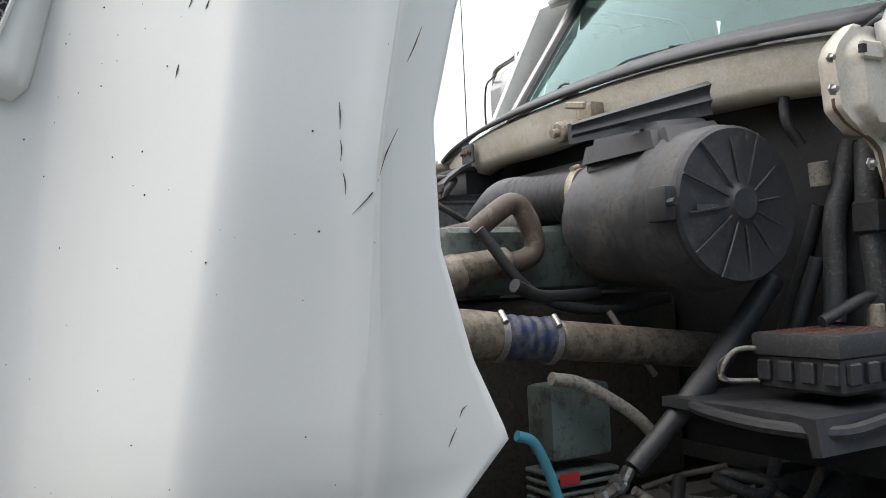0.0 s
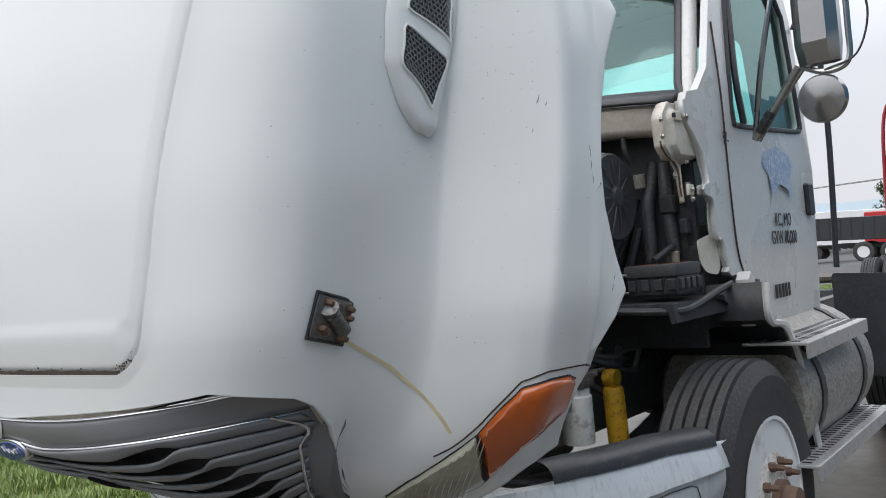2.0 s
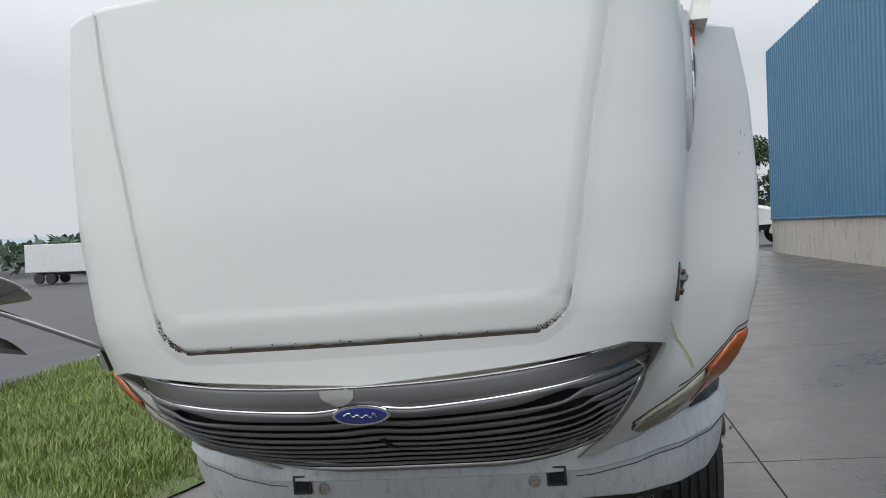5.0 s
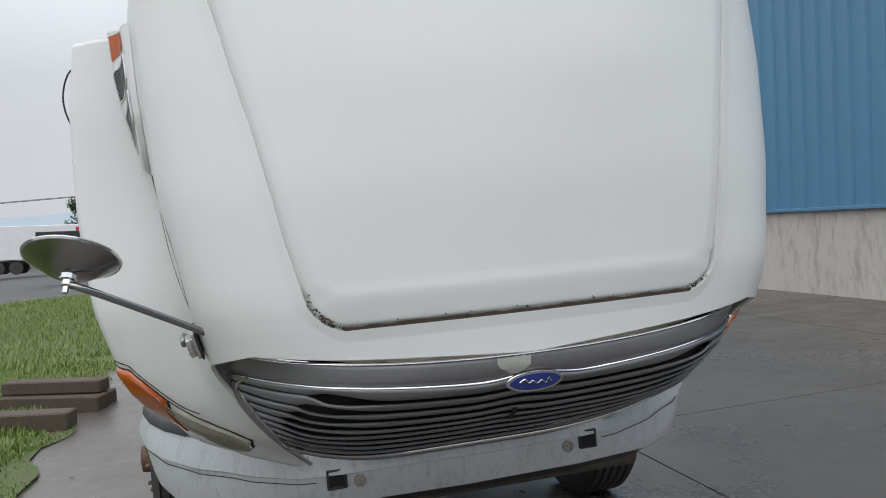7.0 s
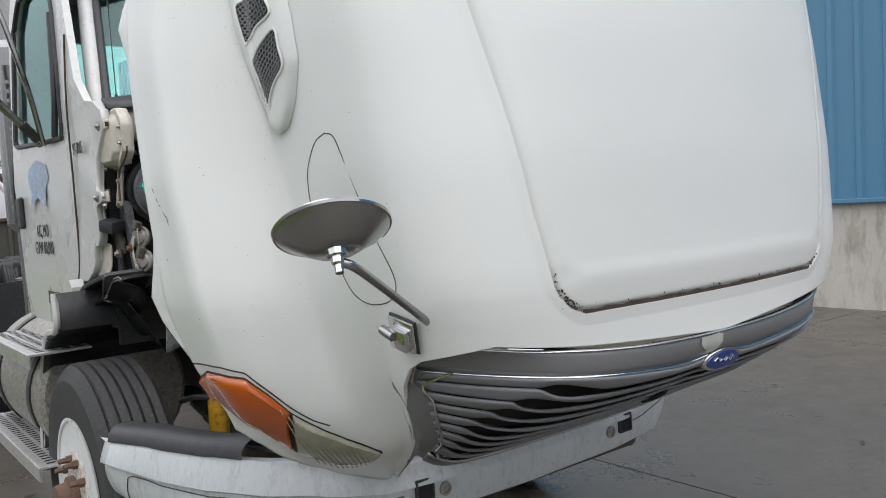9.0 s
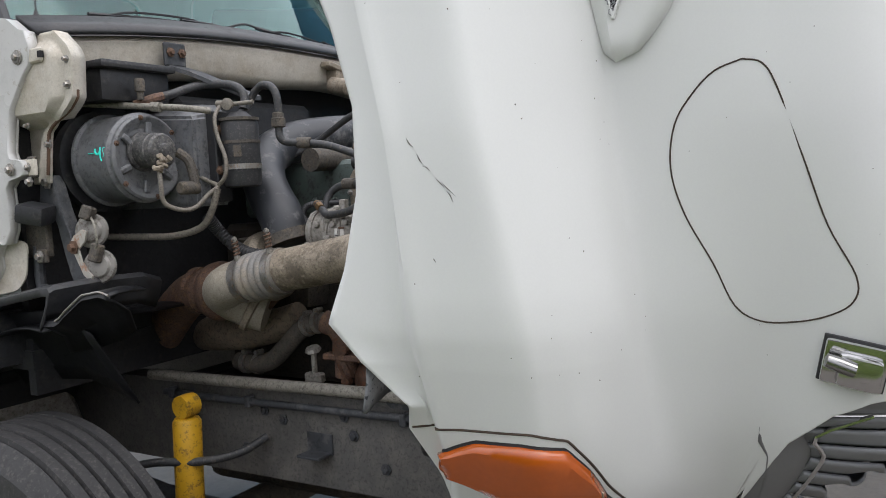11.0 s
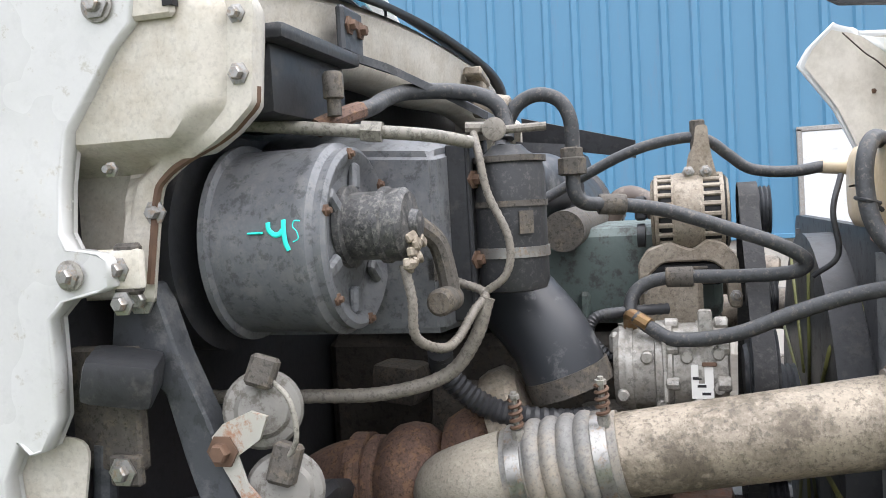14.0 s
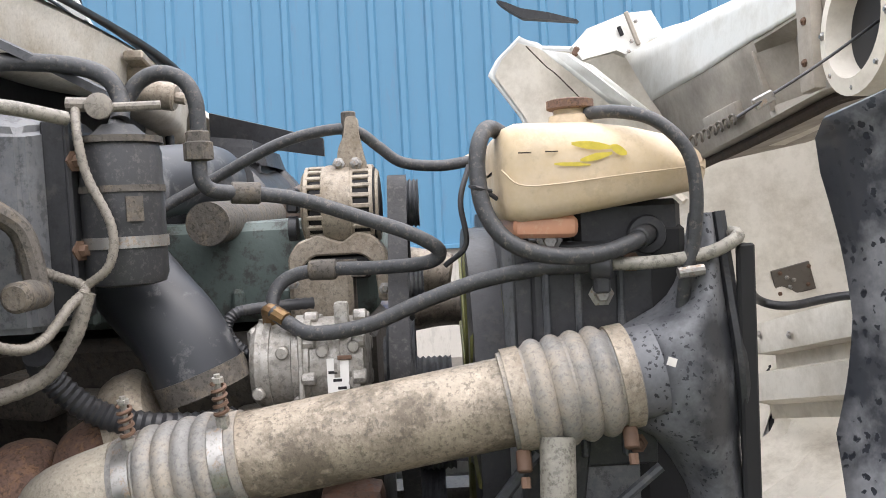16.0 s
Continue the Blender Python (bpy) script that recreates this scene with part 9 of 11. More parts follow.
box(sgx, (0.55, 0.40, 0.95), (0.13, 0.16, 0.16), bevel=0.03, seg=2)
part("steering_gear", sgx, IRON, truck, "grimy steering gear box")

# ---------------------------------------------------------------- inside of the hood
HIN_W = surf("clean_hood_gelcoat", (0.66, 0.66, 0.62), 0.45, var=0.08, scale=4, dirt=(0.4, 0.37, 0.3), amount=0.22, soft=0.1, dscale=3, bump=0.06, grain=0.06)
HIN_D = surf("sooty_shaded_hood_gelcoat", (0.42, 0.38, 0.32), 0.6, var=0.2, scale=4, dirt=(0.15, 0.13, 0.11), amount=0.5, soft=0.14, dscale=2.2, bump=0.1, grain=0.12)
HIN = surf("hood_inside_gelcoat", (0.66, 0.62, 0.54), 0.55, var=0.1, scale=3, dirt=(0.34, 0.3, 0.23), amount=0.3, soft=0.1, dscale=3, bump=0.1)
# inner skin, a little inside the shell
inb, rows = B(), []
for v in np.linspace(0.0, 0.985, 40):
    row = []
    for k in range(61):
        s = -1 + 2 * k / 60
        u = abs(s) * 9.9
        z = hood_z(u, v)
        p = on_hood(u, z, -0.022, 1 if s >= 0 else -1)
        row.append(p)
    rows.append(row)
part("hood_inner_skin", grid(inb, rows, flip=True), HIN, hood, "dirty cream inner skin of the hood", sharp=60)
# air intake plenum: a bent box that crosses the inside of the hood to its round port
A_ = [(1.0, 2.06), (0.612, 2.04), (0.296, 2.022), (0.09, 2.006), (-0.049, 1.992), (-0.167, 1.98), (-0.30, 1.97)]
B_ = [(0.664, 1.87), (0.224, 1.882), (-0.027, 1.897), (-0.12, 1.90), (-0.21, 1.905), (-0.267, 1.91), (-0.34, 1.915)]
C_ = [(0.484, 1.709), (0.195, 1.738), (0.002, 1.76), (-0.108, 1.773), (-0.194, 1.783), (-0.252, 1.785), (-0.33, 1.785)]
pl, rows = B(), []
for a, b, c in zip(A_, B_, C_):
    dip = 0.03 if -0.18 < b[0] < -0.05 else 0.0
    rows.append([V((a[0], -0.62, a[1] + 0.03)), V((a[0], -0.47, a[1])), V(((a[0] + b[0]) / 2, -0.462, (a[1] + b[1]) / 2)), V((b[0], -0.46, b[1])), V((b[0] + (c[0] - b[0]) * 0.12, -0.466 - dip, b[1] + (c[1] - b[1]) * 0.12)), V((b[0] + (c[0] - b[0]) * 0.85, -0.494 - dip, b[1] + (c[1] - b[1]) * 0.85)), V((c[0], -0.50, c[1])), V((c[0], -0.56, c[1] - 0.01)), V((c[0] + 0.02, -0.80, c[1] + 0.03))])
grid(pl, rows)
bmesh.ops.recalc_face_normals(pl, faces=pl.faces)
ido = part("intake_plenum", pl, HIN_D, hood, "soot-stained cream intake duct inside the hood, shade in its darker colour", sharp=22)
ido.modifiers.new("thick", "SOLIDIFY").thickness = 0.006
# lit upper against shaded lower faces is put into the colours, along with soot
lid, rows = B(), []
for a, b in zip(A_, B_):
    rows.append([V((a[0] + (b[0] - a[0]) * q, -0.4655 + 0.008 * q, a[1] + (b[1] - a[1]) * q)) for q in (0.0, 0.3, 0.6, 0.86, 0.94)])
lido = part("duct_face", grid(lid, rows), HIN_W, ido, "clean white upper face of the duct, its lit tone in the colour", sharp=40)
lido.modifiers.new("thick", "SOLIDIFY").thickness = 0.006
for x, z, w, h in ((0.21, 1.785, 0.20, 0.035), (-0.015, 1.83, 0.012, 0.12)):
    part("raised_pad", box(B(), (x, -0.482, z), (w, 0.018, h), (-14, 4, 0), 0.006, 2), HIN_D, ido)
for x, z, w, a in ((0.20, 1.85, 0.05, -14), (0.33, 1.755, 0.10, -6)):
    sc = grid(B(), [[V((x + w * (i / 8 - 0.5), -0.472 - 0.2 * (1.88 - z), z + 0.012 * (j - 0.5) * math.sin(math.pi * (i + 0.4) / 8.8) + (i / 8 - 0.5) * w * math.tan(radians(a)) + 0.004 * noise.noise(V((i * 0.9, j, w * 50))))) for i in range(9)] for j in range(2)])
    part("bare_scrape", sc, LABEL, ido, "pale scrape")
fp_ = B()
box(fp_, (-0.268, -0.452, 1.875), (0.05, 0.02, 0.20), (0, 4, 0), 0.005, 2)
fpo = part("port_flange", fp_, HIN_D, ido)
for z in (1.94, 1.885, 1.82):
    part("screw", bolt(B(), (-0.272, -0.442, z), (0, 1, 0), 0.004, 0.004), RUSTBOLT, fpo)
# dark joint under the duct, and the bonded flange below it
gp_ = B()
tube(gp_, [(c[0], -0.53, c[1] - 0.012) for c in C_], 0.012, 8, 4)
part("dark_joint", gp_, GRIME, ido, "dark gap line under the duct")
# corner gusset with rust, channel and crack near the arch tip
gu = B()
plate(gu, [(-0.304, 2.097), (-0.333, 2.052), (-0.44, 2.077), (-0.477, 2.057), (-0.60, 2.11), (-0.56, 2.20), (-0.479, 2.195), (-0.355, 2.15)], [], lambda y, z: V((1.0 + 0.25 * (z - 2.1), y, z)), (0.05, 0, 0))
guo = part("corner_gusset", gu, HIN_W, hood, "white moulded corner gusset", sharp=30)
part("rust_spot", box(B(), (0.998, -0.315, 2.08), (0.012, 0.02, 0.03), (25, 0, 0), 0.005), RUSTBOLT, guo, "rust on the gusset corner")
part("strap", box(B(), (0.99, -0.49, 2.14), (0.012, 0.014, 0.11), (-20, 0, 0), 0.003), HIN_D, guo)
part("slot", box(B(), (0.997, -0.455, 2.135), (0.01, 0.012, 0.03), (-20, 0, 0), 0.002), DEEP, guo)
for y, z in ((-0.50, 2.16), (-0.485, 2.10), (-0.475, 2.07)):
    part("rivet", bolt(B(), (0.985, y, z), (-1, 0, 0), 0.004, 0.004), STEEL, guo)
cn_ = B()
grid(cn_, [[V((x + 0.45 * dy, y + dy, z + dz)) for x, y, z in ((1.045, -0.215, 2.10), (1.03, -0.245, 2.09), (0.99, -0.285, 2.075), (1.0, -0.30, 2.068), (0.985, -0.335, 2.045), (0.97, -0.36, 2.03))] for dy, dz in ((0, 0), (-0.07, -0.07), (-0.14, -0.14), (-0.2, -0.2))])
cno = part("inner_channel", cn_, HIN_W, hood, "white folded channel inside the fender", sharp=20)
cno.modifiers.new("thick", "SOLIDIFY").thickness = 0.005
part("bond_crack", tube(B(), [(1.062, -0.17, 2.115), (1.058, -0.228, 2.05), (1.055, -0.262, 2.02), (1.05, -0.33, 1.945)], 0.0022, 5, 4), GRIME, hood, "dark crack along a bonded seam")
# stepped mouldings of the nose, seen beside the radiator
st_ = B()
prof = [(0.0, 0.0), (0.082, -0.004), (0.088, -0.05), (0.125, -0.05), (0.135, 0.012), (0.21, 0.015), (0.222, -0.03), (0.26, -0.035)]
grid(st_, [[V((x, -0.68 - 0.10 * (0.83 - x) + dy + 0.006 * noise.noise(V((x * 14, d * 20, 0))), 1.21 + (0.83 - x) * 0.27 - d)) for d, dy in prof] for x in np.linspace(0.62, 0.10, 18)])
sto = part("nose_moulding", st_, HIN, hood, "stained cream stepped moulding inside the nose", sharp=25)
sto.modifiers.new("thick", "SOLIDIFY").thickness = 0.005
for x, d in ((0.60, 0.03), (0.56, 0.16), (0.45, 0.05)):
    part("rivet", bolt(B(), (x, -0.678 - 0.10 * (0.83 - x), 1.21 + (0.83 - x) * 0.27 - d), (0, 1, 0), 0.006, 0.004), STEEL, sto)
ir = B()
revolve(ir, [(0.098, -0.02), (0.098, 0.012), (0.074, 0.016), (0.068, -0.02)], (-0.44, -0.445, 1.845), (0, 1, 0.05), 36)
iro = part("intake_ring", ir, HIN, hood, "round intake port")
for k in range(8):
    a = 2 * math.pi * k / 8
    part("screw", bolt(B(), (-0.44 + 0.086 * math.cos(a), -0.432, 1.845 + 0.086 * math.sin(a)), (0, 1, 0), 0.004, 0.004), STEEL, iro)
irh = B()
revolve(irh, [(0.075, 0), (0.075, 0.004), (0.02, 0.005)], (-0.44, -0.468, 1.845), (0, 1, 0.05), 28)
part("intake_hole", irh, DEEP, iro)
lip2 = B()
rings(lip2, [[V((x, -0.62 + dy, z + dz)) for dy, dz in ((0, -0.012), (0.012, 0.0), (0, 0.012), (-0.05, 0.012), (-0.05, -0.012))] for x, z in ((0.341, 1.738), (0.135, 1.762), (-0.008, 1.774), (-0.18, 1.79), (-0.32, 1.80))])
part("bonded_flange", lip2, HIN, hood, "bonded flange")
hp = B()
box(hp, (0.833, -0.897, 1.357), (0.006, 0.115, 0.085), (-13, 0, -3), 0.002)
hpo = part("hood_plate", hp, surf("brown_steel_plate", (0.13, 0.115, 0.1), 0.5, metal=0.4, var=0.2, scale=20, dirt=(0.08, 0.06, 0.045), amount=0.3), hood, "brown steel plate with bolt holes")
for dy, dz in ((-0.042, -0.025), (0.042, -0.03), (-0.045, 0.028), (0.04, 0.03), (0.0, 0.0), (0.02, 0.012), (0.012, -0.018)):
    part("bolt", bolt(B(), (0.829, -0.897 + dy, 1.357 + dz - 0.23 * dy), (-1, 0, 0), 0.004, 0.005), RUSTBOLT if abs(dy) > 0.03 else ALU_C, hpo)
hose("hood_wire", [(-0.50, -0.25, 1.55), (-0.35, -0.31, 1.50), (-0.1, -0.42, 1.431), (-0.1, -0.478, 1.414), (-0.12, -0.586, 1.43), (-0.3, -0.75, 1.45)], 0.008, BLACK, "black wiring along the hood")
hose("hood_cable", [(-0.44, -0.50, 1.87), (-0.40, -0.62, 1.95), (-0.35, -0.72, 2.02)], 0.0022, BLACK, "black hood restraint cable")
for us, zs, r in (((5.0, 5.4, 5.9, 6.4), (1.60, 1.66, 1.70, 1.72), 0.016),):
    part("moulded_fold", tube(B(), [on_hood(u, z, -0.026) for u, z in zip(us, zs)], r, 6, 5, squash=0.7), HIN, hood)
for u, z in ((8.9, 1.95), (8.6, 1.85), (7.8, 1.9), (7.3, 1.8), (6.4, 1.3), (6.8, 1.2), (5.6, 1.15), (7.4, 1.12)):
    part("rivet", bolt(B(), on_hood(u, z, -0.024), on_hood(u, z, -0.05) - on_hood(u, z, -0.02), 0.005, 0.004), RUSTBOLT, hood)
# black splash shield inside the right fender
ssd, rows = B(), []
for k in range(25):
    z = 1.255 + 0.44 * k / 24
    xi = float(np.interp(z, [1.255, 1.30, 1.365, 1.43, 1.495, 1.566, 1.64, 1.68, 1.695], [0.80, 0.765, 0.722, 0.735, 0.745, 0.735, 0.722, 0.728, 0.75]))
    row = []
    for j in range(11):
        t = j / 10
        zz = z + (0.10 * t if k > 18 else -0.09 * t if k < 4 else 0.0) * (1 if k > 18 else 1)
        row.append(V((-(xi + (1.13 - xi) * t), -0.24 - 0.03 * math.sin(math.pi * k / 24) - 0.035 * math.sin(math.pi * min(1, t * 1.2)) - 0.03 * t, zz)))
    rows.append(row)
so2 = part("splash_shield", grid(ssd, rows, flip=True), SPECK_L, hood, "spotted black splash shield inside the fender")
so2.modifiers.new("thick", "SOLIDIFY").thickness = 0.006
hk = B()
rings(hk, [[V((x, y, z)) + V(d) for d in ((0, -0.004, -h), (0, 0.004, h), (w, 0.004, h), (w, -0.004, -h))] for x, y, z, h, w in ((1.05, -0.335, 2.185, 0.004, 0.03), (1.06, -0.25, 2.205, 0.012, 0.035), (1.07, -0.165, 2.22, 0.016, 0.035), (1.075, -0.12, 2.245, 0.012, 0.035), (1.08, -0.09, 2.262, 0.006, 0.03))])
bmesh.ops.recalc_face_normals(hk, faces=hk.faces)
part("hood_latch_handle", hk, BLACK, hood, "black hood latch lever")


# ---------------------------------------------------------------- surroundings
def loft(bm, secs):
    """Skin through closed outlines given as lists of points."""
    rings(bm, [[V(p) for p in s] for s in secs])
    bmesh.ops.recalc_face_normals(bm, faces=bm.faces)
    return bm


def far_truck(name, label, m, body, hoodm, fenderm, cab=(2.0, 1.5, 2.9), nose=1.0, sleeper=0.0, axles=(0.9, 4.6, 5.9), bumperm=None, stack=True, drive=True):
    """A conventional truck that stands apart: front towards -y before m turns it. cab: start, length, height."""
    root = tagged(new(name), label, "truck")
    root.matrix_world = m
    c0, cl, ch = cab
    for sx in (-0.42, 0.42):
        part("frame_rail", box(B(), (sx, axles[-1] / 2 + 0.6, 0.85), (0.09, axles[-1] + 1.6, 0.24), bevel=0.01), RAIL, root)
    # cab with raked windshield
    w = 1.0
    prof = [(c0, 1.1), (c0 + cl, 1.1), (c0 + cl, ch - 0.05), (c0 + cl - 0.08, ch), (c0 + 0.42, ch - 0.02), (c0 + 0.32, ch - 0.1), (c0 + 0.02, 1.95), (c0, 1.9)]
    cb = B()
    loft(cb, [[(s * w * f, y, z if z < 2 else z - dz) for y, z in prof] for s, f, dz in ((-1, 1.0, 0.06), (-1, 0.9, 0), (1, 0.9, 0), (1, 1.0, 0.06))])
    bmesh.ops.bevel(cb, geom=cb.edges[:], offset=0.03, segments=2, affect="EDGES")
    cabo = part("cab", cb, body, root, sharp=30)
    for s in (-1, 1):
        wd = B()
        plate(wd, rounded([(c0 + 0.25, 1.95), (c0 + 1.05, 1.95), (c0 + 1.05, ch - 0.2), (c0 + 0.48, ch - 0.2)], 0.06), [], lambda y, z: V((s * (w + 0.004), y, z)), (s * 0.004, 0, 0))
        part("side_window", wd, GLASSD, cabo, "dark side window")
        part("door_gap", tube(B(), [(s * (w + 0.002), c0 + 0.2, 1.2), (s * (w + 0.002), c0 + 0.2, 1.6), (s * (w + 0.002), c0 + 0.2, 1.95)], 0.006, 5, 3), GRIME, cabo)
        part("door_handle", box(B(), (s * (w + 0.01), c0 + 0.98, 1.7), (0.03, 0.14, 0.04), bevel=0.008), BLACK, cabo)
        mr = B()
        box(mr, (s * (w + 0.22), c0 + 0.2, 2.15), (0.16, 0.06, 0.42), bevel=0.02, seg=2)
        tube(mr, [(s * w, c0 + 0.2, 2.42), (s * (w + 0.2), c0 + 0.2, 2.4), (s * (w + 0.2), c0 + 0.2, 1.9), (s * w, c0 + 0.25, 1.85)], 0.014, 6, 4)
        part("mirror", mr, CHROME, cabo, "mirror on tube brackets")
        tkb = B()
        revolve(tkb, [(0.02, 0), (0.29, 0), (0.31, 0.02), (0.31, 1.28), (0.29, 1.3), (0.02, 1.3)], (s * 0.88, c0 + cl * 0.45, 0.75), (0, 1, 0), 24)
        part("fuel_tank", tkb, ALU_C, root, "dull aluminium fuel tank")
        part("step_box", box(B(), (s * 0.95, c0 + cl * 0.2, 0.7), (0.4, 0.7, 0.45), bevel=0.03), ALU_C, root)
    ws_ = B()
    plate(ws_, rounded([(-0.82, 2.0), (0.82, 2.0), (0.74, ch - 0.16), (-0.74, ch - 0.16)], 0.06), [], lambda x, z: V((x, c0 + 0.03 + (z - 1.95) * 0.30 / (ch - 2.05) - 0.02, z)), (0, -0.006, 0))
    part("windshield", ws_, GLASSD, cabo, "dark windshield")
    for k in range(5):
        part("roof_lamp", box(B(), (-0.6 + 0.3 * k, c0 + 0.5, ch + 0.02), (0.09, 0.05, 0.04), bevel=0.012), AMBER, cabo)
    # hood, grille, fenders
    f0 = c0 - nose
    hd_ = B()
    loft(hd_, [[(-hw, y, 1.0), (hw, y, 1.0), (hw, y, zt - 0.14), (hw - 0.12, y, zt), (-hw + 0.12, y, zt), (-hw, y, zt - 0.14)] for y, hw, zt in ((f0, 0.58, 1.58), (f0 + 0.06, 0.62, 1.68), (f0 + nose * 0.5, 0.74, 1.84), (c0 + 0.02, 0.92, 1.96))])
    ho = part("hood", hd_, hoodm, root, sharp=30)
    gr_ = B()
    for k in range(11):
        box(gr_, (-0.5 + 0.1 * k, f0 - 0.012, 1.27), (0.03, 0.03, 0.52), bevel=0.005)
    box(gr_, (0, f0 - 0.008, 1.27), (1.12, 0.012, 0.58), bevel=0.004)
    part("grille", gr_, CHROME, ho, "chrome grille")
    ay = axles[0]
    for s in (-1, 1):
        fd = B()
        secs = []
        for k in range(11):
            a = math.pi * k / 10
            secs.append([(s * x, ay - 0.66 * math.cos(a) * q, 0.55 + 0.66 * math.sin(a) * q + 0.04) for x, q in ((0.6, 1.0), (1.13, 1.0), (1.17, 0.96), (1.17, 0.88), (0.6, 0.9))])
        loft(fd, secs)
        fo = part("fender", fd, fenderm, ho, sharp=40)
        hl = B()
        revolve(hl, [(0.02, -0.05), (0.10, -0.03), (0.11, 0.0), (0.09, 0.02), (0.02, 0.03)], (s * 0.85, ay - 0.66, 1.02), (0, -1, 0), 16, (1.3, 0.8))
        part("headlamp", hl, CHROME_B, fo, "chrome-rimmed headlamp")
    bp_ = B()
    loft(bp_, [[(x, ay - 0.78 + 0.3 * abs(x) ** 3, 0.45), (x, ay - 0.82 + 0.3 * abs(x) ** 3, 0.6), (x, ay - 0.78 + 0.3 * abs(x) ** 3, 0.82), (x, ay - 0.7 + 0.3 * abs(x) ** 3, 0.8), (x, ay - 0.7 + 0.3 * abs(x) ** 3, 0.47)] for x in np.linspace(-1.12, 1.12, 13)])
    part("bumper", bp_, bumperm or CHROME_B, root, "bright steel bumper")
    for i, y in enumerate(axles):
        for s in (-1, 1):
            wheel(y, 0.52, s, steer=i == 0, parent=root, xo=1.2, rust=False)
            if i and drive:
                wheel(y, 0.52, s, steer=False, parent=root, xo=0.88, rust=False)
    if stack:
        for s in (-1, 1):
            st = B()
            tube(st, [(s * 0.9, c0 + cl + 0.14, 1.0), (s * 0.9, c0 + cl + 0.14, 2.0), (s * 0.9, c0 + cl + 0.14, ch + 0.25), (s * 0.9, c0 + cl + 0.24, ch + 0.48)], 0.065, 14, 5)
            part("exhaust_pipe", st, STAINL, root, "steel exhaust pipe")
    if sleeper > 0:
        sb_ = B()
        box(sb_, (0, c0 + cl + sleeper / 2 + 0.02, (1.05 + ch + 0.3) / 2), (2.1, sleeper, ch + 0.3 - 1.05), bevel=0.12, seg=3)
        part("sleeper", sb_, body, root, sharp=40)
    return root


GLASSD = surf("far_dark_glass", (0.05, 0.07, 0.075), 0.06, var=0.2, scale=3, rvar=0.02, spec=0.8)
DARKP = surf("black_truck_paint", (0.012, 0.013, 0.015), 0.25, var=0.2, scale=3, coat=0.4)
REDP = surf("bright_red_fender_paint", (0.42, 0.015, 0.02), 0.3, var=0.1, scale=3, coat=0.4)

# red day-cab truck and white truck on the dark lot beyond the grass, both facing the building
T1 = far_truck("parked_truck", "black truck with bright red fenders on dark gravel", pose(-9.4, 24.1, ground_z(-10), 0, 0, 90), DARKP, DARKP, REDP, cab=(2.0, 1.4, 2.5), nose=1.25)
T2 = far_truck("parked_truck", "white medium truck with dark windows on dark gravel", pose(-9.5, 30.4, ground_z(-10), 0, 0, 90), FARWHITE, FARWHITE, FARWHITE, cab=(1.1, 1.5, 2.4), nose=0.95, bumperm=BLACK)
T3 = far_truck("parked_truck", "white long-nose truck with lettering and twin exhausts", pose(-2.1, 46.1, ground_z(-5), 0, 0, 90), FARWHITE, FARWHITE, FARWHITE, cab=(2.2, 1.5, 2.75), nose=1.6)
for k in range(5):
    part("letter_bar", box(B(), (-1.006, 2.75 + 0.1 * k, 1.75 + 0.03 * (k % 2)), (0.004, 0.06, 0.08)), INK, T3)
for k in range(4):
    part("letter_bar", box(B(), (-1.006, 2.75 + 0.13 * k, 1.4), (0.004, 0.09, 0.05)), INK, T3)
bed = B()
box(bed, (0, 6.2, 1.75), (2.3, 4.2, 1.2), bevel=0.03)
bedo = part("dump_bed", bed, BLACK, T3, "black dump bed with ribs")
for k in range(8):
    part("bed_rib", box(B(), (-1.17, 4.3 + 0.54 * k, 1.75), (0.06, 0.09, 1.2), bevel=0.01), BLACK, bedo)

# long pale trailers far behind
for x, y, ln in ((-12, 70, 15), (-46, 70, 14)):
    tr = tagged(new("box_trailer"), "long white box trailer in the distance", "trailer")
    tr.matrix_world = pose(x, y, ground_z(x))
    part("box", box(B(), (0, 0, 2.5), (ln, 2.5, 2.7), bevel=0.04), FARWHITE, tr)
    part("underframe", box(B(), (0, 0, 0.95), (ln * 0.9, 1.0, 0.2)), RAIL, tr)
    for dx in (-ln * 0.4, -ln * 0.31):
        for s in (-1, 1):
            part("tyre", revolve(B(), [(0.2, -0.13), (0.5, -0.13), (0.52, -0.1), (0.52, 0.1), (0.5, 0.13), (0.2, 0.13)], (dx, s * 1.1, 0.52), (0, 1, 0), 24), RUBBER, tr)
rbx = tagged(part("red_container", box(B(), (-8.2, 55, 1.35), (3.2, 2.3, 2.3), bevel=0.05), REDP), "small red container in the distance", "container")

# ---- red sleeper tractor behind, seen from its back
red = tagged(new("red_tractor"), "dark red sleeper tractor with dented back wall, seen from behind", "truck")
red.matrix_world = pose(0.02, 0, 0, 0, -2.7, 0)
XL, XR = -1.22, 1.18
rb_, rows = B(), []
for z in np.linspace(1.22, 4.0, 40):
    hw = 1.13 if z < 2.6 else 1.13 - 0.16 * (z - 2.6) / 1.4
    row = []
    for k in range(33):
        s = -1 + 2 * k / 32
        dent = 0.10 * noise.noise(V((s * 2.2, z * 1.6, 4))) * (1 if z < 2.5 else 0.3) * (1 if s > -0.4 else 0.4)
        seam = 0.03 * math.exp(-((z - 2.48) / 0.025) ** 2)
        fold = 0.22 * max(0, (s - 0.62)) ** 1.0 * (1 if z < 2.4 else 0.5)
        row.append(V((-0.13 + hw * s, 16.0 + dent + seam + fold, z - 0.10 * s * s * (z > 3.8))))
    rows.append(row)
bk = part("back_wall", grid(rb_, rows), RED, red, "dented dark red back wall", sharp=50)
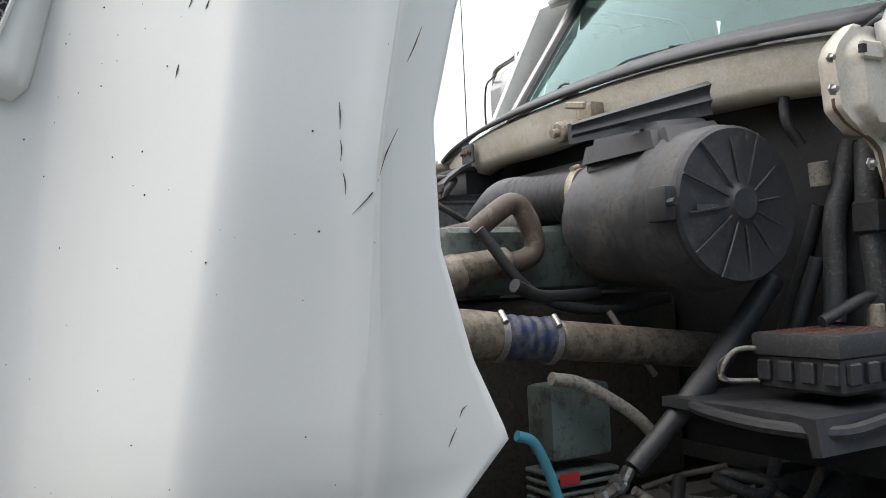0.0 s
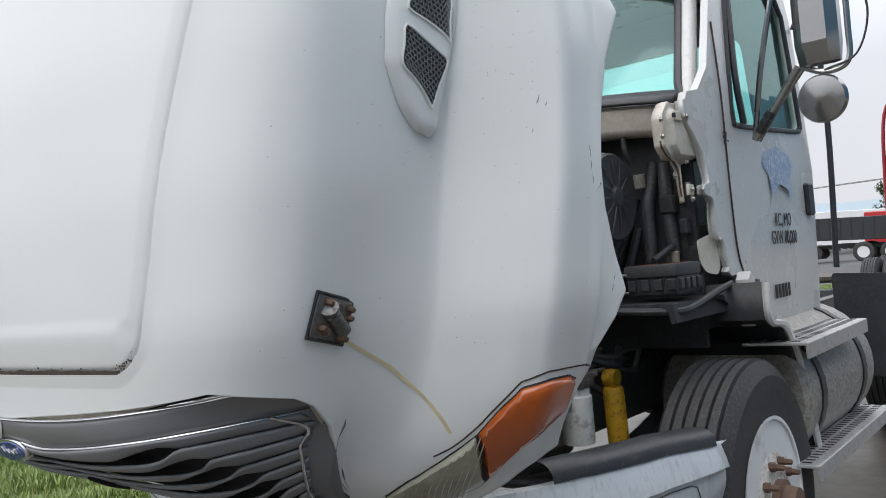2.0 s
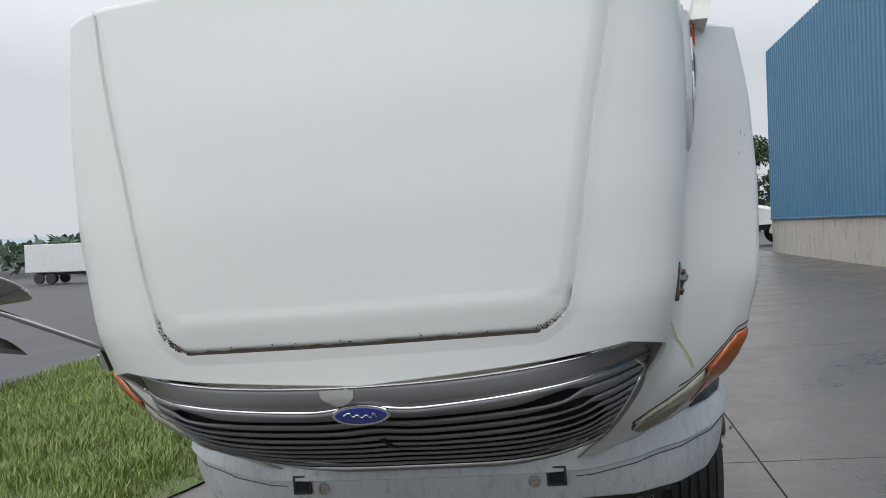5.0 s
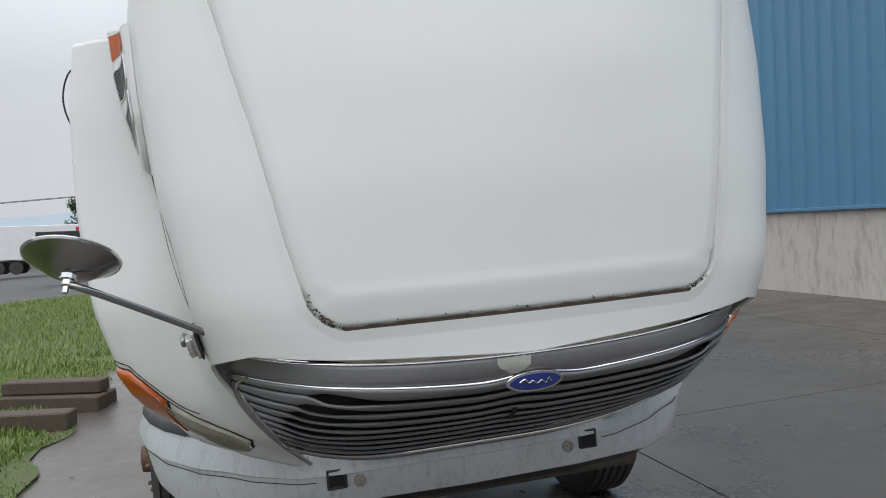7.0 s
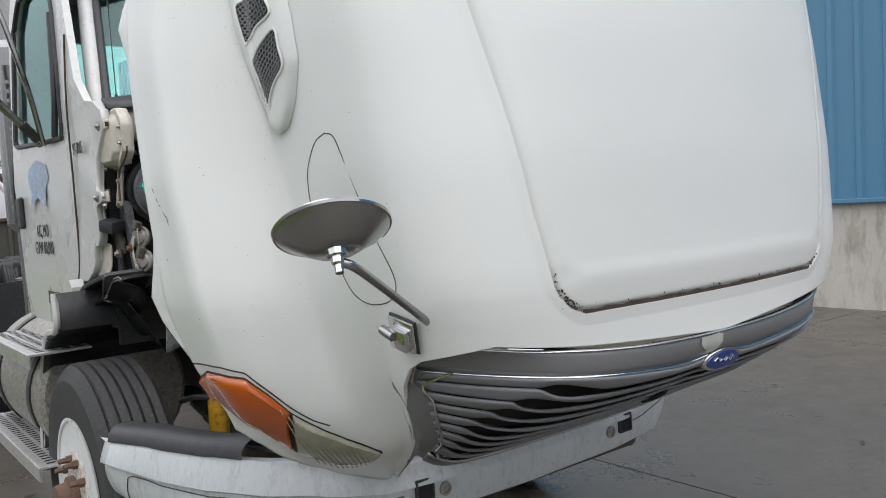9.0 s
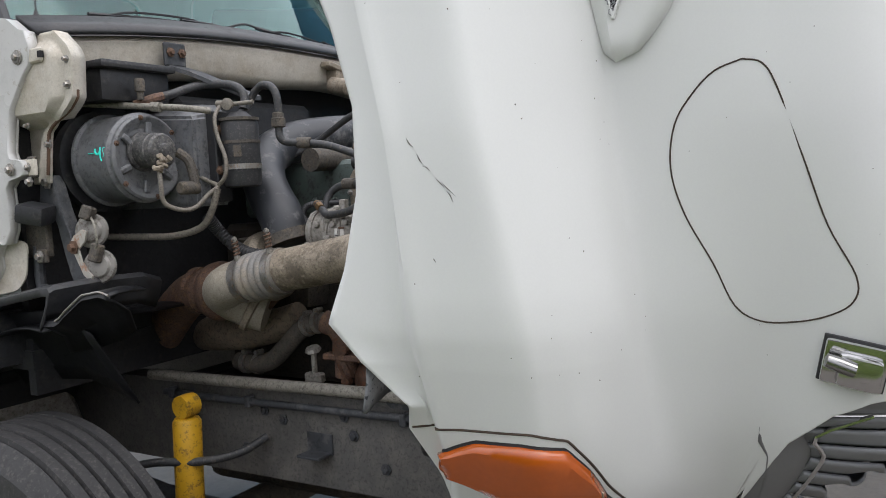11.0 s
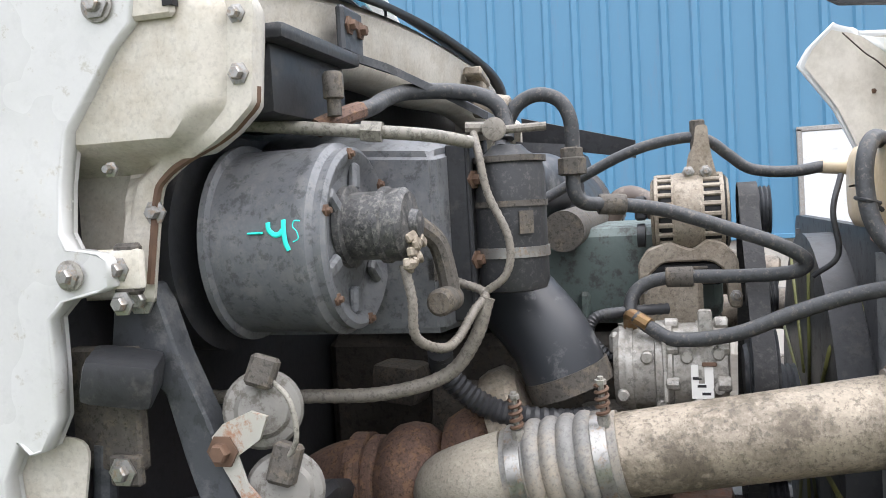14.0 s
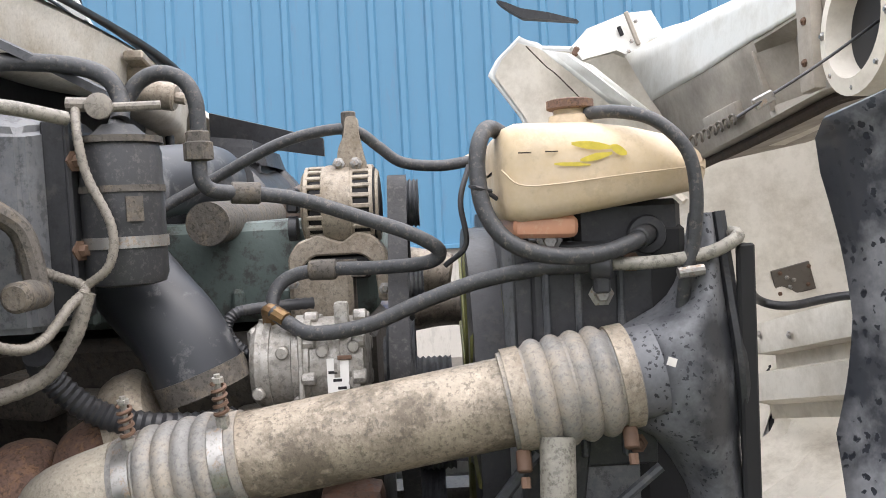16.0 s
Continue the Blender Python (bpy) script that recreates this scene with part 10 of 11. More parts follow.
bk.modifiers.new("thick", "SOLIDIFY").thickness = 0.03
part("sleeper_body", loft(B(), [[(-0.13 + hw * s, y, z) for s, z in ((-1, 1.2), (1, 1.2), (1, 2.6), (0.88, zt - 0.12), (0.8, zt), (-0.8, zt), (-0.88, zt - 0.12), (-1, 2.6))] for y, hw, zt in ((16.12, 1.15, 4.02), (17.0, 1.18, 4.12), (18.6, 1.18, 4.12), (19.6, 1.1, 3.3), (20.0, 1.05, 2.6))]), RED, red, sharp=30)
part("nose", loft(B(), [[(-0.13 + hw * s, y, z) for s, z in ((-1, 0.8), (1, 0.8), (1, zt - 0.2), (0.85, zt), (-0.85, zt), (-1, zt - 0.2))] for y, hw, zt in ((20.0, 1.05, 2.1), (21.3, 0.95, 1.9), (22.3, 0.8, 1.5))]), RED, red, sharp=30)
rimw = B()
tube(rimw, [(-0.13 - 1.14, 15.97, 1.25), (-0.13 - 1.14, 15.97, 2.5), (-0.13 - 0.99, 15.97, 3.9), (-0.5, 15.97, 4.02), (0.3, 15.97, 4.02), (0.84, 15.97, 3.9), (1.01, 16.0, 2.5), (1.01, 16.08, 1.25)], 0.035, 8, 6)
part("back_edge", rimw, RED, red)
part("catwalk_light", box(B(), (-0.62, 15.93, 2.05), (0.5, 0.06, 0.34), bevel=0.02), BLACK, red, "black work light panel")
part("work_lamp", revolve(B(), [(0.02, 0), (0.07, 0.0), (0.075, 0.04), (0.05, 0.06)], (-0.62, 15.9, 2.06), (0, -1, 0), 16), CHROME_B, red)
rl_ = B()
tube(rl_, [(-0.75, 15.96, 2.62), (-0.75, 15.9, 2.6), (-0.3, 15.9, 2.64), (-0.05, 15.9, 2.68), (-0.05, 15.96, 2.7)], 0.018, 8, 4)
tube(rl_, [(-0.14, 15.94, 2.62), (-0.15, 15.9, 2.0), (-0.17, 15.88, 1.3)], 0.016, 8, 4)
part("grab_rail", rl_, STAINL, red, "chrome grab rail")
ring_ = B()
revolve(ring_, [(0.05, 0), (0.085, 0.0), (0.085, 0.02), (0.05, 0.02)], (-0.55, 15.95, 1.66), (0, -1, 0), 20)
part("filler_ring", ring_, LABEL, red)
for x in (-0.5, 0.12):
    part("rubber_stop", box(B(), (x, 15.9, 1.28), (0.2, 0.1, 0.34), bevel=0.02), BLACK, red)
for k in range(8):
    part("marker_bar", box(B(), (-0.78 + 0.09 * k, 15.95, 3.03 + 0.004 * k), (0.05, 0.004, 0.10), (0, 0, 0)), surf("pale_grease_pencil", (0.5, 0.25, 0.25), 0.6) if k == 0 else bpy.data.materials["pale_grease_pencil"], red)
part("tape_strip", box(B(), (0.12, 15.94, 3.86), (0.28, 0.004, 0.06)), LABEL, red, "pale reflective strip")
part("tape_strip", box(B(), (0.52, 15.95, 3.75), (0.06, 0.004, 0.28)), LABEL, red)
sk_ = B()
cyl(sk_, (0.36, 15.75, 1.6), (0.36, 15.75, 4.1), 0.075, seg=18)
part("exhaust_pipe", sk_, STAINL, red, "tall chrome exhaust pipe")
for sx in (0.26, 0.46):
    part("stack_bracket", box(B(), (sx, 15.8, 2.2), (0.02, 0.1, 1.6), bevel=0.004), BLACK, red)
shd = B()
plate(shd, [(-0.075, 1.45), (0.075, 1.45), (0.075, 2.98), (-0.075, 2.98)], [rounded([(x - 0.014, z), (x + 0.014, z), (x + 0.014, z + 0.03), (x - 0.014, z + 0.03)], 0.006, 2) for x in (-0.03, 0.03) for z in np.arange(1.5, 2.92, 0.07)], lambda a, z: V((0.37 + a, 15.66, z)), (0, -0.006, 0))
part("heat_shield", shd, CHROME_B, red, "perforated chrome heat shield")
el_ = B()
tube(el_, [(0.36, 15.75, 1.62), (0.34, 15.72, 1.45), (0.15, 15.68, 1.32), (-0.1, 15.65, 1.27)], 0.075, 14, 5)
part("exhaust_elbow", el_, STEEL, red)
for s in (-1, 1):
    part("frame_rail", box(B(), (-0.05 + s * 0.43, 16.4, 0.85), (0.09, 8.0, 0.26), bevel=0.01), RAIL, red)
f5 = B()
revolve(f5, [(0.02, 0), (0.46, 0.0), (0.48, 0.03), (0.46, 0.07), (0.1, 0.09)], (-0.05, 14.2, 1.13), (0, -0.12, 1), 32)
box(f5, (-0.05, 13.7, 1.05), (0.5, 0.5, 0.05), (14, 0, 0), 0.02)
part("fifth_wheel", f5, IRON, red, "greasy fifth wheel plate")
for y in (13.55, 14.85):
    for s in (-1, 1):
        for xo, mt in ((1.31, None), (0.97, None)):
            wheel(y, 0.52, s, steer=False, R=0.52, W=0.28, parent=red, xo=xo - 0.03 * (s < 0), rust=False)
mg = B()
grid(mg, [[V((0.62 + 0.05 * k, 13.25 - 0.02 * j + 0.05 * math.sin(k), 1.0 - 0.07 * j - 0.02 * k * (j > 2))) for k in range(13)] for j in range(6)])
mgo = part("torn_mud_guard", mg, BLACK, red, "torn black mud guard")
mgo.modifiers.new("thick", "SOLIDIFY").thickness = 0.01
mrr = B()
box(mrr, (1.34, 18.6, 2.5), (0.2, 0.12, 0.72), bevel=0.04, seg=2)
tube(mrr, [(1.05, 18.7, 2.85), (1.2, 18.65, 2.85), (1.34, 18.6, 2.8)], 0.02, 6, 4)
part("door_mirror", mrr, BLACK, red, "black door mirror")

# ---- dumpster
dmp = tagged(new("dumpster"), "dark green steel roll-off dumpster with ribs and white marks", "dumpster")
dmp.matrix_world = pose(2.55, 28.2, ground_z(2.55), 0, -2.7, -14)
db_ = B()
box(db_, (0, 0.9, 1.0), (6.1, 1.9, 1.75), bevel=0.02)
part("body", db_, DUMPG, dmp)
for k in range(7):
    part("rib", box(B(), (-3.0 + k, -0.11, 0.98), (0.14, 0.13, 1.7), bevel=0.02), DUMPG, dmp)
part("top_rail", box(B(), (0, -0.08, 1.88), (6.2, 0.2, 0.12), bevel=0.02), surf("rusty_dark_rail", (0.055, 0.04, 0.03), 0.6, var=0.3, scale=5), dmp, "rust-dark top rail")
part("bottom_rail", box(B(), (0, -0.08, 0.16), (6.0, 0.2, 0.13), bevel=0.02), bpy.data.materials["rusty_dark_rail"], dmp)
for x in (-2.6, 2.6):
    part("roller", revolve(B(), [(0.02, -0.1), (0.11, -0.1), (0.11, 0.1), (0.02, 0.1)], (x, 0.2, 0.11), (1, 0, 0), 16), IRON, dmp)
gus = B()
plate(gus, [(2.35, 0.3), (3.05, 0.3), (3.05, 0.95)], [], lambda x, z: V((x, -0.06, z)), (0, -0.04, 0))
part("corner_gusset", gus, RAIL, dmp)
pn = B()
plate(pn, [(2.35, 1.75), (2.95, 1.75)] + [(2.65 + 0.3 * math.cos(a), 1.5 - 0.28 * math.sin(a)) for a in np.linspace(0, math.pi, 12)], [], lambda x, z: V((x, -0.058, z)), (0, -0.005, 0))
part("white_patch", pn, FARWHITE, dmp, "white painted patch")
for x, z, w, h in ((0.25, 1.58, 0.36, 0.07), (0.25, 1.47, 0.34, 0.06), (0.2, 1.38, 0.14, 0.05), (0.4, 1.38, 0.14, 0.05)):
    part("paint_bar", box(B(), (x, -0.056, z), (w, 0.004, h)), FARWHITE, dmp)
for k in range(7):
    part("paint_bar", box(B(), (1.35 + 0.085 * k, -0.056, 1.52), (0.05, 0.004, 0.13)), FARWHITE, dmp)
for k in range(6):
    part("paint_bar", box(B(), (2.42 + 0.075 * k, -0.056, 0.72), (0.045, 0.004, 0.09)), FARWHITE, dmp)

# ---- vacuum truck and service truck behind the dumpster
vac = far_truck("vacuum_truck", "orange and white vacuum truck behind a dumpster", pose(5.4, 34.8, ground_z(3), 0, -2.7, 90), ORANGE, ORANGE, ORANGE, cab=(1.6, 1.5, 3.0), nose=1.0, axles=(0.7, 6.2, 7.5), stack=False)
tkv = B()
revolve(tkv, [(0.02, 0), (0.9, 0.04), (1.12, 0.2), (1.15, 0.5), (1.15, 5.4), (1.1, 5.7), (0.02, 5.8)], (0, 3.6, 2.35), (0, 1, 0), 36)
part("tank", tkv, FARWHITE, vac, "round white debris tank")
dr_ = B()
revolve(dr_, [(0.05, -0.3), (0.4, -0.28), (0.42, 0), (0.42, 0.3), (0.05, 0.32)], (-0.6, 3.2, 2.35), (0, 0, 1), 24)
part("steel_drum", dr_, FARWHITE, vac)
part("side_body", box(B(), (-1.12, 5.4, 2.2), (0.25, 3.6, 0.7), bevel=0.03), ORANGE, vac)
hk_ = B()
tube(hk_, [(-1.12, 3.9, 2.4), (-1.12, 3.5, 2.6), (-1.1, 3.3, 3.0), (-1.0, 2.9, 3.35), (-0.9, 2.4, 3.4)], 0.16, 12, 5)
part("support_arm", hk_, ORANGE, vac)
bo_ = B()
tube(bo_, [(-0.3, 0.4, 2.3), (-0.3, 0.6, 2.8), (-0.3, 1.0, 3.6), (-0.3, 1.6, 4.0), (-0.3, 2.6, 4.1), (-0.3, 4.6, 3.85)], 0.17, 14, 6)
part("suction_hose", bo_, BLACK, vac, "thick black suction hose on the boom")
bm4 = B()
tube(bm4, [(-0.5, 0.9, 3.1), (-0.5, 1.4, 3.65), (-0.5, 2.6, 3.6), (-0.5, 6.5, 3.35)], 0.10, 8, 4)
box(bm4, (-0.5, 4.9, 3.8), (0.3, 0.9, 0.2), (4, 0, 0), 0.02)
part("boom", bm4, FARWHITE, vac, "white boom")
dsk = B()
revolve(dsk, [(0.05, -0.2), (0.4, -0.18), (0.44, 0), (0.4, 0.18), (0.05, 0.2)], (-0.5, 2.4, 3.45), (1, 0, 0), 24)
part("reel", dsk, BLACK, vac, "black hose reel")
srv = far_truck("service_truck", "white service truck with roof beacons", pose(10.6, 38.0, ground_z(7), 0, -2.7, 90), FARWHITE, FARWHITE, FARWHITE, cab=(2.2, 1.7, 3.05), nose=1.2, axles=(0.9, 5.0, 6.3), bumperm=BLACK, stack=False)
part("equipment_box", box(B(), (-0.1, 5.0, 2.6), (2.1, 1.5, 1.7), bevel=0.05, seg=2), FARWHITE, srv, "white equipment box")
part("box_vent", box(B(), (-0.3, 5.0, 3.58), (0.8, 1.0, 0.26), bevel=0.02), ALU_C, srv)
for y in (2.9, 3.5):
    part("beacon", revolve(B(), [(0.02, 0), (0.1, 0), (0.09, 0.16), (0.03, 0.2)], (-0.5, y, 3.05), (0, 0, 1), 12), ORANGE, srv, "orange beacon")
part("exhaust_pipe", tube(B(), [(-1.0, 4.1, 1.0), (-1.0, 4.1, 2.4), (-1.0, 4.1, 3.3), (-1.0, 4.25, 3.55)], 0.09, 14, 4), CHROME, srv, "dark exhaust pipe")
for z, w, mt in ((1.72, 0.42, INK), (1.5, 0.62, GREYPAINT), (1.34, 0.3, INK)):
    part("letter_bar", box(B(), (-1.008, 3.0, z), (0.004, w, 0.07 if mt is not INK else 0.12)), mt, srv)
for k, mt in enumerate((RED, TEAL, GREYPAINT)):
    part("flame_mark", tube(B(), [(-1.01, 3.45 + 0.06 * k, 1.5), (-1.01, 3.48 + 0.06 * k, 1.65), (-1.01, 3.44 + 0.06 * k, 1.8)], 0.025, 6, 4), mt, srv)

# ---- wrecks on the grass side: navy hood panel, white wrecked cab, far sleeper
nv = tagged(new("navy_hood"), "dark navy truck hood lying on bare soil", "truck part")
nv.matrix_world = pose(-7.9, 5.3, ground_z(-7.9), 0, 0, 12)
nb_, rows = B(), []
for t in np.linspace(0, 1, 14):
    rows.append([V((-1.9 + 2.9 * s, -0.6 + 0.5 * t + 0.25 * s, 1.0 * math.sin(t * 1.75) ** 0.6 * (1 - 0.12 * (2 * s - 1) ** 2) if t > 0 else 0.0)) for s in np.linspace(0, 1, 15)])
for t in np.linspace(0.1, 1, 8):
    rows.append([p + V((0, 1.6 * t, 0.05 * math.sin(math.pi * t) - 0.4 * t * t)) for p in rows[13]])
no = part("panel", grid(nb_, rows), NAVY, nv, sharp=40)
no.modifiers.new("thick", "SOLIDIFY").thickness = 0.015
for k in range(6):
    part("scuff", box(B(), (-1.2 + 0.4 * k, -0.32 + 0.06 * k, 0.35 + 0.12 * (k % 3)), (0.02, 0.004, 0.12), (0, 10 * k - 20, 0)), LABEL, nv)
wc = tagged(new("wrecked_cab"), "white wrecked truck cab with torn front", "truck part")
wc.matrix_world = pose(-8.6, 3.6, ground_z(-8.6), 0, 0, 60)
part("shell", loft(B(), [[(s * hw, y, z) for s, z in ((-1, 0.02), (1, 0.02), (1, zt - 0.1), (0.9, zt), (-0.9, zt), (-1, zt - 0.1))] for y, hw, zt in ((-1.0, 0.85, 0.55), (-0.7, 0.9, 0.75), (-0.1, 0.9, 1.25), (0.4, 0.88, 1.3), (1.2, 0.88, 1.25))]), FARWHITE, wc, sharp=30)
wsh = B()
plate(wsh, rounded([(-0.75, 0.8), (0.75, 0.8), (0.68, 1.2), (-0.68, 1.2)], 0.06), [], lambda x, z: V((x, -0.7 + (z - 0.75) * 1.2 - 0.02, z + 0.01)), (0, -0.01, 0))
part("windshield", wsh, GLASSD, wc)
random.seed(21)
for k in range(16):
    part("torn_piece", box(B(), (random.uniform(-0.8, 0.8), -1.02 + random.uniform(-0.1, 0.1), random.uniform(0.06, 0.5)), (random.uniform(0.05, 0.25), 0.08, random.uniform(0.04, 0.16)), (random.uniform(-40, 40), random.uniform(-40, 40), 0), 0.01), random.choice((IRON, BLACK, ALU, RUST, CHROME)), wc)
sp_ = tagged(new("far_sleeper_truck"), "white sleeper cab with moulded back wall, far off", "truck")
sp_.matrix_world = pose(-35.5, 31.5, ground_z(-35), 0, 0, 52)
part("sleeper", box(B(), (0, 0, 1.65), (2.45, 2.0, 2.3), bevel=0.28, seg=4), FARWHITE, sp_, sharp=60)
for x, z, w, h in ((-0.45, 2.1, 0.7, 0.4), (0.45, 2.1, 0.7, 0.4), (-0.5, 1.4, 0.6, 0.3), (0.5, 1.4, 0.6, 0.3)):
    part("moulded_panel", box(B(), (x, -1.0, z), (w, 0.06, h), bevel=0.05, seg=2), FARWHITE, sp_)
part("rear_window", box(B(), (0.1, -1.02, 1.72), (0.7, 0.04, 0.32), bevel=0.03), GLASSD, sp_)
for z in (2.4, 1.95, 1.7):
    part("hinge", box(B(), (-1.0, -1.05, z), (0.24, 0.06, 0.06), bevel=0.01), BLACK, sp_)
part("chassis", box(B(), (0, -1.5, 0.6), (1.0, 5.0, 0.25)), RAIL, sp_)
for y in (-3.2, -1.9):
    for s in (-1, 1):
        part("tyre", revolve(B(), [(0.2, -0.3), (0.5, -0.3), (0.52, -0.26), (0.52, 0.26), (0.5, 0.3), (0.2, 0.3)], (s * 0.9, y, 0.52), (1, 0, 0), 28), RUBBER, sp_)

# ---- timbers by the edge of the concrete
def timber(a, b, w, h, z0=0.0):
    a, b = V(a), V(b)
    d = b - a
    ob = tagged(part("timber", box(B(), (0, 0, 0), (d.length, w, h), bevel=0.012, seg=1), WOOD), "weathered brown timber on wet concrete", "timber", group="timbers by the grass")
    mid = (a + b) / 2
    ob.matrix_world = pose(mid.x, mid.y, ground_z(mid.x) + h / 2 + z0, 0, 0, math.degrees(math.atan2(d.y, d.x)))
    return ob


timber((-2.85, 5.32), (-1.95, 5.0), 0.2, 0.16)
timber((-2.9, 5.55), (-1.9, 5.28), 0.2, 0.15)
timber((-2.85, 5.42), (-1.95, 5.15), 0.22, 0.12, 0.165)
timber((-2.72, 4.42), (-2.1, 4.3), 0.22, 0.17)
timber((-3.5, 4.75), (-2.7, 4.5), 0.18, 0.13)
timber((-3.4, 4.55), (-2.85, 4.32), 0.16, 0.10)
pw = B()
rows = [[V((-3.4 + 1.5 * s, 22.2 + 0.9 * t, ground_z(-2.6) + 0.05 + 0.16 * math.sin(math.pi * s) ** 0.8 * math.sin(math.pi * (0.15 + 0.8 * t)))) for s in np.linspace(0, 1, 12)] for t in np.linspace(0, 1, 6)]
pwo = tagged(part("white_panel", grid(pw, rows), FARWHITE), "curved white body panel lying on grass", "truck part")
pwo.modifiers.new("thick", "SOLIDIFY").thickness = 0.02
bwp = B()
box(bwp, (-2.0, 22.0, ground_z(-2.0) + 0.10), (0.5, 0.8, 0.2), (0, 0, 10), 0.04)
tagged(part("black_box", bwp, BLACK), "low black plastic box on the concrete edge", "box")

# ---- poles and wires
for x, y, h in ((-56, 46, 8), (-29, 65, 7.5), (-24.5, 60, 5.5)):
    pz = tagged(new("utility_pole"), "wooden utility pole with a crossarm", "pole")
    pz.matrix_world = pose(x, y, ground_z(x))
    part("pole", cyl(B(), (0, 0, 0), (0, 0, h), 0.15, 0.11, 12), BARK, pz)
    part("crossarm", box(B(), (0, 0, h - 0.5), (2.2, 0.12, 0.12)), BARK, pz)
    for dx in (-0.9, 0, 0.9):
        part("insulator", cyl(B(), (dx, 0, h - 0.44), (dx, 0, h - 0.25), 0.04, seg=8), GREYPAINT, pz)
wr = B()
for dx in (0, 0.9):
    tube(wr, [(-29 + dx, 65, 5.6), (-24.5 + dx, 60, 4.0), (-5 + dx, 62, 5.2), (20 + dx, 66, 6.5)], 0.02, 4, 5)
tagged(part("overhead_wire", wr, INK), "thin overhead wires between poles", "wire")

# ---- trees
def tree(name, h, spread, seed, label):
    rnd = random.Random(seed)
    root = tagged(new(name), label, "tree", group="trees behind the yard")
    tr = B()
    tube(tr, [(0, 0, 0), (0.1, 0.05, h * 0.3), (-0.05, 0.1, h * 0.6), (0.05, 0, h * 0.85)], 0.2, 8, 4, radii=[0.03 * h, 0.022 * h, 0.014 * h, 0.005 * h])
    tips = []
    for k in range(13):
        a, z = rnd.uniform(0, 6.28), h * rnd.uniform(0.25, 0.8)
        L = spread * rnd.uniform(0.5, 1.0) * (1.15 - z / h)
        tip = V((math.cos(a) * L, math.sin(a) * L, z + L * rnd.uniform(0.2, 0.7)))
        tube(tr, [(0, 0, z), tip * 0.5 + V((0, 0, z * 0.5)), tip], 0.05, 5, 3, radii=[0.011 * h, 0.006 * h, 0.002 * h])
        tips.append(tip)
    part("trunk", tr, BARK, root)
    tips += [V((rnd.gauss(0, spread * 0.2), rnd.gauss(0, spread * 0.2), h * rnd.uniform(0.75, 0.97))) for _ in range(7)]
    verts, faces = [], []
    for tip in tips:
        rad = spread * rnd.uniform(0.22, 0.42)
        for _ in range(210):
            d = V((rnd.gauss(0, 1), rnd.gauss(0, 1), rnd.gauss(0, 0.8))).normalized() * rad * rnd.uniform(0.45, 1.0)
            c = tip + d
            a, b = V((rnd.gauss(0, 1), rnd.gauss(0, 1), rnd.gauss(0, 1))).normalized(), V((rnd.gauss(0, 1), rnd.gauss(0, 1), rnd.gauss(0, 1))).normalized()
            s = h * rnd.uniform(0.013, 0.028)
            i = len(verts)
            verts += [c - a * s, c + b * s * 0.6, c + a * s, c - b * s * 0.6]
            faces.append((i, i + 1, i + 2, i + 3))
    me = bpy.data.meshes.new("crown")
    me.from_pydata(verts, [], faces)
    me.materials.append(LEAF)
    cr_ = new("crown", me)
    cr_.parent = root
    return root


t_a = tree("tree", 8.0, 3.4, 3, "broad green leafy tree behind parked trucks")
t_b = tree("tree", 6.5, 3.0, 8, "rounded green leafy tree in the distance")
t_a.matrix_world = pose(-31.2, 85, ground_z(-31))
t_b.matrix_world = pose(-26.0, 85, ground_z(-26))
random.seed(31)
for x, y, s, q in ((-28.5, 96, 0.8, 0), (-40, 88, 0.6, 1), (13.2, 74, 1.0, 0), (10.2, 72, 0.8, 1), (17, 80, 1.1, 0), (-6, 82, 0.7, 1), (4, 95, 0.8, 0), (-14, 90, 0.9, 0), (-55, 55, 0.7, 1), (-62, 48, 0.8, 0), (-70, 40, 0.8, 1), (-58, 30, 0.6, 1)):
    src = t_b if q else t_a
    copy_thing(src, pose(x, y, ground_z(x), 0, 0, random.uniform(0, 360)) @ Matrix.Diagonal((s, s, s, 1)))
# far woods as one band of leaf clumps, and a ridge, both with painted haze
rnd = random.Random(77)
verts, faces = [], []
for k in range(14000):
    a = rnd.uniform(radians(55), radians(185))
    r = rnd.uniform(105, 150)
    x, y = r * math.cos(a) * 1.1, r * math.sin(a)
    top = 4.5 + 2.2 * noise.noise(V((a * 9, 0, 0))) + 1.2 * noise.noise(V((a * 40, r * 0.05, 0)))
    c = V((x, y, ground_z(x) + top * rnd.random() ** 0.6))
    aa, bb = V((rnd.gauss(0, 1), rnd.gauss(0, 1), rnd.gauss(0, 1))).normalized(), V((rnd.gauss(0, 1), rnd.gauss(0, 1), rnd.gauss(0, 1))).normalized()
    s = rnd.uniform(0.5, 1.0)
    i = len(verts)
    verts += [c - aa * s, c + bb * s * 0.7, c + aa * s, c - bb * s * 0.7]
    faces.append((i, i + 1, i + 2, i + 3))
me = bpy.data.meshes.new("far_woods")
me.from_pydata(verts, [], faces)
# leaf colour made paler and bluer to stand in for distance haze
me.materials.append(surf("haze_tinted_leaves", (0.075, 0.11, 0.075), 0.8, var=0.3, scale=0.2))
tagged(new("far_woods", me), "green woods along the horizon, distance haze in the leaf colour", "trees", kind="stuff")
# grey-blue of the ridge is distance haze put into its colour
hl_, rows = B(), []
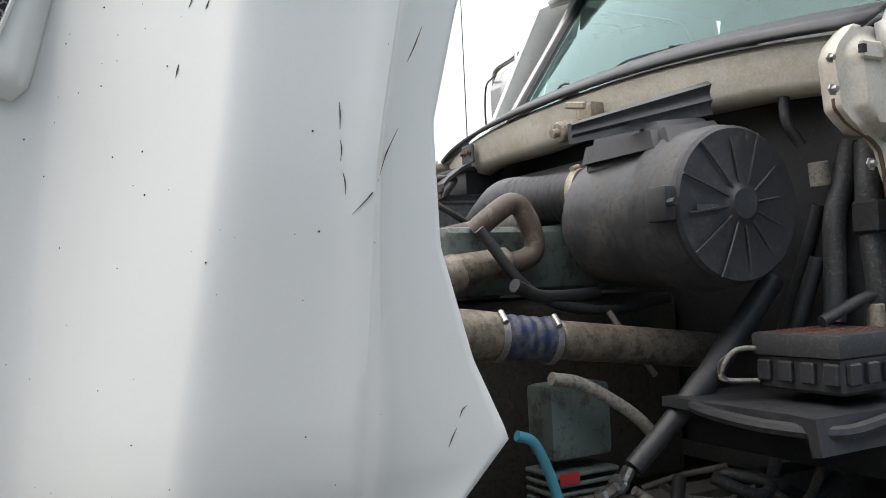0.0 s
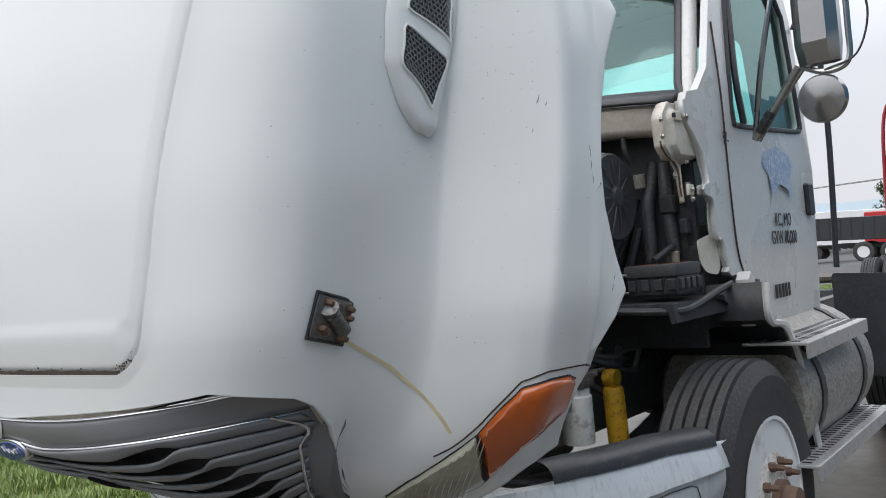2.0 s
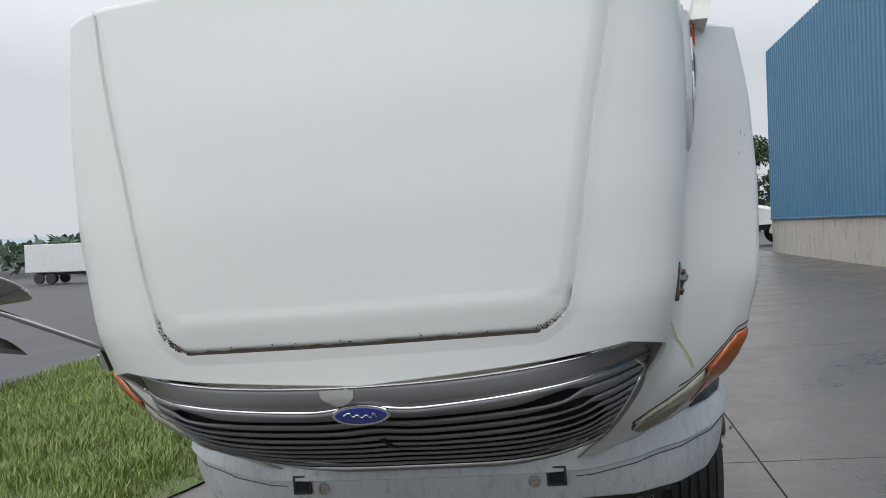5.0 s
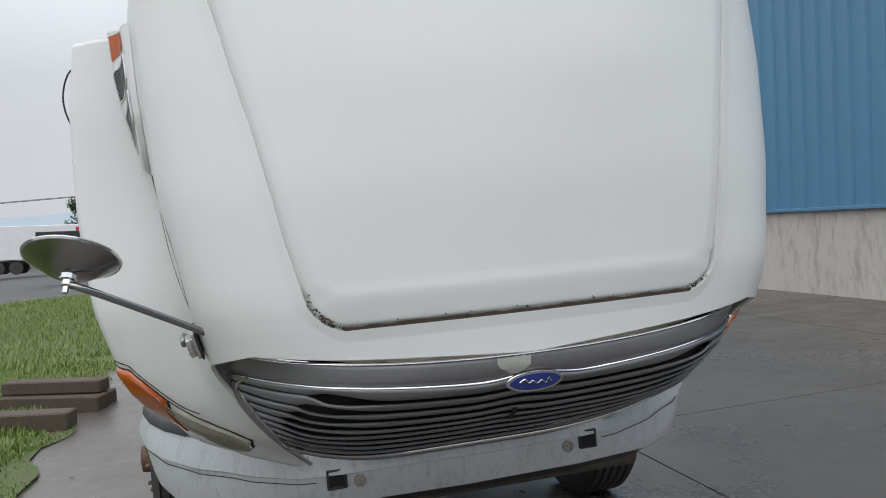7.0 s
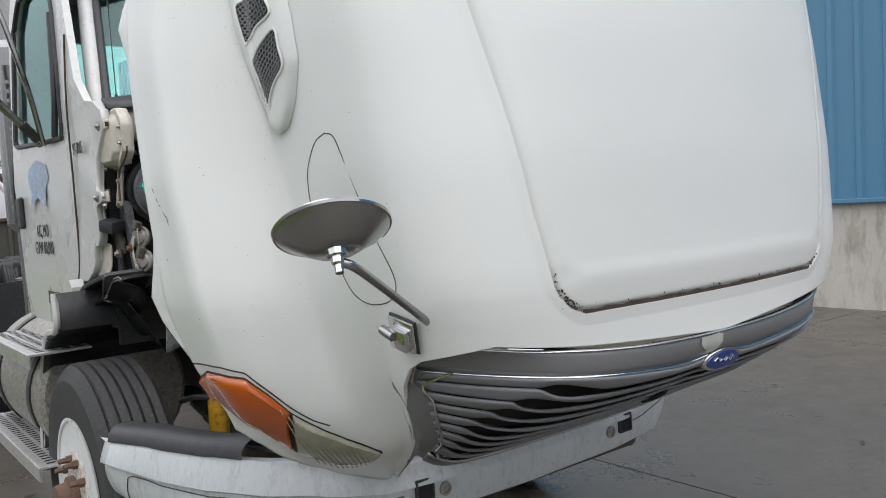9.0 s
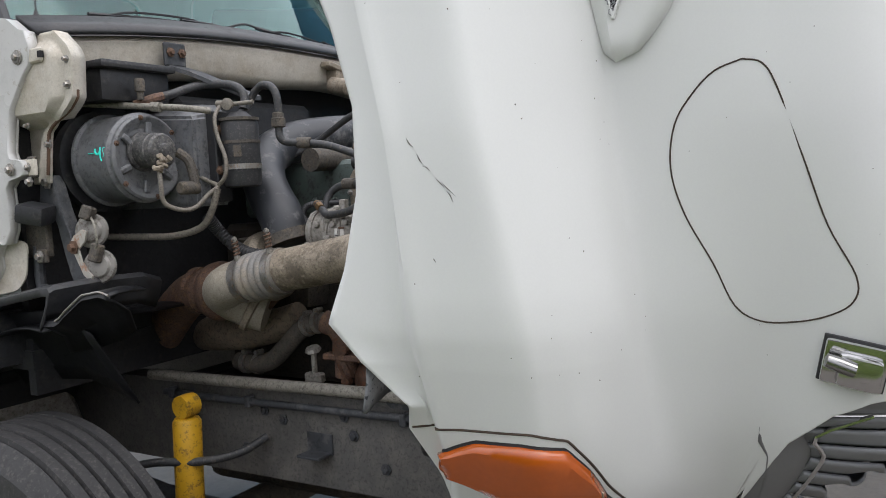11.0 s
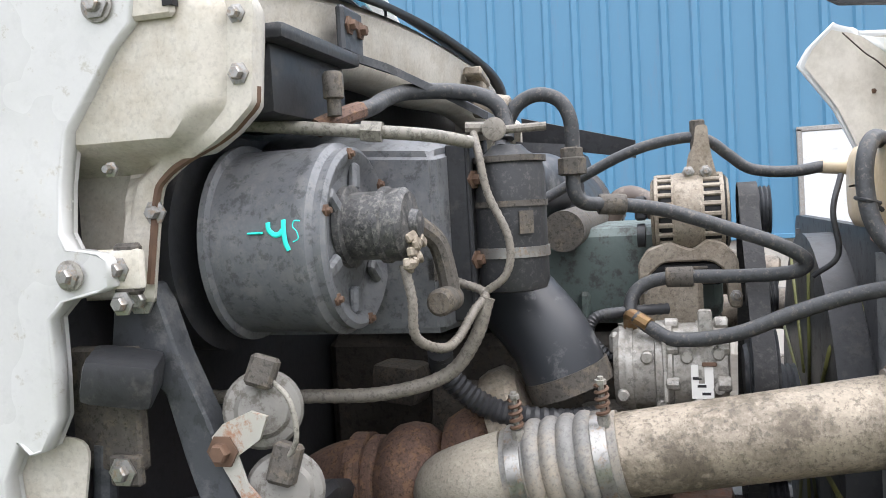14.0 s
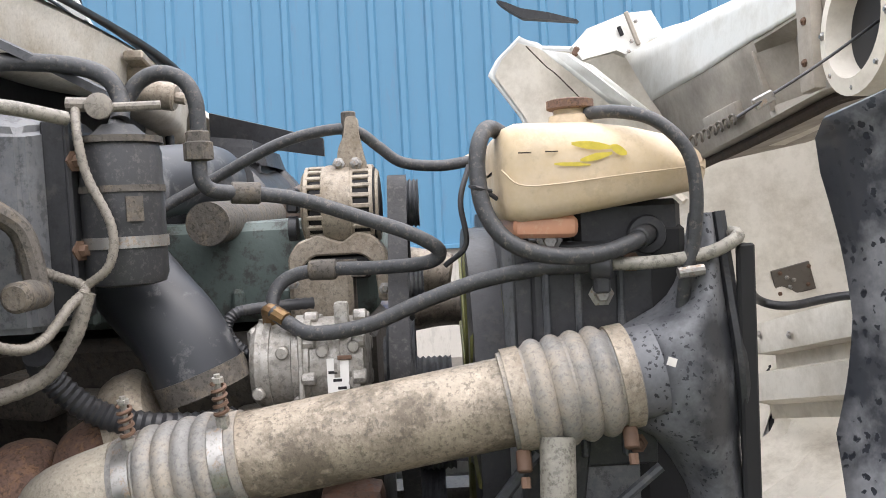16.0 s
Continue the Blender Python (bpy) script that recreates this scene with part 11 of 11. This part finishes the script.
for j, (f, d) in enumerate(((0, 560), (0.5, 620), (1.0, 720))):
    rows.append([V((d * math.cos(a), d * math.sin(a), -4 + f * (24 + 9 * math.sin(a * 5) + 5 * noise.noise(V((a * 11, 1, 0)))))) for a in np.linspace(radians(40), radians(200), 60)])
tagged(part("backdrop", grid(hl_, rows), surf("haze_tinted_ridge", (0.27, 0.33, 0.37), 0.9, var=0.1, scale=0.01)), "ridge on the horizon, distance haze in its blue colour", "hill", kind="structure")

# ---- grass
GRASS = bpy.data.materials.new("grass_blades")
GRASS.use_nodes = True
gn, gl2 = GRASS.node_tree.nodes, GRASS.node_tree.links
gg, gramp = gn.new("ShaderNodeNewGeometry"), gn.new("ShaderNodeValToRGB")
gramp.color_ramp.elements[0].color, gramp.color_ramp.elements[1].color = (0.12, 0.165, 0.04, 1), (0.26, 0.31, 0.09, 1)
e3 = gramp.color_ramp.elements.new(0.93)
e3.color = (0.18, 0.26, 0.05, 1)
gramp.color_ramp.elements[-1].color = (0.36, 0.31, 0.14, 1)
gl2.new(gg.outputs["Random Per Island"], gramp.inputs[0])
gl2.new(gramp.outputs[0], gn["Principled BSDF"].inputs["Base Color"])
gn["Principled BSDF"].inputs["Roughness"].default_value = 0.5
rg_ = np.random.default_rng(4)
N = 170000
gx = -7.4 + 5.35 * rg_.random(N) ** 0.85
gy = np.where(rg_.random(N) < 0.55, rg_.uniform(-3, 9, N), rg_.uniform(-10, 25, N))
edge = np.array([-2.14 + 0.25 * noise.noise(V((3.1, float(v) * 1.3, 0))) for v in gy])
clump = np.array([noise.noise(V((float(a) * 1.6, float(b) * 1.6, 5))) for a, b in zip(gx, gy)])
keep = (gx < edge + 0.03 - 0.06 * rg_.random(N)) & (clump + rg_.random(N) * 0.9 > 0.0)
gx, gy, clump = gx[keep], gy[keep], clump[keep]
n = len(gx)
gh_ = (0.05 + 0.09 * rg_.random(n)) * (1.0 + 0.7 * clump) * np.clip((-2.02 - gx) / 0.5, 0.35, 1.0)
ga = rg_.uniform(0, 2 * np.pi, n)
lean = gh_ * rg_.uniform(0.1, 0.75, n)
gwid = 0.003 + 0.003 * rg_.random(n)
gz = SLOPE * gx + 0.01
dx, dy = np.cos(ga), np.sin(ga)
P = np.zeros((n, 5, 3))
for k, (f, w) in enumerate(((0, 1), (0, -1), (0.55, -0.8), (0.55, 0.8), (1.0, 0))):
    P[:, k, 0] = gx + dx * lean * f * f - dy * gwid * w
    P[:, k, 1] = gy + dy * lean * f * f + dx * gwid * w
    P[:, k, 2] = gz + gh_ * f * (1 - 0.12 * f)
idx = np.arange(n)[:, None] * 5
quads = (idx + np.array([0, 1, 2, 3])).tolist()
tris = (idx + np.array([3, 2, 4])).tolist()
me = bpy.data.meshes.new("grass")
me.from_pydata(P.reshape(-1, 3).tolist(), [], quads + tris)
me.materials.append(GRASS)
tagged(new("grass", me), "tall rough green grass beside the concrete", "grass", kind="stuff")

# ---- small litter on the concrete
rnd = random.Random(15)
lt_ = B()
for k in range(420):
    x, y = rnd.uniform(-2.0, 7.0), rnd.uniform(-8, 24)
    s = rnd.uniform(0.006, 0.03)
    a = rnd.uniform(0, 6.28)
    z = ground_z(x) + 0.004
    q = [V((x + math.cos(a + t) * s * f, y + math.sin(a + t) * s * f, z + 0.008 * rnd.random())) for t, f in ((0, 1.6), (1.4, 0.6), (3.1, 1.3), (4.6, 0.5))]
    lt_.faces.new([lt_.verts.new(p) for p in q])
tagged(part("leaf_litter", lt_, GRIME), "small dark leaves and grit on the concrete", "litter", kind="stuff")
